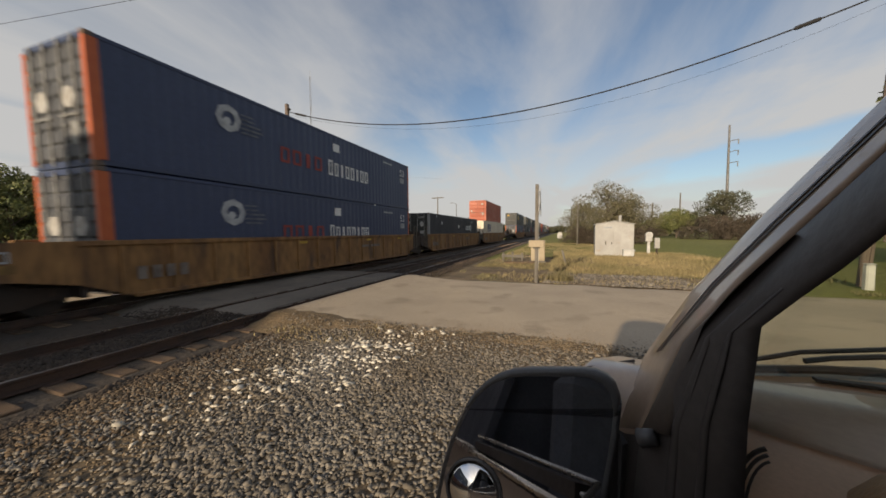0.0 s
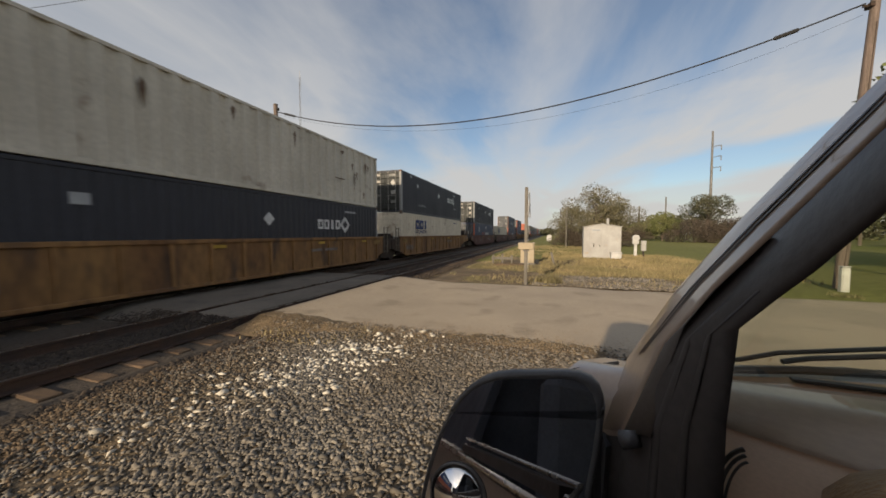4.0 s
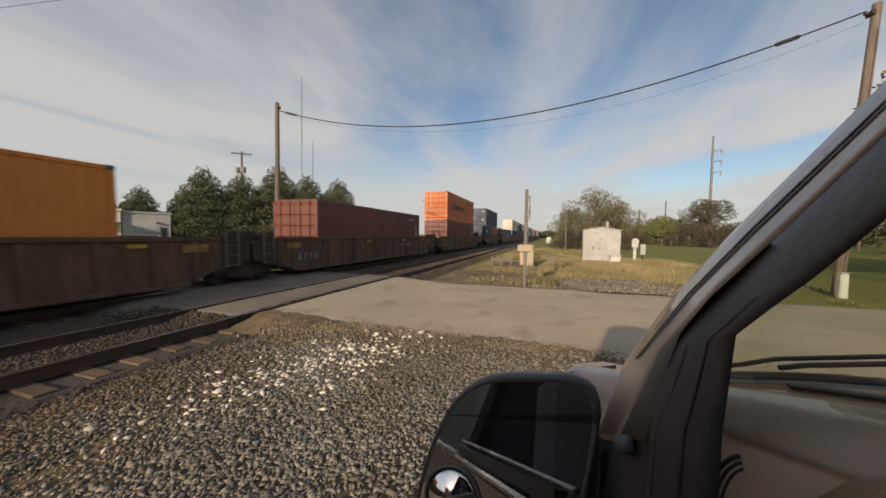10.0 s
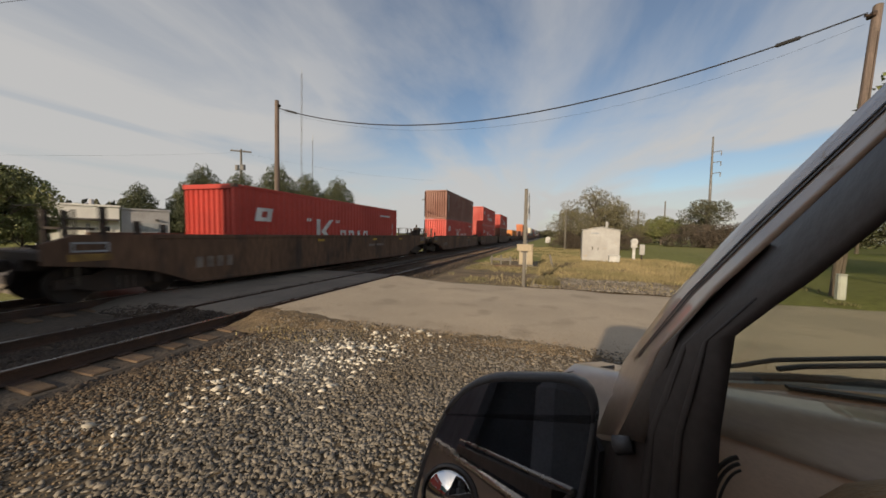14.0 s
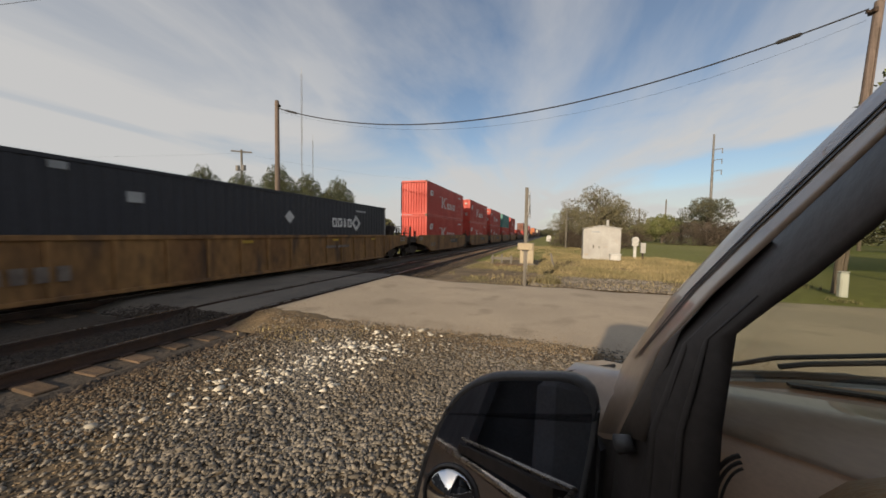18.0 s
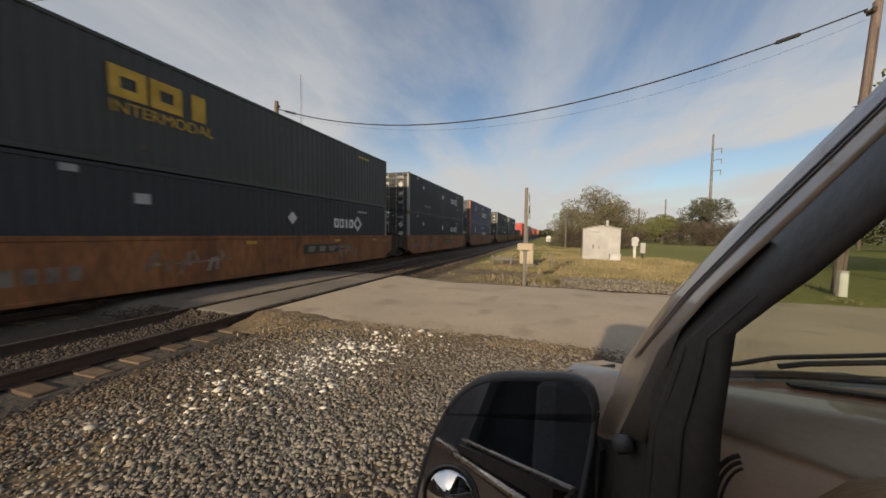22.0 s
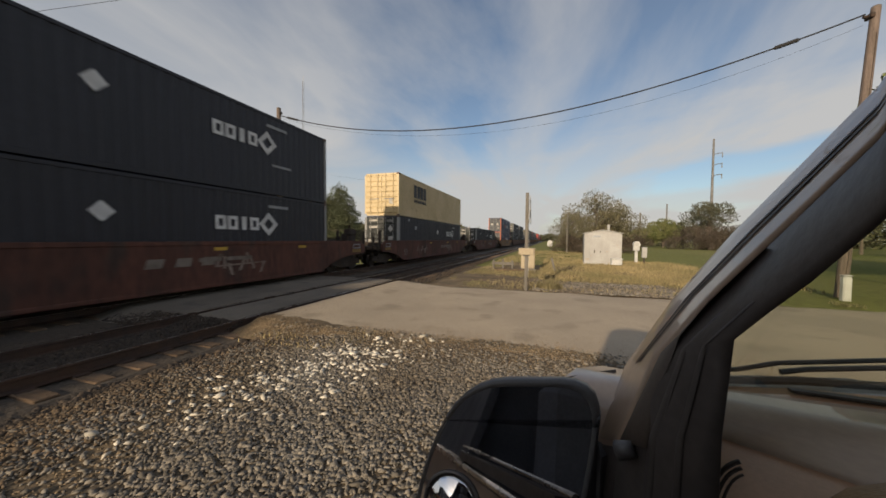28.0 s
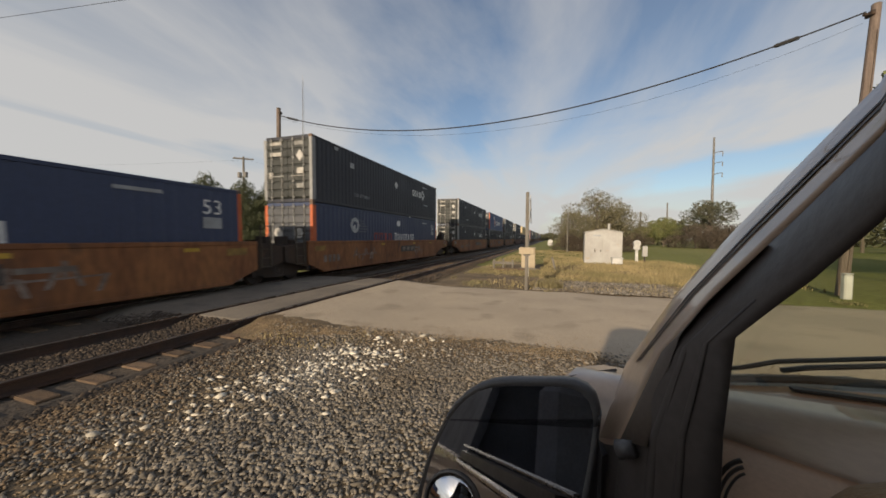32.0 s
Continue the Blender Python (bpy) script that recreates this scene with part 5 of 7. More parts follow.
SIGN_WHITE = mat("sign_white", (0.52, 0.52, 0.51), 0.55, 0, scale=2)


def signal_mast(x, y):
    g = -0.2
    t = thing("crossing_sign", "weathered crossing sign seen edge-on on a timber post", "railway sign", m=pose(x, y, g))
    part("post", Shape().box(-0.06, -0.06, -0.3, 0.06, 0.06, 3.72, 0.012), GREY_WOOD, t, "weathered square timber post")
    for a in (45, -45):
        b = Shape().box(-0.012, -0.6, -0.11, 0.012, 0.6, 0.11).turn(pose(0.095 if a > 0 else 0.12, 0, 3.05, a, 0, 0))
        part("crossbuck_blade", b, SIGN_WHITE, t, "white sign blade")
    part("reflector_strip", Shape().box(0.078, -0.04, 0.5, 0.084, 0.04, 2.4), SIGN_WHITE, t)
    part("junction_box", Shape().box(-0.28, -0.19, 1.36, 0.28, -0.075, 1.62, 0.02), TAN_METAL, t, "tan sheet-metal junction box")
    part("bracket", Shape().box(-0.12, -0.08, 1.3, 0.12, 0.08, 1.36, 0.01), MAST_METAL, t)
    part("bolt", Shape().tube((0.13, 0, 3.05), (0.15, 0, 3.05), 0.03, n=8), MAST_METAL, t)


signal_mast(-0.85, 13.05)


def relay_cabinet(x, y):
    t = thing("relay_cabinet", "tan sheet-metal relay cabinet on a low plinth", "cabinet", m=pose(x, y, -0.28, 0, 0, 4))
    part("plinth", Shape().box(-0.5, -0.4, 0, 0.5, 0.4, 0.2, 0.02), GREY_WOOD, t)
    part("body", Shape().box(-0.42, -0.33, 0.2, 0.42, 0.33, 1.42, 0.02), TAN_METAL, t)
    part("lid", Shape().box(-0.46, -0.37, 1.42, 0.46, 0.37, 1.48, 0.02), TAN_METAL, t)
    for sx in (-1, 1):
        d = part("door", Shape().box(sx * 0.205 - 0.19, -0.352, 0.26, sx * 0.205 + 0.19, -0.332, 1.36, 0.008), TAN_METAL, t)
        part("handle", Shape().box(sx * 0.05 - 0.015, -0.375, 0.75, sx * 0.05 + 0.015, -0.352, 0.9, 0.004), MAST_METAL, d)
        part("vent", Shape().box(sx * 0.205 - 0.1, -0.36, 1.18, sx * 0.205 + 0.1, -0.352, 1.26), STEEL, d)


relay_cabinet(-1.33, 21.8)


def low_barrier(x, y, n, step):
    t = thing("low_barrier", "low weathered timber post barrier", "fence", m=pose(x, y, -0.3))
    for i in range(n):
        part("post", Shape().box(i * step - 0.06, -0.06, -0.1, i * step + 0.06, 0.06, 0.68 + 0.06 * (i % 2), 0.012), GREY_WOOD, t)
    part("board", Shape().box(-0.1, -0.09, 0.38, (n - 1) * step + 0.1, -0.062, 0.56, 0.006), GREY_WOOD, t)


low_barrier(-3.5, 21.8, 3, 0.6)
sleeper = thing("timber_pile", "few old timbers lying on the ground", "timber", m=pose(-2.4, 21.0, -0.27, 0, 0, 6))
for i in range(3):
    part("timber", Shape().box(-0.9 + 0.1 * i, -0.5 + i * 0.3, 0, 0.9 + 0.1 * i, -0.27 + i * 0.3, 0.16, 0.012), TIE_WOOD, sleeper)
post = thing("leaning_post", "short leaning timber post", "post", m=pose(0.35, 21.0, -0.3, 0, -14, 0))
part("post", Shape().box(-0.06, -0.06, -0.1, 0.06, 0.06, 0.95, 0.012), GREY_WOOD, post)
part("cap", Shape().box(-0.07, -0.07, 0.95, 0.07, 0.07, 0.98, 0.006), GREY_WOOD, post)


def shed():
    t = thing("signal_shed", "chalky white metal railway shed with a low gabled roof", "shed", m=pose(4.02, 30.0, -0.3, 0, 0, -3))
    w, d, h = 1.32, 1.25, 2.72
    part("base", Shape().box(-w - 0.05, -d - 0.05, -0.2, w + 0.05, d + 0.05, 0.12, 0.02), GREY_WOOD, t)
    for sy in (-1, 1):
        s = Shape().add([(-w, sy * d, 0.12), (w, sy * d, 0.12), (w, sy * d, h - 0.14), (0, sy * d, h + 0.12), (-w, sy * d, h - 0.14), (-w, sy * (d - 0.05), 0.12), (w, sy * (d - 0.05), 0.12), (w, sy * (d - 0.05), h - 0.14), (0, sy * (d - 0.05), h + 0.12), (-w, sy * (d - 0.05), h - 0.14)],
                        [(0, 1, 2, 3, 4), (9, 8, 7, 6, 5), (0, 5, 6, 1), (1, 6, 7, 2), (2, 7, 8, 3), (3, 8, 9, 4), (4, 9, 5, 0)])
        part("gable_wall", s, PALE_METAL, t)
    for sx in (-1, 1):
        part("side_wall", Shape().box(sx * w - 0.03, -d + 0.05, 0.12, sx * w + 0.03, d - 0.05, h - 0.16), PALE_METAL, t)
        part("roof_sheet", Shape().prism([(-d - 0.12, 0), (d + 0.12, 0), (d + 0.12, 0.04), (-d - 0.12, 0.04)], 0, 1.46).turn(pose(0, 0, h + 0.13, 0, 10.5, 0) if sx > 0 else pose(0, 0, h + 0.13, 0, 0, 180) @ pose(0, 0, 0, 0, 10.5, 0)), PALE_METAL, t, "pale metal roof sheet")
    for i in range(5):
        part("wall_seam", Shape().box(-w + 0.42 * (i + 1) - 0.012 + 0.06, -d - 0.012, 0.14, -w + 0.42 * (i + 1) + 0.012 + 0.06, -d - 0.001, h - 0.2), PALE_METAL, t)
    door = part("door", Shape().box(-0.95, -d - 0.035, 0.2, -0.05, -d - 0.006, 2.15, 0.008), PALE_METAL, t, "white metal door")
    part("handle", Shape().box(-0.2, -d - 0.07, 1.05, -0.15, -d - 0.035, 1.2, 0.006), STEEL, door)
    part("hasp", Shape().box(-0.62, -d - 0.05, 1.02, -0.56, -d - 0.035, 1.3), STEEL, door)
    part("sign_plate", Shape().box(-0.75, -d - 0.03, 2.28, -0.15, -d - 0.004, 2.42), GREY_MARK, t)
    part("ridge_vent", Shape().tube((0.55, 0.5, h), (0.55, 0.5, h + 0.62), 0.11, n=10), PALE_METAL, t)


shed()
bin_ = thing("white_box", "small white utility box on short legs", "utility box", m=pose(4.75, 27.6, -0.3))
part("body", Shape().box(-0.36, -0.22, 0.2, 0.36, 0.22, 0.62, 0.04), SIGN_WHITE, bin_)
part("lid", Shape().box(-0.40, -0.26, 0.62, 0.40, 0.26, 0.70, 0.02), SIGN_WHITE, bin_)
for sx in (-0.28, 0.28):
    part("leg", Shape().box(sx - 0.04, -0.1, -0.1, sx + 0.04, 0.1, 0.2), STEEL, bin_)
meter = thing("meter_post", "white electric meter on a post with a box", "electric meter", m=pose(7.0, 32.0, -0.3))
part("post", Shape().box(-0.11, -0.07, -0.2, 0.11, 0.07, 1.75, 0.01), SIGN_WHITE, meter)
part("meter_head", Shape().tube((0, -0.2, 1.72), (0, 0.1, 1.72), 0.27, n=14).box(-0.24, -0.12, 1.2, 0.24, 0.1, 1.7, 0.02), SIGN_WHITE, meter)
part("side_box", Shape().box(0.42, -0.12, 0.62, 0.80, 0.12, 1.5, 0.02), PALE_METAL, meter)
part("side_leg", Shape().box(0.55, -0.05, -0.2, 0.66, 0.05, 0.62), STEEL, meter)
part("cross_bar", Shape().box(0.1, -0.04, 1.15, 0.45, 0.04, 1.22), STEEL, meter)
dot = thing("marker_board", "small white round-topped board beside the track", "sign", m=pose(-0.05, 78, -0.4))
part("post", Shape().box(-0.06, -0.05, -0.2, 0.06, 0.05, 1.1), STEEL, dot)
part("board", Shape().box(-0.55, -0.08, 0.65, 0.55, -0.05, 1.5, 0.03).tube((0, -0.081, 1.5), (0, -0.051, 1.5), 0.53, n=16), SIGN_WHITE, dot)


def utility_pole(name, x, y, top, r0, r1, label, base=-0.3, material=POLE_WOOD, lean=(0, 0)):
    t = thing(name, label, "pole", "wooden utility poles", m=pose(x, y, base))
    rings = []
    for k in range(9):
        q = k / 8
        r = r0 + (r1 - r0) * q
        rings.append([(lean[0] * q + r * math.cos(a * math.pi / 6), lean[1] * q + r * math.sin(a * math.pi / 6), -0.4 + (top - base + 0.4) * q) for a in range(12)])
    part("shaft", Shape().loft(rings), material, t)
    part("pole_cap", Shape().tube((lean[0], lean[1], top - base), (lean[0], lean[1], top - base + 0.03), r1 * 1.03, r1 * 0.8, n=12), GREY_WOOD, t)
    return t


right_pole = utility_pole("utility_pole", 10.24, 16.17, 10.15, 0.17, 0.125, "brown wooden utility pole with a cable clamp near its top", lean=(0.60, 0))
part("cable_clamp", Shape().box(0.38, -0.16, 10.05, 0.5, 0.16, 10.22, 0.02), STEEL, right_pole)
part("insulator", Shape().tube((0.26, 0, 10.14), (0.4, 0, 10.14), 0.05, n=8), STEEL, right_pole)
part("ground_wire", Shape().tube((0.0, -0.165, 0.0), (0.57, -0.13, 9.5), 0.012, n=5), STEEL, right_pole)
left_pole = utility_pole("utility_pole", -15.5, 16.0, 9.35, 0.17, 0.12, "weathered wooden utility pole behind the tracks")
part("cable_clamp", Shape().box(0.1, -0.1, 9.3, 0.2, 0.1, 9.44, 0.02), STEEL, left_pole)
guard = thing("cable_guard", "white plastic cable guard post beside the pole", "post", m=pose(9.85, 15.3, -0.28))
part("tube", Shape().box(-0.12, -0.11, -0.1, 0.12, 0.11, 0.88, 0.04), SIGN_WHITE, guard)
part("cap", Shape().box(-0.13, -0.12, 0.88, 0.13, 0.12, 0.92, 0.02), SIGN_WHITE, guard)


def cable(name, a, b, sag, r, label, steps=40, extra=None, skew=0.0):
    a, b = Vector(a), Vector(b)
    pts = [a.lerp(b, i / steps) - Vector((0, 0, 4 * sag * (i / steps) * (1 - i / steps) * (1 + skew * (i / steps - 0.5)))) for i in range(steps + 1)]
    t = thing(name, label, "cable", "overhead cables")
    part("strand", Shape().path(pts, r, 6), CABLE, t)
    for q, half, rr in extra or ():
        i = q * steps
        k = int(i)
        p = pts[k].lerp(pts[min(k + 1, steps)], i - k)
        d = (pts[min(k + 1, steps)] - pts[max(k, 0)]).normalized()
        part("splice", Shape().path([p - d * half, p - d * half * 0.8, p + d * half * 0.8, p + d * half], [0.02, rr, rr, 0.02], 8), CABLE, t, "black splice sleeve")
    return t


cable("power_cable", (10.55, 16.15, 9.92), (-15.4, 16.0, 8.92), 2.12, 0.028, "black overhead power cable with splice sleeves", skew=0.25, extra=((0.085, 0.42, 0.075), (0.965, 0.45, 0.06)))
cable("telephone_cable", (10.6, 16.3, 9.62), (-15.4, 16.1, 8.78), 2.25, 0.0045, "thin overhead telephone cable")
cable("side_cable", (-60, 3.0, 11.5), (14.4, 13.6, 11.8), 0.35, 0.009, "black overhead cable across the sky")
utility_pole("utility_pole", -60, 3.0, 11.8, 0.17, 0.12, "wooden utility pole beyond the road")
utility_pole("utility_pole", 14.4, 13.6, 12.1, 0.17, 0.12, "wooden utility pole beside the road")
cable("line_wire", (-120, 20, 13.6), (-56.4, 49.4, 16.4), 0.9, 0.008, "thin overhead line wire")
cable("line_wire", (-56.4, 49.4, 16.4), (-30, 85, 16.0), 0.9, 0.008, "thin overhead line wire")

cross_pole = utility_pole("utility_pole", -56.4, 49.4, 17.0, 0.24, 0.18, "pale utility pole with a cross-arm and transformers", material=GREY_WOOD)
part("cross_arm", Shape().box(-1.75, -0.09, 16.8, 1.75, 0.09, 17.05, 0.02).turn(pose(0, 0, 0, 0, 0, 40)), GREY_WOOD, cross_pole)
for a in (-1.5, -0.6, 0.6, 1.5):
    p = pose(0, 0, 0, 0, 0, 40) @ Vector((a, 0, 17.05))
    part("insulator", Shape().tube(p, p + Vector((0, 0, 0.22)), 0.07, 0.05, n=8), PALE_METAL, cross_pole)
for sx in (-0.75, 0.75):
    part("transformer", Shape().tube((sx, -0.2, 13.3), (sx, -0.2, 14.3), 0.38, n=12), MAST_METAL, cross_pole, "grey can transformer")
far_cross = utility_pole("utility_pole", -41.6, 112.5, 14.2, 0.24, 0.18, "distant utility pole with a cross-arm", material=GREY_WOOD)
part("cross_arm", Shape().box(-2.2, -0.1, 14.0, 2.2, 0.1, 14.3), GREY_WOOD, far_cross)
lamp_post = thing("street_lamp", "distant grey street lamp on a tall post", "street lamp", m=pose(-32.3, 105, -0.4))
part("post", Shape().tube((0, 0, 0), (0, 0, 11.2), 0.16, 0.1, n=8), MAST_METAL, lamp_post)
part("arm", Shape().path([(0, 0, 11.2), (-0.5, 0, 11.6), (-1.3, 0, 11.7)], 0.07), MAST_METAL, lamp_post)
part("lamp_head", Shape().box(-2.0, -0.2, 11.55, -1.2, 0.2, 11.75, 0.05), MAST_METAL, lamp_post)

tall = utility_pole("transmission_pole", 42.8, 112.0, 30.3, 0.42, 0.22, "tall grey transmission pole with three side arms", material=MAST_METAL)
for z in (26.3, 23.4, 20.4):
    part("side_arm", Shape().path([(0.2, 0, z), (1.0, 0, z + 0.25), (2.2, 0, z + 0.35)], 0.10), MAST_METAL, tall)
    part("insulator", Shape().tube((2.1, 0, z + 0.3), (2.1, 0, z - 0.9), 0.12, n=8), MAST_METAL, tall)
for x, y, top, r in ((26.4, 117, 10.4, 0.2), (41.2, 144, 15.6, 0.22), (2.5, 55, 5.8, 0.11), (4.4, 150, 12.2, 0.2)):
    utility_pole("distant_pole", x, y, top, r * 1.2, r, "distant plain wooden pole", material=GREY_WOOD)


def radio_mast(x, y, top, w):
    t = thing("radio_mast", "tall thin lattice radio mast far behind trees", "radio mast", m=pose(x, y, -0.4))
    legs = [(w * math.cos(a), w * math.sin(a)) for a in (0.5, 2.6, 4.7)]
    for lx, ly in legs:
        part("leg", Shape().tube((lx, ly, 0), (lx, ly, top), 0.06, n=5), MAST_METAL, t)
    for k in range(int(top / 6)):
        a, b = legs[k % 3], legs[(k + 1) % 3]
        part("brace", Shape().tube((*a, k * 6), (*b, k * 6 + 6), 0.06, n=4), MAST_METAL, t)
    part("antenna", Shape().tube((0, 0, top), (0, 0, top + 3), 0.08, n=5), SIGN_WHITE, t)


radio_mast(-130.3, 151.7, 87, 0.42)
radio_mast(-126, 155.3, 52, 0.2)

# ---- houses across the tracks ----
WHITE_WALL = mat("white_painted_wall", (0.82, 0.80, 0.74), 0.75, 0, (0.74, 0.72, 0.66), scale=0.6, fine=9, spread=0.06, dirt=(0.62, 0.58, 0.5), dirt_at=0.66)
GREY_WALL = mat("grey_block_wall", (0.40, 0.39, 0.40), 0.8, 0, (0.34, 0.33, 0.33), scale=0.7, fine=9, spread=0.1)
DARK_PANE = mat("dark_window_pane", (0.03, 0.035, 0.04), 0.12, 0, bump=0)
ROOF_FELT = mat("dark_roof_felt", (0.11, 0.10, 0.095), 0.9, 0, scale=0.8)


def low_building():
    """A flat-roofed white building with a grey garage end; its long front faces the tracks."""
    m = pose(-44.6, 22.6, -0.4, 0, 0, math.degrees(math.atan2(6.82, 3.7)))
    t = thing("white_building", "low flat-roofed white building with a grey garage end", "building", m=m)
    part("main_wall", Shape().box(-4.6, 0, 0, 1.2, 8, 4.2, 0.03), WHITE_WALL, t)
    part("parapet", Shape().box(-4.7, -0.1, 4.2, 1.3, 8.1, 4.42, 0.03), WHITE_WALL, t)
    part("garage_wall", Shape().box(1.32, 0.3, 0, 5.4, 7, 4.0, 0.03), GREY_WALL, t)
    part("garage_parapet", Shape().box(1.32, 0.2, 4.0, 5.5, 7.1, 4.2, 0.03), GREY_WALL, t)
    part("canopy", Shape().box(-4.6, -1.0, 2.75, 1.2, -0.004, 2.95, 0.03), ROOF_FELT, t)
    for x, z0, z1, w in ((-3.6, 1.6, 2.6, 0.7), (-4.25, 0.1, 2.4, 0.6)):
        win = part("window", Shape().box(x - w / 2 - 0.08, -0.06, z0 - 0.08, x + w / 2 + 0.08, -0.003, z1 + 0.08), WHITE_WALL, t)
        part("pane", Shape().box(x - w / 2, -0.085, z0, x + w / 2, -0.061, z1), DARK_PANE, win)
    door = part("door", Shape().box(-0.35, -0.07, 0.05, 0.6, -0.003, 2.4), WHITE_WALL, t)
    for k in range(3):
        part("door_pane", Shape().box(-0.2, -0.09, 0.35 + 0.65 * k, 0.45, -0.071, 0.85 + 0.65 * k), DARK_PANE, door)
    part("pipe", Shape().box(-1.3, -0.25, 0, -1.0, -0.01, 2.4, 0.03), GREY_WALL, t)
    part("garage_door", Shape().box(2.3, 0.22, 0.05, 4.4, 0.29, 2.6), GREY_MARK, t, "pale grey roller door")
    part("garage_window", Shape().box(4.6, 0.22, 0.6, 5.0, 0.29, 2.5), DARK_PANE, t)
    part("wall_lamp", Shape().box(4.1, 0.0, 2.9, 4.4, 0.28, 3.1), ROOF_FELT, t)
    part("roof_vent", Shape().tube((-1.0, 3, 4.4), (-1.0, 3, 5.1), 0.2, n=8), GREY_WALL, t)
    part("chimney", Shape().box(-5.0 + 1.0, 2.6, 4.4, -3.5, 3.1, 5.0), GREY_WALL, t)


low_building()


def small_house(x, y, w, d, h, turn, wall, label, group="houses in the distance"):
    t = thing("house", label, "house", group, m=pose(x, y, -0.4, 0, 0, turn))
    part("wall", Shape().box(-w / 2, -d / 2, 0, w / 2, d / 2, h), wall, t)
    part("roof", Shape().prism([(-d / 2 - 0.4, h), (d / 2 + 0.4, h), (0, h + d * 0.32)], -w / 2 - 0.3, w / 2 + 0.3), ROOF_FELT, t)
    for k in range(3):
        xx = -w / 2 + w * (k + 0.5) / 3
        win = part("window", Shape().box(xx - 0.55, -d / 2 - 0.06, 0.9, xx + 0.55, -d / 2 - 0.003, 2.1), SIGN_WHITE, t)
        part("pane", Shape().box(xx - 0.45, -d / 2 - 0.08, 1.0, xx + 0.45, -d / 2 - 0.061, 2.0), DARK_PANE, win)
    part("chimney", Shape().box(w * 0.2, -0.3, h, w * 0.2 + 0.6, 0.3, h + d * 0.45), GREY_WALL, t)


small_house(58, 66, 12, 8, 3.0, -30, WHITE_WALL, "pale single-storey house among trees")
small_house(-30, 118, 12, 8, 3.0, 60, WHITE_WALL, "small white house beyond the tracks")


def parked_car(x, y, turn, paint_, label):
    t = thing("parked_car", label, "car", "cars parked in the distance", m=pose(x, y, -0.4, 0, 0, turn))
    part("body", Shape().prism([(-2.2, 0.35), (2.2, 0.35), (2.25, 0.75), (2.0, 0.95), (1.1, 1.0), (-2.1, 1.0), (-2.25, 0.7)], -0.88, 0.88), paint_, t)
    part("cabin", Shape().prism([(-2.0, 0.98), (1.1, 0.98), (0.45, 1.55), (-1.7, 1.58)], -0.76, 0.76), DARK_PANE, t)
    part("roof", Shape().prism([(-1.75, 1.56), (0.5, 1.53), (0.4, 1.63), (-1.65, 1.66)], -0.74, 0.74), paint_, t)
    for sx in (-1, 1):
        for y_ in (-1.4, 1.4):
            part("wheel", Shape().tube((sx * 0.70, y_, 0.33), (sx * 0.92, y_, 0.33), 0.33, n=14), CABLE, t)


parked_car(-24, 50, 20, SIGN_WHITE, "white car parked beyond the tracks")
# ---- trees, shrubs and grass ----
def leafy(name, base, second, island=0.45):
    m = mat(name, base, 0.65, 0, second, scale=0.6, fine=8, spread=0.2, island=island, bump=0)
    return m


LEAF_DARK = leafy("dark_pine_foliage", (0.062, 0.076, 0.036), (0.088, 0.096, 0.046), 0.3)
LEAF_GREEN = leafy("green_foliage", (0.125, 0.150, 0.048), (0.17, 0.170, 0.065))
LEAF_OLIVE = leafy("olive_autumn_foliage", (0.17, 0.15, 0.085), (0.12, 0.11, 0.06))
LEAF_RUST = leafy("brown_shrub_foliage", (0.085, 0.064, 0.045), (0.064, 0.05, 0.036))
LEAF_FAR = leafy("far_wood_foliage", (0.065, 0.075, 0.040), (0.10, 0.09, 0.05))
BARK = mat("grey_brown_bark", (0.17, 0.14, 0.115), 0.9, 0, (0.08, 0.062, 0.05), scale=4, fine=20, bump=0.5)


def leaf_cloud(name, lobes, count, size, material, seed, hollow=0.55):
    """Many small leaf sprays spread through round lobes (x, y, z, radius, height radius)."""
    rng = np.random.default_rng(seed)
    lob = np.array(lobes, float)
    w = lob[:, 3] ** 2 * lob[:, 4]
    pick = rng.choice(len(lob), count, p=w / w.sum())
    d = rng.normal(size=(count, 3))
    d /= np.linalg.norm(d, axis=1)[:, None]
    r = (hollow + (1 - hollow) * rng.random(count) ** 0.6) * (1 + 0.16 * np.sin(d[:, 0] * 7 + pick) * np.cos(d[:, 2] * 6))
    c = lob[pick, :3] + d * r[:, None] * np.stack([lob[pick, 3], lob[pick, 3], lob[pick, 4]], 1)
    a = rng.normal(size=(count, 3))
    a /= np.linalg.norm(a, axis=1)[:, None]
    b = np.cross(a, rng.normal(size=(count, 3)))
    b /= np.linalg.norm(b, axis=1)[:, None]
    s = size * rng.uniform(0.6, 1.5, count)[:, None]
    n = np.cross(a, b) * s * 0.35
    v = np.stack([c - a * s, c - b * s * 0.55 + n, c + a * s, c + b * s * 0.55 + n], 1).reshape(-1, 3)
    f = (np.array([(0, 1, 2), (0, 2, 3)])[None] + 4 * np.arange(count)[:, None, None]).reshape(-1, 3)
    me = bpy.data.meshes.new(name)
    me.vertices.add(len(v))
    me.vertices.foreach_set("co", v.reshape(-1))
    me.loops.add(len(f) * 3)
    me.loops.foreach_set("vertex_index", f.reshape(-1))
    me.polygons.add(len(f))
    me.polygons.foreach_set("loop_start", np.arange(len(f)) * 3)
    me.update(calc_edges=True)
    me.materials.append(material)
    return me


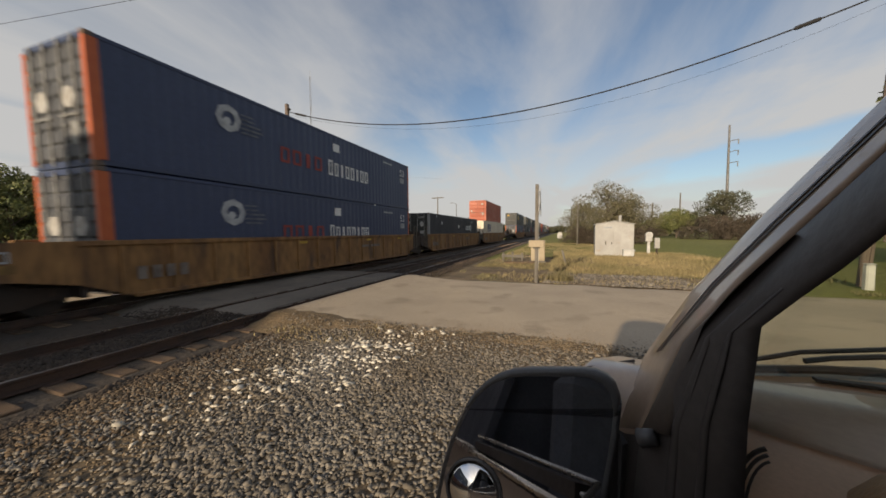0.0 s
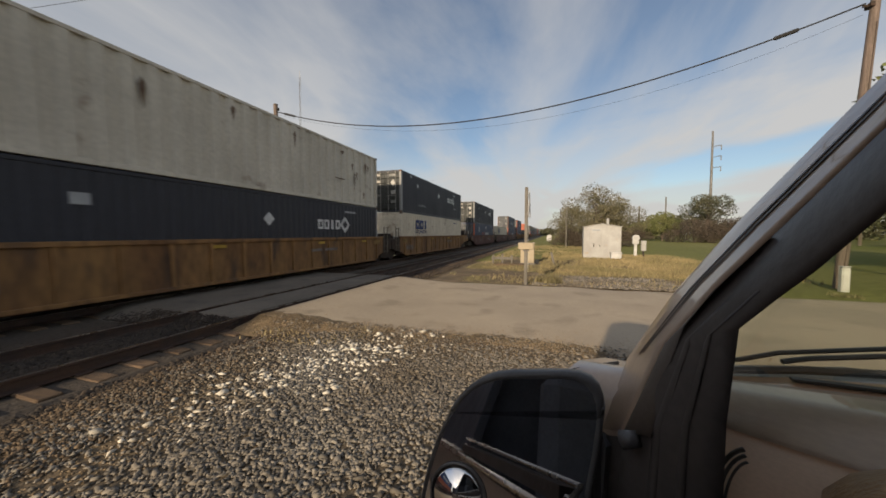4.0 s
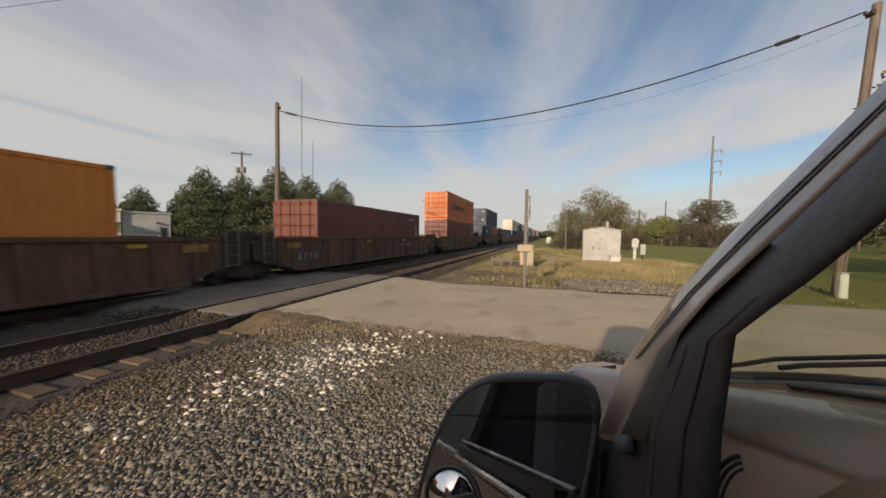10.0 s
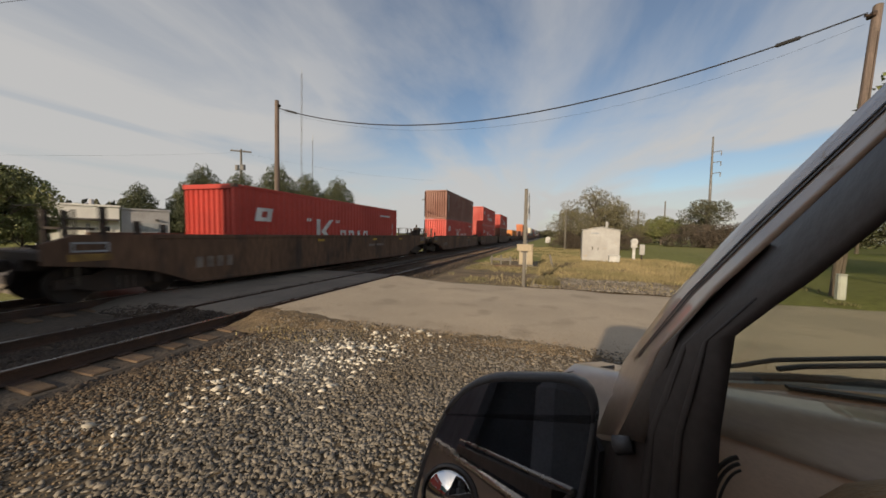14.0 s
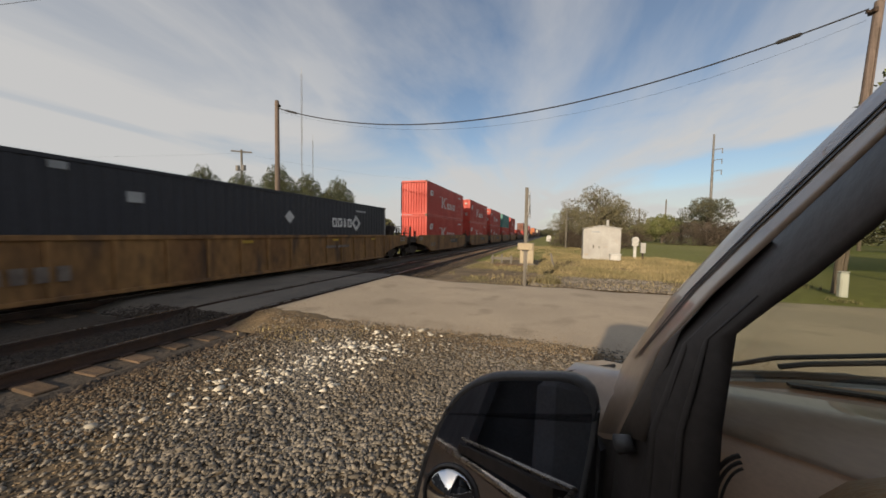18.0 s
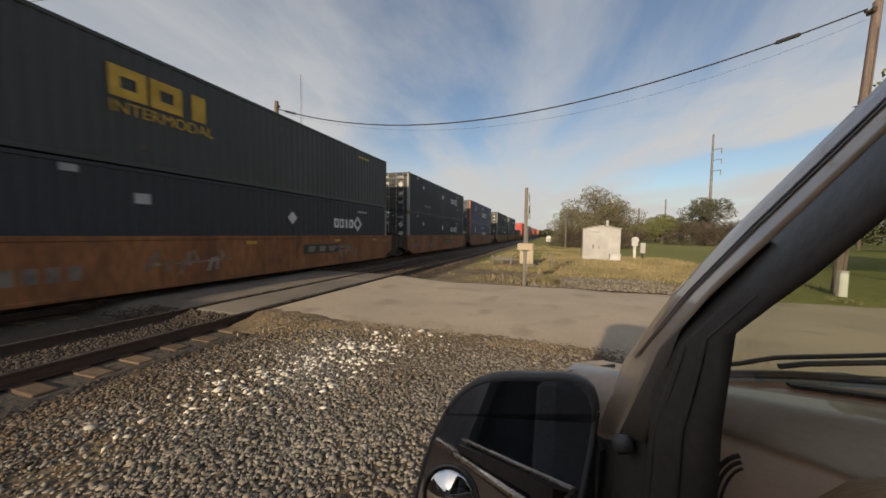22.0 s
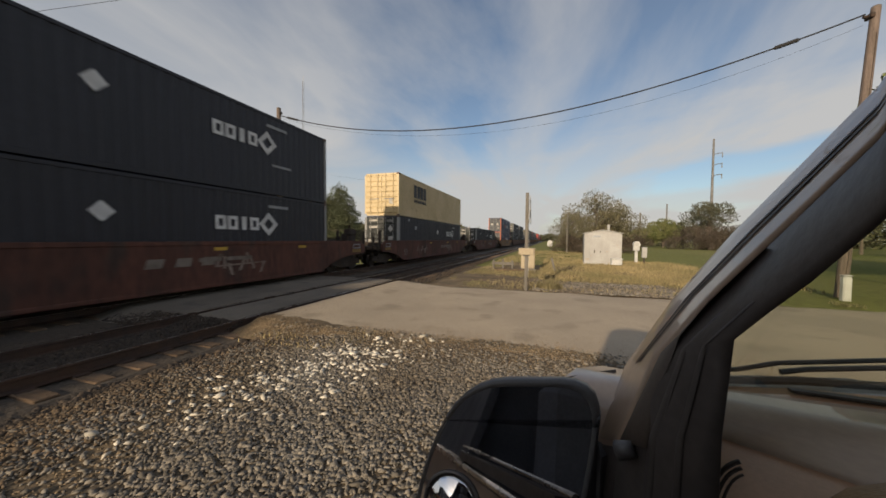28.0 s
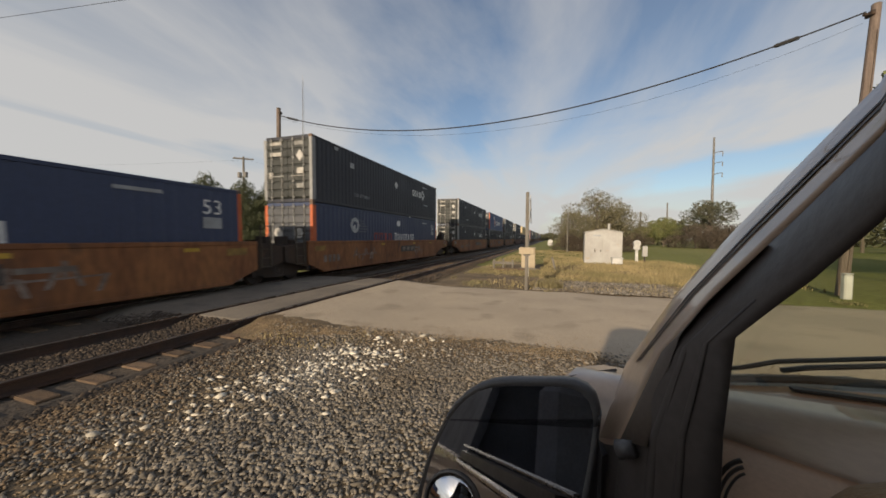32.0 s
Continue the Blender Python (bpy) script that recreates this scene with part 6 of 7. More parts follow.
def build_tree(kind, height, spread, material, label, seed, leaves, size, group, bare=0.25, lobes_n=16, category="tree"):
    rng = random.Random(seed)
    t = thing("tree" if category == "tree" else "shrub", label, category, group)
    trunk = Shape()
    r0 = height * 0.022
    bend = [(rng.uniform(-0.02, 0.02) * height, rng.uniform(-0.02, 0.02) * height) for _ in range(6)]
    pts = [(bend[i][0] * i / 5, bend[i][1] * i / 5, height * 0.86 * i / 5 - 0.3) for i in range(6)]
    trunk.path(pts, [r0 * (1.25 - 1.05 * i / 5) for i in range(6)], 8)
    lobes = []
    if kind == "pine":
        for i in range(lobes_n):
            q = (i + 0.5) / lobes_n
            z = height * (bare + (1 - bare) * q)
            reach = spread * (1.03 - q ** 1.7) ** 0.62
            a = i * 2.4
            lobes.append((reach * 0.45 * math.cos(a), reach * 0.45 * math.sin(a), z, max(0.45, reach * 0.60), height * 0.082))
    else:
        for i in range(lobes_n):
            a, q = i * 2.39996, (i + 0.5) / lobes_n
            z = height * (bare + (1 - bare) * (0.15 + 0.72 * q)) + rng.uniform(-0.06, 0.06) * height
            reach = spread * math.sin(math.pi * min(0.98, 0.22 + 0.72 * q)) * rng.uniform(0.55, 0.95)
            k = spread * rng.uniform(0.28, 0.46)
            lobes.append((reach * math.cos(a), reach * math.sin(a), z, k, k * rng.uniform(0.6, 0.9)))
    for i, (x, y, z, k, kz) in enumerate(lobes):
        if kind == "pine" and i % 2:
            continue
        z0 = max(height * bare * 0.6, z - math.hypot(x, y) * (0.9 if kind != "pine" else 0.2))
        trunk.path([(0, 0, z0), (x * 0.5, y * 0.5, z0 + (z - z0) * 0.65), (x, y, z)], [r0 * 0.42, r0 * 0.3, r0 * 0.1], 5)
    part("trunk", trunk, BARK, t, "trunk with its limbs")
    part("crown", leaf_cloud("crown", lobes, leaves, size, material, seed), None, t)
    t.matrix_basis = pose(-700, -900, 0)
    return t


PINE = build_tree("pine", 12.8, 5.0, LEAF_DARK, "dark green pine with a rounded pointed crown", 3, 38000, 0.115, "row of pines behind the tracks", bare=0.12, lobes_n=30)
BROAD = build_tree("broad", 6.6, 3.6, LEAF_GREEN, "green broad-leaved tree with a dense round crown", 8, 15000, 0.10, "broad-leaved trees", bare=0.2, lobes_n=18)
OPEN = build_tree("broad", 9.8, 5.0, LEAF_OLIVE, "thinning olive autumn tree with bare twigs showing", 12, 12000, 0.095, "autumn trees beside the shed", bare=0.18, lobes_n=26)
TALLT = build_tree("broad", 12.8, 5.6, LEAF_FAR, "tall open-crowned green tree", 21, 8000, 0.15, "trees at the lawn edge", bare=0.4, lobes_n=18)
BUSH = build_tree("broad", 5.2, 6.0, LEAF_RUST, "wide reddish brown shrub", 30, 12000, 0.11, "shrubs at the lawn edge", bare=0.0, lobes_n=13, category="shrub")


def plant(model, x, y, turn, scale=1.0, z=-0.35, first=set()):
    m = pose(x, y, z, 0, 0, turn) @ Matrix.Scale(scale, 4)
    if model.name not in first:
        first.add(model.name)
        model.matrix_basis = m
        return model
    t = copy_thing(model, m)
    t.matrix_basis = m
    return t


for i, (x, y, s) in enumerate(((-56.2, 41.8, 0.98), (-52.7, 46.0, 0.95), (-48.7, 50.3, 1.1), (-44.8, 53.7, 1.0), (-40.3, 57.2, 0.97), (-54.5, 44.6, 0.72), (-50.6, 49.0, 0.8), (-47.2, 53.3, 0.78), (-42.6, 56.5, 0.76), (-58.5, 40.2, 0.7), (-60.5, 35.0, 0.68))):
    plant(PINE, x, y, i * 67, s)
for x, y, s, a in ((-38.4, 12.7, 1.06, 10), (-38.6, 14.6, 0.5, 100), (-39.8, 10.0, 0.9, 200), (32.2, 115, 1.3, 50), (27, 119, 0.95, 130), (37, 121, 0.9, 0), (22.4, 20.5, 2.0, 20), (48, 100, 1.0, 80)):
    plant(BROAD, x, y, a, s)
for x, y, s, a in ((7.2, 60, 1.0, 0), (3.4, 58, 0.68, 90), (11.0, 62, 0.78, 150), (9.2, 66, 0.85, 220)):
    plant(OPEN, x, y, a, s)
for x, y, s, a in ((38.8, 103, 1.0, 0), (60, 110, 0.8, 100), (52, 78, 0.8, 30), (70, 84, 0.9, 60), (80, 70, 0.9, 160)):
    plant(TALLT, x, y, a, s)
for x, y, s, a in ((33, 94, 0.95, 0), (39.5, 92, 1.0, 80), (45, 88, 0.9, 160), (24, 112, 0.7, 40), (3.0, 57, 0.45, 0), (5.5, 56, 0.4, 50), (10.6, 58, 0.42, 90)):
    plant(BUSH, x, y, a, s)


def far_woods(name, points, label, seed):
    """Distant woodland as one mass of leaf sprays along a line."""
    rng = random.Random(seed)
    lobes = []
    for (x0, y0), (x1, y1), h, step in points:
        n = max(2, int(math.hypot(x1 - x0, y1 - y0) / step))
        for i in range(n):
            q = (i + rng.random()) / n
            k = h * rng.uniform(0.28, 0.5)
            lobes.append((x0 + (x1 - x0) * q, y0 + (y1 - y0) * q, h * rng.uniform(0.2, 0.62), k * 1.3, k))
    ob = new(name, leaf_cloud(name, lobes, 26000, 0.75, LEAF_FAR, seed, 0.3))
    return tagged(ob, label, "woods", kind="stuff")


far_woods("far_woods", [((-30, 330), (4, 420), 9, 4), ((6, 210), (40, 150), 8, 4), ((40, 150), (140, 150), 9, 4), ((140, 150), (220, 60), 10, 5), ((100, 60), (210, 10), 9, 5)], "distant autumn woodland along the horizon", 41)
far_woods("far_woods_west", [((-40, 300), (-45, 140), 8, 5), ((-60, 120), (-130, 60), 9, 5), ((-90, 50), (-100, -30), 9, 5), ((-60, 10), (-75, 34), 5, 4)], "distant woodland behind the tracks", 43)


def grass(name, count, region, height, material, label, seed, keep=None, z=-0.24):
    rng = np.random.default_rng(seed)
    x0, x1, y0, y1 = region
    p = rng.uniform((x0, y0), (x1, y1), (count, 2))
    if keep is not None:
        p = p[[keep(x, y, rng) for x, y in p]]
    n = len(p)
    h = height * rng.uniform(0.45, 1.4, n)
    a = rng.uniform(0, 6.28, n)
    w = 0.007 + 0.010 * rng.random(n)
    lean = rng.normal(0, 0.28, (n, 2)) * h[:, None]
    base = np.concatenate([p, np.full((n, 1), z)], 1)
    side = np.stack([np.cos(a) * w, np.sin(a) * w, np.zeros(n)], 1)
    mid = base + np.concatenate([lean * 0.35, (h * 0.6)[:, None]], 1)
    tip = base + np.concatenate([lean, h[:, None]], 1)
    v = np.stack([base - side, base + side, mid + side * 0.7, mid - side * 0.7, tip], 1).reshape(-1, 3)
    f = (np.array([(0, 1, 2), (0, 2, 3), (3, 2, 4)])[None] + 5 * np.arange(n)[:, None, None]).reshape(-1, 3)
    me = bpy.data.meshes.new(name)
    me.vertices.add(len(v))
    me.vertices.foreach_set("co", v.reshape(-1))
    me.loops.add(len(f) * 3)
    me.loops.foreach_set("vertex_index", f.reshape(-1))
    me.polygons.add(len(f))
    me.polygons.foreach_set("loop_start", np.arange(len(f)) * 3)
    me.update(calc_edges=True)
    me.materials.append(material)
    return tagged(new(name, me), label, "grass", kind="stuff")


DRY_GRASS = mat("dry_golden_grass", (0.31, 0.245, 0.125), 0.85, 0, (0.19, 0.165, 0.08), scale=0.3, fine=5, island=0.35, bump=0)
SAGE_GRASS = mat("grey_green_grass", (0.135, 0.125, 0.06), 0.8, 0, (0.20, 0.165, 0.085), scale=0.5, fine=5, island=0.35, bump=0)


def patchy(lo, f, s):
    return lambda x, y, rng: noise.noise((x * f, y * f, s)) > lo + rng.uniform(-0.25, 0.25)


grass("dry_grass", 60000, (-0.5, 10.4, 16.6, 33), 0.22, DRY_GRASS, "tall dry golden grass round the shed", 51, lambda x, y, rng: y > 16.4 + 1.2 * noise.noise((x * 0.6, 0, 2)) and rng.random() < (0.9 - abs(x - 5) * 0.05) * min(1.0, max(0.12, 0.55 + 1.3 * noise.noise((x * 0.45, y * 0.45, 6.0)))))
grass("verge_grass", 60000, (-4.6, 9.5, 12.7, 22), 0.10, SAGE_GRASS, "short grey green verge grass", 52, lambda x, y, rng: noise.noise((x * 0.5, y * 0.5, 4.0)) > -0.05 + rng.uniform(-0.25, 0.25) + 0.8 * (x > 0.3 and y < 16.2) + 0.55 * (x < -0.2 and y < 17.5))
grass("dry_verge_grass", 34000, (-4.4, 6, 13.2, 60), 0.15, DRY_GRASS, "dry yellow verge grass beside the track", 53, patchy(0.0, 0.35, 9.0))
grass("weeds_by_mast", 1600, (-0.7, 0.5, 13.3, 14.4), 0.30, SAGE_GRASS, "green weeds below the crossing sign", 54, lambda x, y, rng: rng.random() < math.exp(-((x + 0.0) ** 2 / 0.16 + (y - 13.8) ** 2 / 0.12)), z=-0.2)
grass("trackside_weeds", 2600, (-5.5, -3.2, 4.6, 6.0), 0.08, DRY_GRASS, "low dry weeds at the road edge", 55, patchy(0.1, 1.1, 3.0), z=-0.2)
# ---- the vehicle that the camera sits in; x right, y ahead, z up from the eye ----
CAR = Matrix.Translation((0, 0, 1.75)) @ Matrix.Rotation(radians(-27.34), 4, "Z")
BROWN = mat("bronze_car_paint", (0.47, 0.355, 0.268), 0.40, 0.05, (0.42, 0.316, 0.238), scale=2, fine=60, spread=0.05, bump=0.02, coat=0.7, dirt=(0.46, 0.37, 0.28), dirt_at=0.6)
COVER_PLASTIC = mat("dark_brown_plastic", (0.115, 0.090, 0.072), 0.5, 0, (0.095, 0.075, 0.06), scale=5, fine=120, spread=0.08, bump=0.05)
TRIM = mat("black_rubber_trim", (0.062, 0.052, 0.046), 0.42, 0, (0.076, 0.064, 0.057), scale=6, fine=60, spread=0.1, bump=0.05, spec=0.3)
SHELL = mat("black_mirror_shell", (0.085, 0.081, 0.080), 0.38, 0, (0.07, 0.068, 0.069), scale=6, fine=120, spread=0.08, bump=0.08)
DASH = mat("brown_dash_vinyl", (0.46, 0.265, 0.160), 0.36, 0, (0.40, 0.228, 0.137), scale=3, fine=180, spread=0.06, bump=0.03, coat=0.6)
LEATHER = mat("tan_leather", (0.36, 0.18, 0.06), 0.5, 0, (0.19, 0.09, 0.034), scale=6, fine=150, spread=0.15, bump=0.25)
SCUTTLE = mat("grey_scuttle_plastic", (0.16, 0.15, 0.13), 0.6, 0, scale=4)
LEDGE = mat("bright_worn_moulding", (0.82, 0.74, 0.62), 0.28, 0.75, (0.7, 0.6, 0.5), scale=5)
CHROME = mat("dull_chrome", (0.55, 0.52, 0.48), 0.25, 0.9, bump=0)


def mirror_glass(name, tint):
    m = bpy.data.materials.new(name)
    m.use_nodes = True
    b = m.node_tree.nodes["Principled BSDF"]
    b.inputs["Base Color"].default_value = (*tint, 1)
    b.inputs["Metallic"].default_value, b.inputs["Roughness"].default_value = 1.0, 0.03
    return m


def pane_glass(name, tint, gloss):
    m = bpy.data.materials.new(name)
    m.use_nodes = True
    n, l = m.node_tree.nodes, m.node_tree.links
    n.clear()
    clear, shine, edge, power, mix, out = (n.new(k) for k in ("ShaderNodeBsdfTransparent", "ShaderNodeBsdfGlossy", "ShaderNodeLayerWeight", "ShaderNodeMath", "ShaderNodeMixShader", "ShaderNodeOutputMaterial"))
    clear.inputs["Color"].default_value = (*tint, 1)
    shine.inputs["Roughness"].default_value = 0.04
    power.operation = "POWER"
    power.inputs[1].default_value = gloss
    edge.inputs["Blend"].default_value = 0.5
    l.new(edge.outputs["Facing"], power.inputs[0])
    l.new(power.outputs[0], mix.inputs[0])
    l.new(clear.outputs[0], mix.inputs[1])
    l.new(shine.outputs[0], mix.inputs[2])
    l.new(mix.outputs[0], out.inputs["Surface"])
    return m


TINT = mat("dark_tinted_glass", (0.075, 0.075, 0.084), 0.6, 0, bump=0, spec=0.05)
CLOTH = mat("charcoal_cloth", (0.11, 0.111, 0.122), 0.9, 0, (0.09, 0.091, 0.10), scale=5, fine=90, bump=0.3)
van = thing("parked_pickup", "dusty bronze brown pickup with black trim, standing on the gravel", "pickup truck", m=CAR)
V = Vector


def slab(stations, thick):
    """Stations of (edge, edge) joined into a curved plate of some thickness, which lies away from the eye."""
    rings = []
    for row in stations:
        pts = [V(p) for p in row]
        back = [p + p.normalized() * thick for p in reversed(pts)]
        rings.append(pts + back)
    return Shape().loft(rings)


# windscreen pillar: painted outer skin, then the black door frame with its seals
OUT = [(0.088, 0.42, 0.205), (0.064, 0.496, 0.145), (-0.036, 0.603, 0.020), (-0.122, 0.676, -0.101), (-0.204, 0.726, -0.249), (-0.230, 0.668, -0.383), (-0.245, 0.640, -0.52)]
MID = [(0.088, 0.405, 0.145), (0.065, 0.488, 0.095), (0.005, 0.569, 0.010), (-0.044, 0.605, -0.057), (-0.123, 0.628, -0.178), (-0.171, 0.597, -0.331), (-0.190, 0.580, -0.68)]
INN = [(0.088, 0.39, 0.075), (0.064, 0.456, 0.019), (0.029, 0.499, -0.037), (0.002, 0.520, -0.073), (-0.029, 0.539, -0.116), (-0.037, 0.539, -0.240), (-0.036, 0.512, -0.58)]
OUT = [tuple(c * k for c in p) for p, k in zip(OUT, (1.12, 1.12, 1.13, 1.13, 1.08, 1.02, 1.0))]
COVER = [(-0.062, 0.596, -0.082), (-0.095, 0.606, -0.140), (-0.118, 0.604, -0.235), (-0.126, 0.572, -0.311)]


def between(a, b, q):
    return V(a).lerp(V(b), q)


def bulge(a, b, out=0.012, n=5):
    """A cambered row of points from a to b."""
    return [between(a, b, i / n) - between(a, b, i / n).normalized() * out * math.sin(math.pi * i / n) for i in range(n + 1)]


part("pillar_skin", slab([bulge(o, m, 0.005) for o, m in zip(OUT[:6], MID[:6])], 0.03), BROWN, van, "bronze painted windscreen pillar", smooth=True)
for q in (0.36, 0.46):
    part("drip_line", slab([[between(o, m, q) * 0.984, between(o, m, q + 0.04) * 0.984] for o, m in zip(OUT[:5], MID[:5])], 0.010), TRIM, van, "thin black drip line")
part("pillar_cover", slab([bulge(V(m) * 0.988, V(c) * 0.985, 0.004) for m, c in zip((between(MID[2], MID[3], 0.2), MID[3], MID[4], between(MID[4], MID[5], 0.5), MID[5]), [between(MID[2], MID[3], 0.3)] + COVER)], 0.02), COVER_PLASTIC, van, "dark brown pillar cover", smooth=True)
part("door_frame", slab([bulge(between(m, i, 0.0), i, 0.010) for m, i in zip(MID, INN)], 0.05), TRIM, van, "black inner door frame", smooth=True)
for q, w in ((0.34, 0.05), (0.62, 0.04)):
    part("door_seal", slab([[between(m, i, q) * 0.986, between(m, i, q + w) * 0.984, between(m, i, q + 2 * w) * 0.986] for m, i in zip(MID[3:], INN[3:])], 0.012), TRIM, van, "raised rubber seal", smooth=True)
# the door below the pillar
part("sail_panel", slab([bulge((-0.226, 0.655, -0.386), (-0.126, 0.572, -0.316), 0.004), bulge((-0.223, 0.630, -0.470), (-0.100, 0.555, -0.370), 0.004), bulge((-0.230, 0.600, -0.66), (-0.035, 0.519, -0.50), 0.004)], 0.05), TRIM, van, "black door corner panel", smooth=True)
part("sail_knob", Shape().tube((-0.165, 0.571, -0.332), (-0.143, 0.572, -0.321), 0.015, 0.012, n=14), SHELL, van, "rounded mirror pivot", smooth=True)
# door mirror
un, vn, nn = V((0.9129, 0.4083, 0.0)), V((-0.1124, 0.2512, 0.9614)), V((0.3926, -0.8776, 0.2752))
corner = V((-0.219, 0.623, -0.256))


def on_mirror(u, v, d=0.0):
    return corner + un * u + vn * v + nn * d


def rounded(points, r, n=5):
    """Corners (u, v) of an outline with rounded turns."""
    out = []
    k = len(points)
    for i in range(k):
        p, a, b = V((*points[i], 0)), V((*points[i - 1], 0)), V((*points[(i + 1) % k], 0))
        rr = r[i]
        s, e = p + (a - p).normalized() * rr, p + (b - p).normalized() * rr
        for j in range(n + 1):
            q = j / n
            out.append(s.lerp(p, q).lerp(p.lerp(e, q), q))
    return out


RIM = rounded([(0.012, 0.008), (-0.242, -0.030), (-0.316, -0.185), (-0.335, -0.40), (-0.04, -0.34), (0.003, -0.10)], [0.075, 0.085, 0.09, 0.05, 0.03, 0.05])
cu, cv = -0.18, -0.22


def rim_ring(grow, d):
    return [on_mirror(cu + (p.x - cu) * grow, cv + (p.y - cv) * grow, d) for p in RIM]


mirror = part("mirror_shell", Shape().loft([rim_ring(0.925, 0.004), rim_ring(0.965, 0.012), rim_ring(1.0, 0.004), rim_ring(1.01, -0.03), rim_ring(0.93, -0.085), rim_ring(0.62, -0.12)]), SHELL, van, "black plastic mirror shell", smooth=True)
part("mirror_glass", Shape().loft([rim_ring(0.93, 0.006), rim_ring(0.93, -0.002)]), mirror_glass("tinted_mirror", (0.62, 0.60, 0.60)), mirror, "dark mirror glass")
spot = Shape()
rings = []
for k in range(7):
    a = k / 6 * 0.52
    R = 0.105
    rings.append([on_mirror(-0.249 + R * math.sin(a) * math.cos(2 * math.pi * i / 24), -0.255 + R * math.sin(a) * math.sin(2 * math.pi * i / 24), 0.010 + R * (math.cos(a) - math.cos(0.52))) for i in range(24)])
rings[0] = [rings[0][0] + (rings[1][i] - rings[1][0] - (rings[1][12] - rings[1][0]) * 0.5) * 0.02 for i in range(24)]
part("spot_mirror", Shape().loft(rings), mirror_glass("round_mirror", (0.75, 0.75, 0.76)), mirror, "small round convex blind-spot mirror", smooth=True)
hoop = Shape()
hoop.path([on_mirror(-0.249 + 0.054 * math.cos(2 * math.pi * i / 24), -0.255 + 0.054 * math.sin(2 * math.pi * i / 24), 0.009) for i in range(25)], 0.003, 6)
part("spot_rim", hoop, SHELL, mirror)
part("mirror_arm", Shape().loft([[on_mirror(0.0, -0.085, 0), on_mirror(-0.02, -0.28, 0), on_mirror(-0.03, -0.28, -0.06), on_mirror(-0.01, -0.10, -0.06)],
                                 [(-0.20, 0.60, -0.375), (-0.20, 0.59, -0.54), (-0.20, 0.65, -0.54), (-0.20, 0.66, -0.39)]]), SHELL, van, "black mirror arm")
# bonnet, wing and scuttle
rings = []
for y, z, dx in ((0.725, -0.322, 0.0), (0.80, -0.304, 0.0), (0.95, -0.335, 0.01), (1.30, -0.50, 0.03), (1.70, -0.66, 0.07), (2.02, -0.86, 0.11)):
    xl, xr = -0.372 + dx, 1.38 - dx
    rings.append([(xl, y, z - 0.42), (xl - 0.015, y, z - 0.12), (xl + 0.010, y, z - 0.035), (xl + 0.04, y, z - 0.005), (xl + 0.12, y, z + 0.002), (0.50, y, z + 0.015), (xr - 0.12, y, z + 0.002), (xr - 0.04, y, z - 0.005), (xr, y, z - 0.12), (xr, y, z - 0.42)])
wing = Shape().loft(rings)
wing.v = [(x, y + (0.30 if (-0.20 < x < 1.2 and y < 0.9) else 0.0), z) for x, y, z in wing.v]
part("bonnet", wing, BROWN, van, "bronze bonnet and wing", smooth=True)
part("wing_gap", Shape().path([(-0.335, 0.75, -0.322), (-0.30, 0.80, -0.314), (-0.262, 0.86, -0.312)], 0.004, 5), TRIM, van, "dark shut line")
part("scuttle", slab([[(-0.20, 0.80, -0.345), (-0.22, 0.98, -0.37)], [(-0.06, 0.95, -0.335), (-0.10, 1.16, -0.36)], [(0.18, 1.14, -0.325), (0.14, 1.36, -0.35)], [(0.6, 1.24, -0.325), (0.6, 1.46, -0.35)], [(1.0, 1.12, -0.325), (1.04, 1.32, -0.35)], [(1.24, 0.82, -0.345), (1.26, 1.0, -0.37)]], 0.02), SCUTTLE, van, "grey windscreen scuttle")
# dashboard
rings = []
for x, yb, yf in ((-0.095, 0.55, 0.86), (-0.06, 0.54, 0.94), (0.05, 0.55, 1.04), (0.18, 0.56, 1.12), (0.6, 0.56, 1.21), (1.0, 0.56, 1.10), (1.22, 0.56, 0.84)):
    rings.append([(x, yb, -0.85), (x, yb - 0.02, -0.40), (x, yb, -0.378), (x, yb + 0.03, -0.360), (x, yb + 0.08, -0.345), (x, yb + 0.15, -0.332), (x, yb + 0.23, -0.322), (x, yf - 0.06 - (yf - yb - 0.29) * 0.4, -0.312), (x, yf - 0.05, -0.307), (x, yf, -0.308), (x, yf, -0.70)])
part("dashboard", Shape().loft(rings), DASH, van, "brown vinyl dashboard top", smooth=True)
for k in range(3):
    rx, rz = 0.040 - 0.0065 * k, 0.064 - 0.0085 * k
    arc = [math.radians(188 - 9 * j) for j in range(10)]
    part("vent_ring", Shape().path([(-0.010 + rx * math.cos(a), 0.552 + 0.045 * math.sin(a), -0.352 + rz * math.sin(a)) for a in arc], 0.0030 - 0.0006 * k, 6), TRIM, van, "black curved vent ring")
part("defrost_slot", Shape().box(0, 0, -0.003, 0.62, 0.016, 0.003).turn(pose(0.035, 0.985, -0.302, 0, 0, 24)), TRIM, van, "black defroster slot")
hood = []
for k in range(13):
    a = math.pi * k / 12
    hood.append([(0.285 + 0.24 * math.cos(a), yy, -0.375 + 0.155 * max(0.0, math.sin(a)) ** 0.8 + zz) for yy, zz in ((0.47, -0.02), (0.52, 0.0), (0.60, 0.0), (0.66, -0.02), (0.70, -0.06), (0.69, -0.09), (0.60, -0.016), (0.52, -0.016), (0.475, -0.03))])
part("instrument_hood", Shape().loft(hood, closed=True, caps=True), LEATHER, van, "tan leather instrument hood", smooth=True)
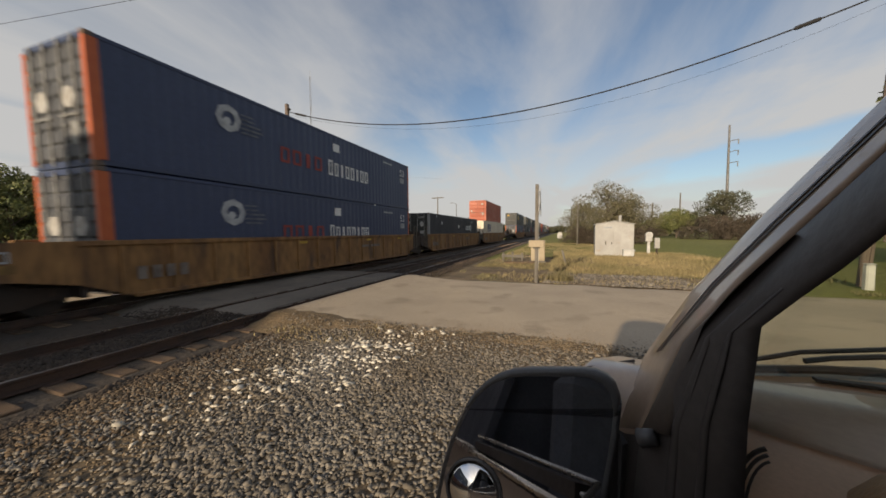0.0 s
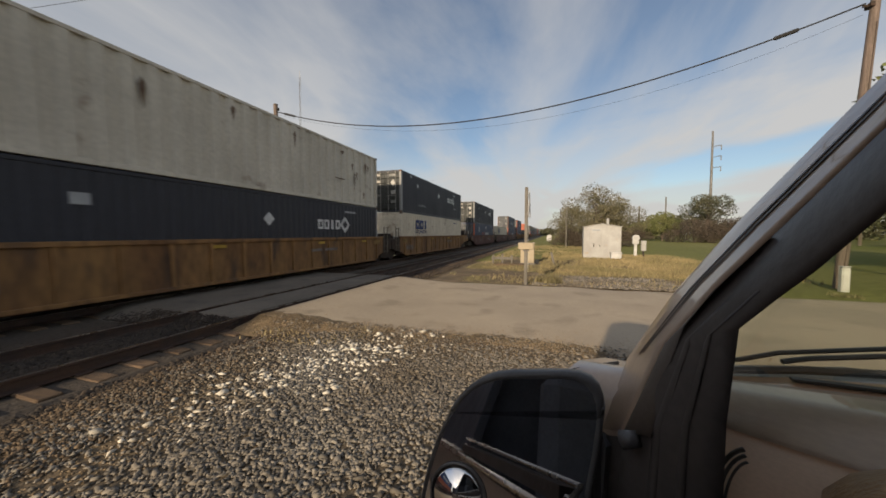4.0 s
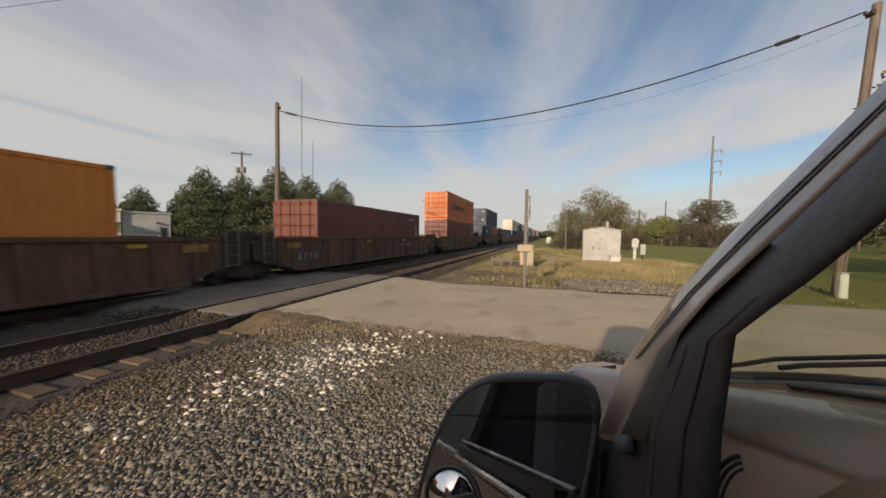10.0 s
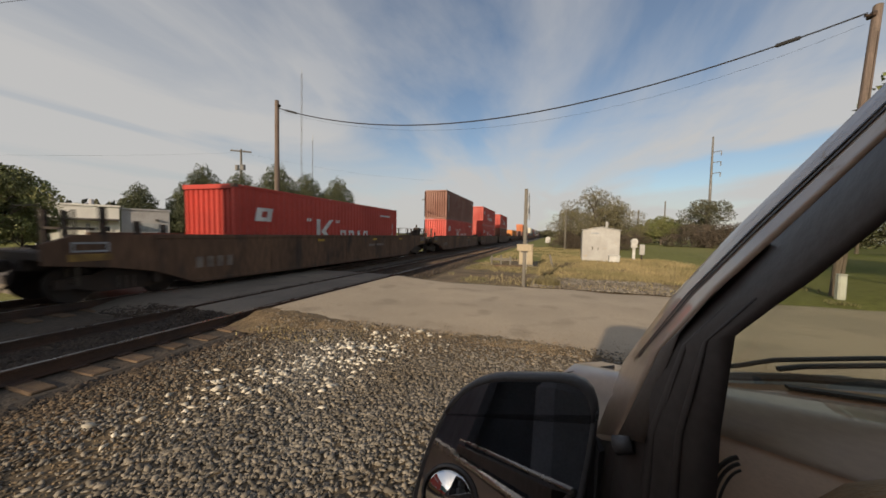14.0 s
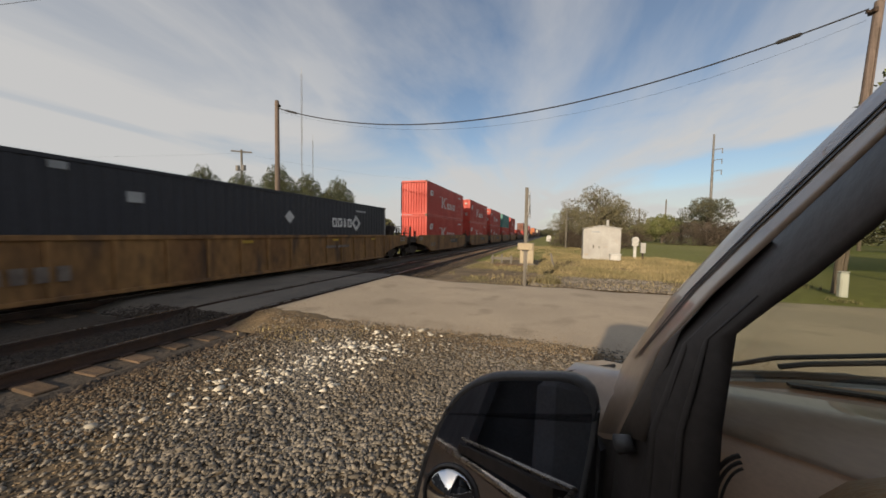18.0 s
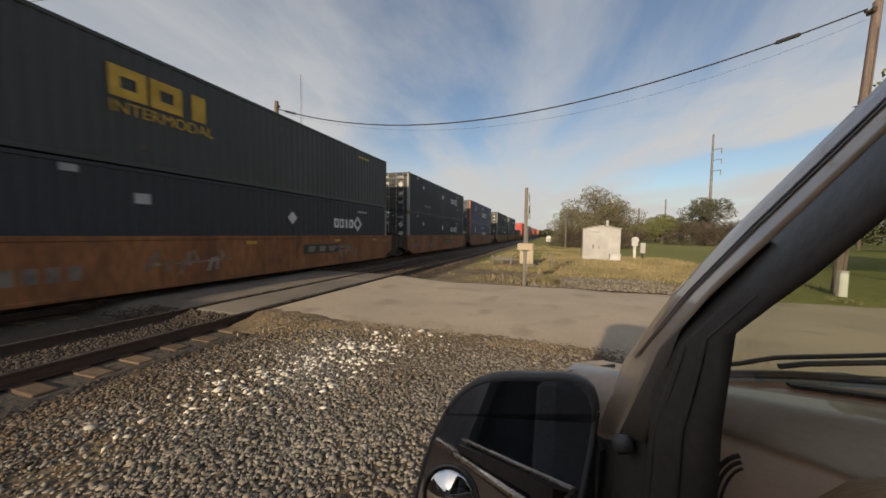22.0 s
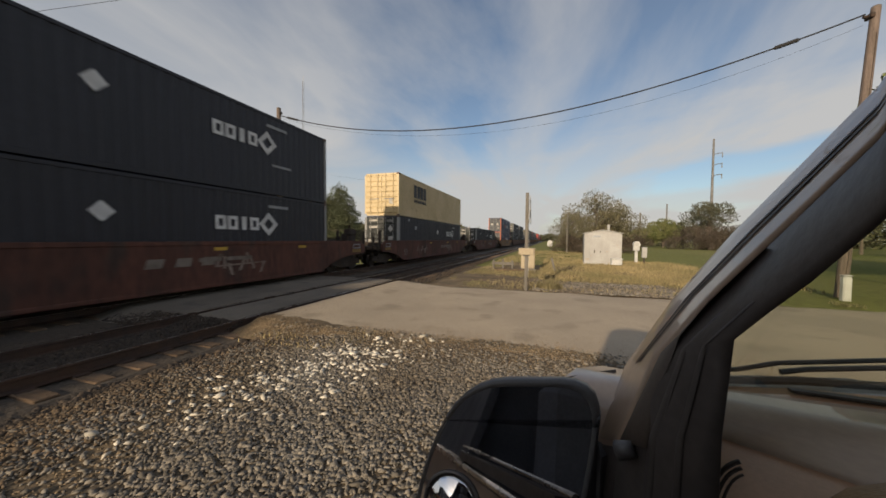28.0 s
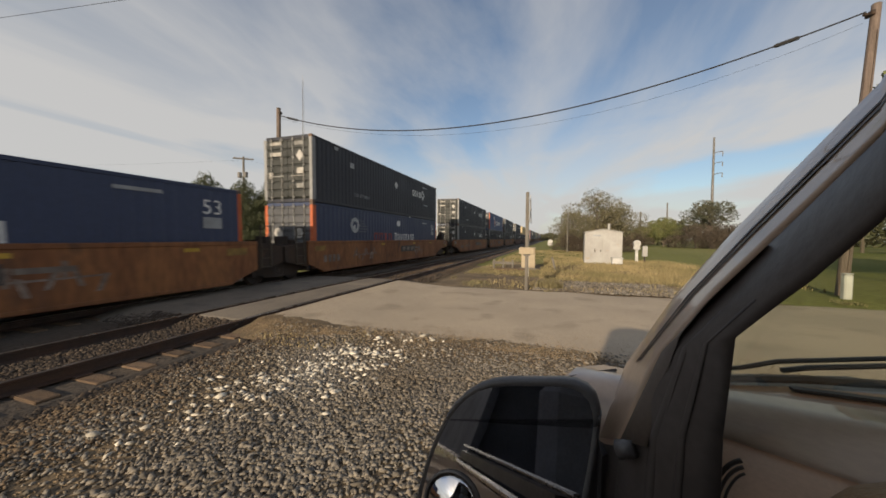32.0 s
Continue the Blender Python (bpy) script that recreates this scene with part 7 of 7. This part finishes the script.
# windscreen and wipers
pane = slab([[(-0.180, 0.80, -0.312), (0.125, 0.43, 0.215)], [(-0.07, 0.945, -0.312), (0.16, 0.52, 0.24)], [(0.18, 1.13, -0.305), (0.32, 0.60, 0.262)], [(0.6, 1.225, -0.30), (0.6, 0.64, 0.27)], [(1.0, 1.11, -0.305), (0.90, 0.60, 0.262)], [(1.24, 0.80, -0.312), (1.08, 0.43, 0.215)]], 0.006)
screen = part("windscreen", pane, pane_glass("windscreen_glass", (0.84, 0.86, 0.80), 5.0), van, "lightly tinted windscreen", smooth=True)
screen.visible_shadow = False
part("screen_seal", Shape().path([(-0.19, 0.81, -0.308), (-0.062, 0.962, -0.300), (0.05, 1.06, -0.297), (0.18, 1.145, -0.294), (0.6, 1.24, -0.294), (1.0, 1.12, -0.30), (1.24, 0.81, -0.31)], 0.009, 6), TRIM, van, "black windscreen seal")
for pts, blade in (([(-0.12, 1.01, -0.312), (-0.05, 1.06, -0.300), (0.012, 1.09, -0.276), (0.18, 1.20, -0.252), (0.40, 1.28, -0.245)], [(0.018, 1.06, -0.287), (0.06, 1.09, -0.277), (0.18, 1.175, -0.262), (0.42, 1.26, -0.262)]),
                   ([(0.5, 1.36, -0.29), (0.65, 1.33, -0.27), (1.1, 1.18, -0.265)], [(0.55, 1.29, -0.275), (1.1, 1.13, -0.27)])):
    w = new("wiper")
    w.parent = van
    tagged(w, "black windscreen wiper")
    part("wiper_arm", Shape().path(pts, 0.0055, 6), TRIM, w)
    part("wiper_blade", Shape().path(blade, 0.006, 6), TRIM, w)
# body shell: roof, doors, rear, wheels
roof = []
for y, z, inset in ((0.41, 0.225, 0.0), (0.30, 0.34, 0.0), (-0.2, 0.54, -0.03), (-0.60, 0.61, -0.05), (-0.82, 0.59, -0.05)):
    xl, xr = 0.085 + inset, 0.93 - inset
    roof.append([(xl, y, z - 0.05), (xl + 0.06, y, z - 0.008), (xl + 0.2, y, z + 0.02), (0.51, y, z + 0.035), (xr - 0.2, y, z + 0.02), (xr - 0.06, y, z - 0.008), (xr, y, z - 0.05), (xr - 0.02, y, z - 0.09), (xr - 0.2, y, z - 0.03), (0.51, y, z - 0.015), (xl + 0.2, y, z - 0.03), (xl + 0.02, y, z - 0.09)])
part("roof", Shape().loft(roof), BROWN, van, "bronze cab roof", smooth=True)
for xs in (-1, 1):
    def sx(x):
        return x if xs < 0 else 1.015 - x
    def wall(name, outline, x0, x1, material, label):
        part(name, Shape().prism(outline, min(sx(x0), sx(x1)), max(sx(x0), sx(x1))), material, van, label)
    wall("door_panel", [(-0.62, -1.45), (0.50, -1.45), (0.50, -0.505), (-0.62, -0.515)], -0.245, -0.19, BROWN, "bronze front door")
    part("belt_ledge", Shape().path([(sx(-0.248), -0.62, -0.500), (sx(-0.248), 0.60, -0.489)], 0.009, 10), LEDGE, van, "bright rounded door moulding", smooth=True)
    wall("belt_seal", [(-0.62, -0.486), (0.50, -0.474), (0.50, -0.445), (-0.62, -0.455)], -0.238, -0.20, TRIM, "black window belt seal")
    for dz in (0.0, 0.026):
        part("belt_strip", Shape().path([(sx(-0.224), -0.62, -0.456 + dz), (sx(-0.224), 0.60, -0.462 + dz)], 0.0055, 8), CHROME, van, "grey belt strip", smooth=True)
    wall("rear_side", [(-3.4, -1.45), (-0.64, -1.45), (-0.64, -0.512), (-3.4, -0.53)], -0.245, -0.19, BROWN, "bronze rear side panel")
    wall("rear_ledge", [(-3.4, -0.530), (-0.64, -0.512), (-0.64, -0.488), (-3.4, -0.506)], -0.252, -0.20, LEDGE, "pale worn ledge")
    wall("waist_moulding", [(-3.4, -0.80), (0.50, -0.72), (0.50, -0.70), (-3.4, -0.78)], -0.256, -0.246, TRIM, "dark body moulding")
    glass = Shape().loft([[(sx(-0.22), y0, -0.505), (sx(0.05), y0, 0.565), (sx(0.08), y0, 0.565), (sx(-0.19), y0, -0.505)] for y0 in (-0.81, -0.69)])
    part("side_glass", glass, TINT, van, "dark rear side window")
    post_ = Shape().loft([[(sx(-0.232), y0, -0.55), (sx(0.05), y0, 0.55), (sx(0.095), y0, 0.55), (sx(-0.19), y0, -0.55)] for y0 in (-0.70, -0.60)])
    part("door_pillar", post_, TINT, van, "black door pillar")
    for y in (1.35, -1.95):
        wheel = part("wheel", Shape().tube((sx(-0.24), y, -1.55), (sx(-0.03), y, -1.55), 0.355, n=24), CABLE, van, "black tyre")
        part("rim", Shape().tube((sx(-0.25), y, -1.55), (sx(-0.22), y, -1.55), 0.2, n=16), GALV, wheel)
    wall("front_wing", [(0.64, -1.45), (0.95, -1.45), (1.0, -1.2), (1.35, -1.1), (1.7, -1.2), (1.75, -1.45), (1.95, -1.45), (1.95, -0.75), (0.72, -0.72), (0.64, -0.62)], -0.378, -0.30, BROWN, "bronze front wing")
part("right_window", Shape().loft([[(1.235, y0, -0.45), (0.94, y0, 0.44), (0.92, y0, 0.44), (1.215, y0, -0.45)] for y0 in (-0.58, 0.45)]), DARK_PANE, van, "dark right front window")
part("right_pillar", slab([[(0.93, 0.42, 0.205), (0.93, 0.39, 0.10)], [(1.20, 0.75, -0.25), (1.12, 0.62, -0.25)], [(1.26, 0.70, -0.6), (1.16, 0.55, -0.6)]], 0.03), TRIM, van, "black right windscreen pillar")
part("side_sill", Shape().box(-0.22, -3.4, -1.62, 1.235, 0.70, -1.40, 0.03), TRIM, van)
part("front_panel", Shape().box(-0.26, 1.93, -1.45, 1.27, 2.06, -0.66, 0.04), BROWN, van)
part("rear_panel", Shape().box(-0.24, -3.46, -1.45, 1.255, -3.40, -0.54, 0.02), BROWN, van)
part("load_cap", Shape().loft([[(-0.215, y0, -0.525), (1.23, y0, -0.525), (1.12, y0, zt), (-0.105, y0, zt)] for y0, zt in ((-3.4, -0.22), (-0.84, -0.06))]), TINT, van, "black load bed cap")
# dark partition added to close the cab, out of view but for the mirror
part("rear_wall", Shape().loft([[(-0.22, y0, -1.3), (1.235, y0, -1.3), (1.235, y0, -0.5), (1.09, y0, -0.04), (-0.075, y0, -0.04), (-0.22, y0, -0.5)] for y0 in (-0.82, -0.77)]), CLOTH, van, "charcoal cloth partition added behind the cab")
# unseen opaque pane, added to block sun from the pillar and dashboard
part("rear_window", Shape().loft([[(-0.075, y0, -0.036), (1.09, y0, -0.036), (0.98, y0, 0.585), (0.035, y0, 0.585)] for y0 in (-0.80, -0.79)]), TINT, van, "solid dark rear pane added to keep the sun out")
seat = part("driver_seat", Shape().box(0.03, -0.40, -1.1, 0.50, -0.26, -0.10, 0.05).box(0.0, -0.45, -0.95, 0.52, 0.2, -0.80, 0.05), CLOTH, van, "charcoal cloth driver seat")
part("headrest", Shape().box(0.06, -0.38, -0.09, 0.44, -0.27, 0.20, 0.04), CLOTH, seat)
part("floor", Shape().box(-0.18, -3.3, -1.36, 1.20, 0.6, -1.30), TRIM, van)


def motions():
    """The train rolls along the far track at a steady pace."""
    for ob, x, y, z in TRAIN:
        walk(ob, [(t, pose(x, y + d, z)) for t, d in ((0.0, 0.0), (8.0, 204.9), (16.0, 410.0), (24.0, 615.25), (32.0, 820.25))])


motions()
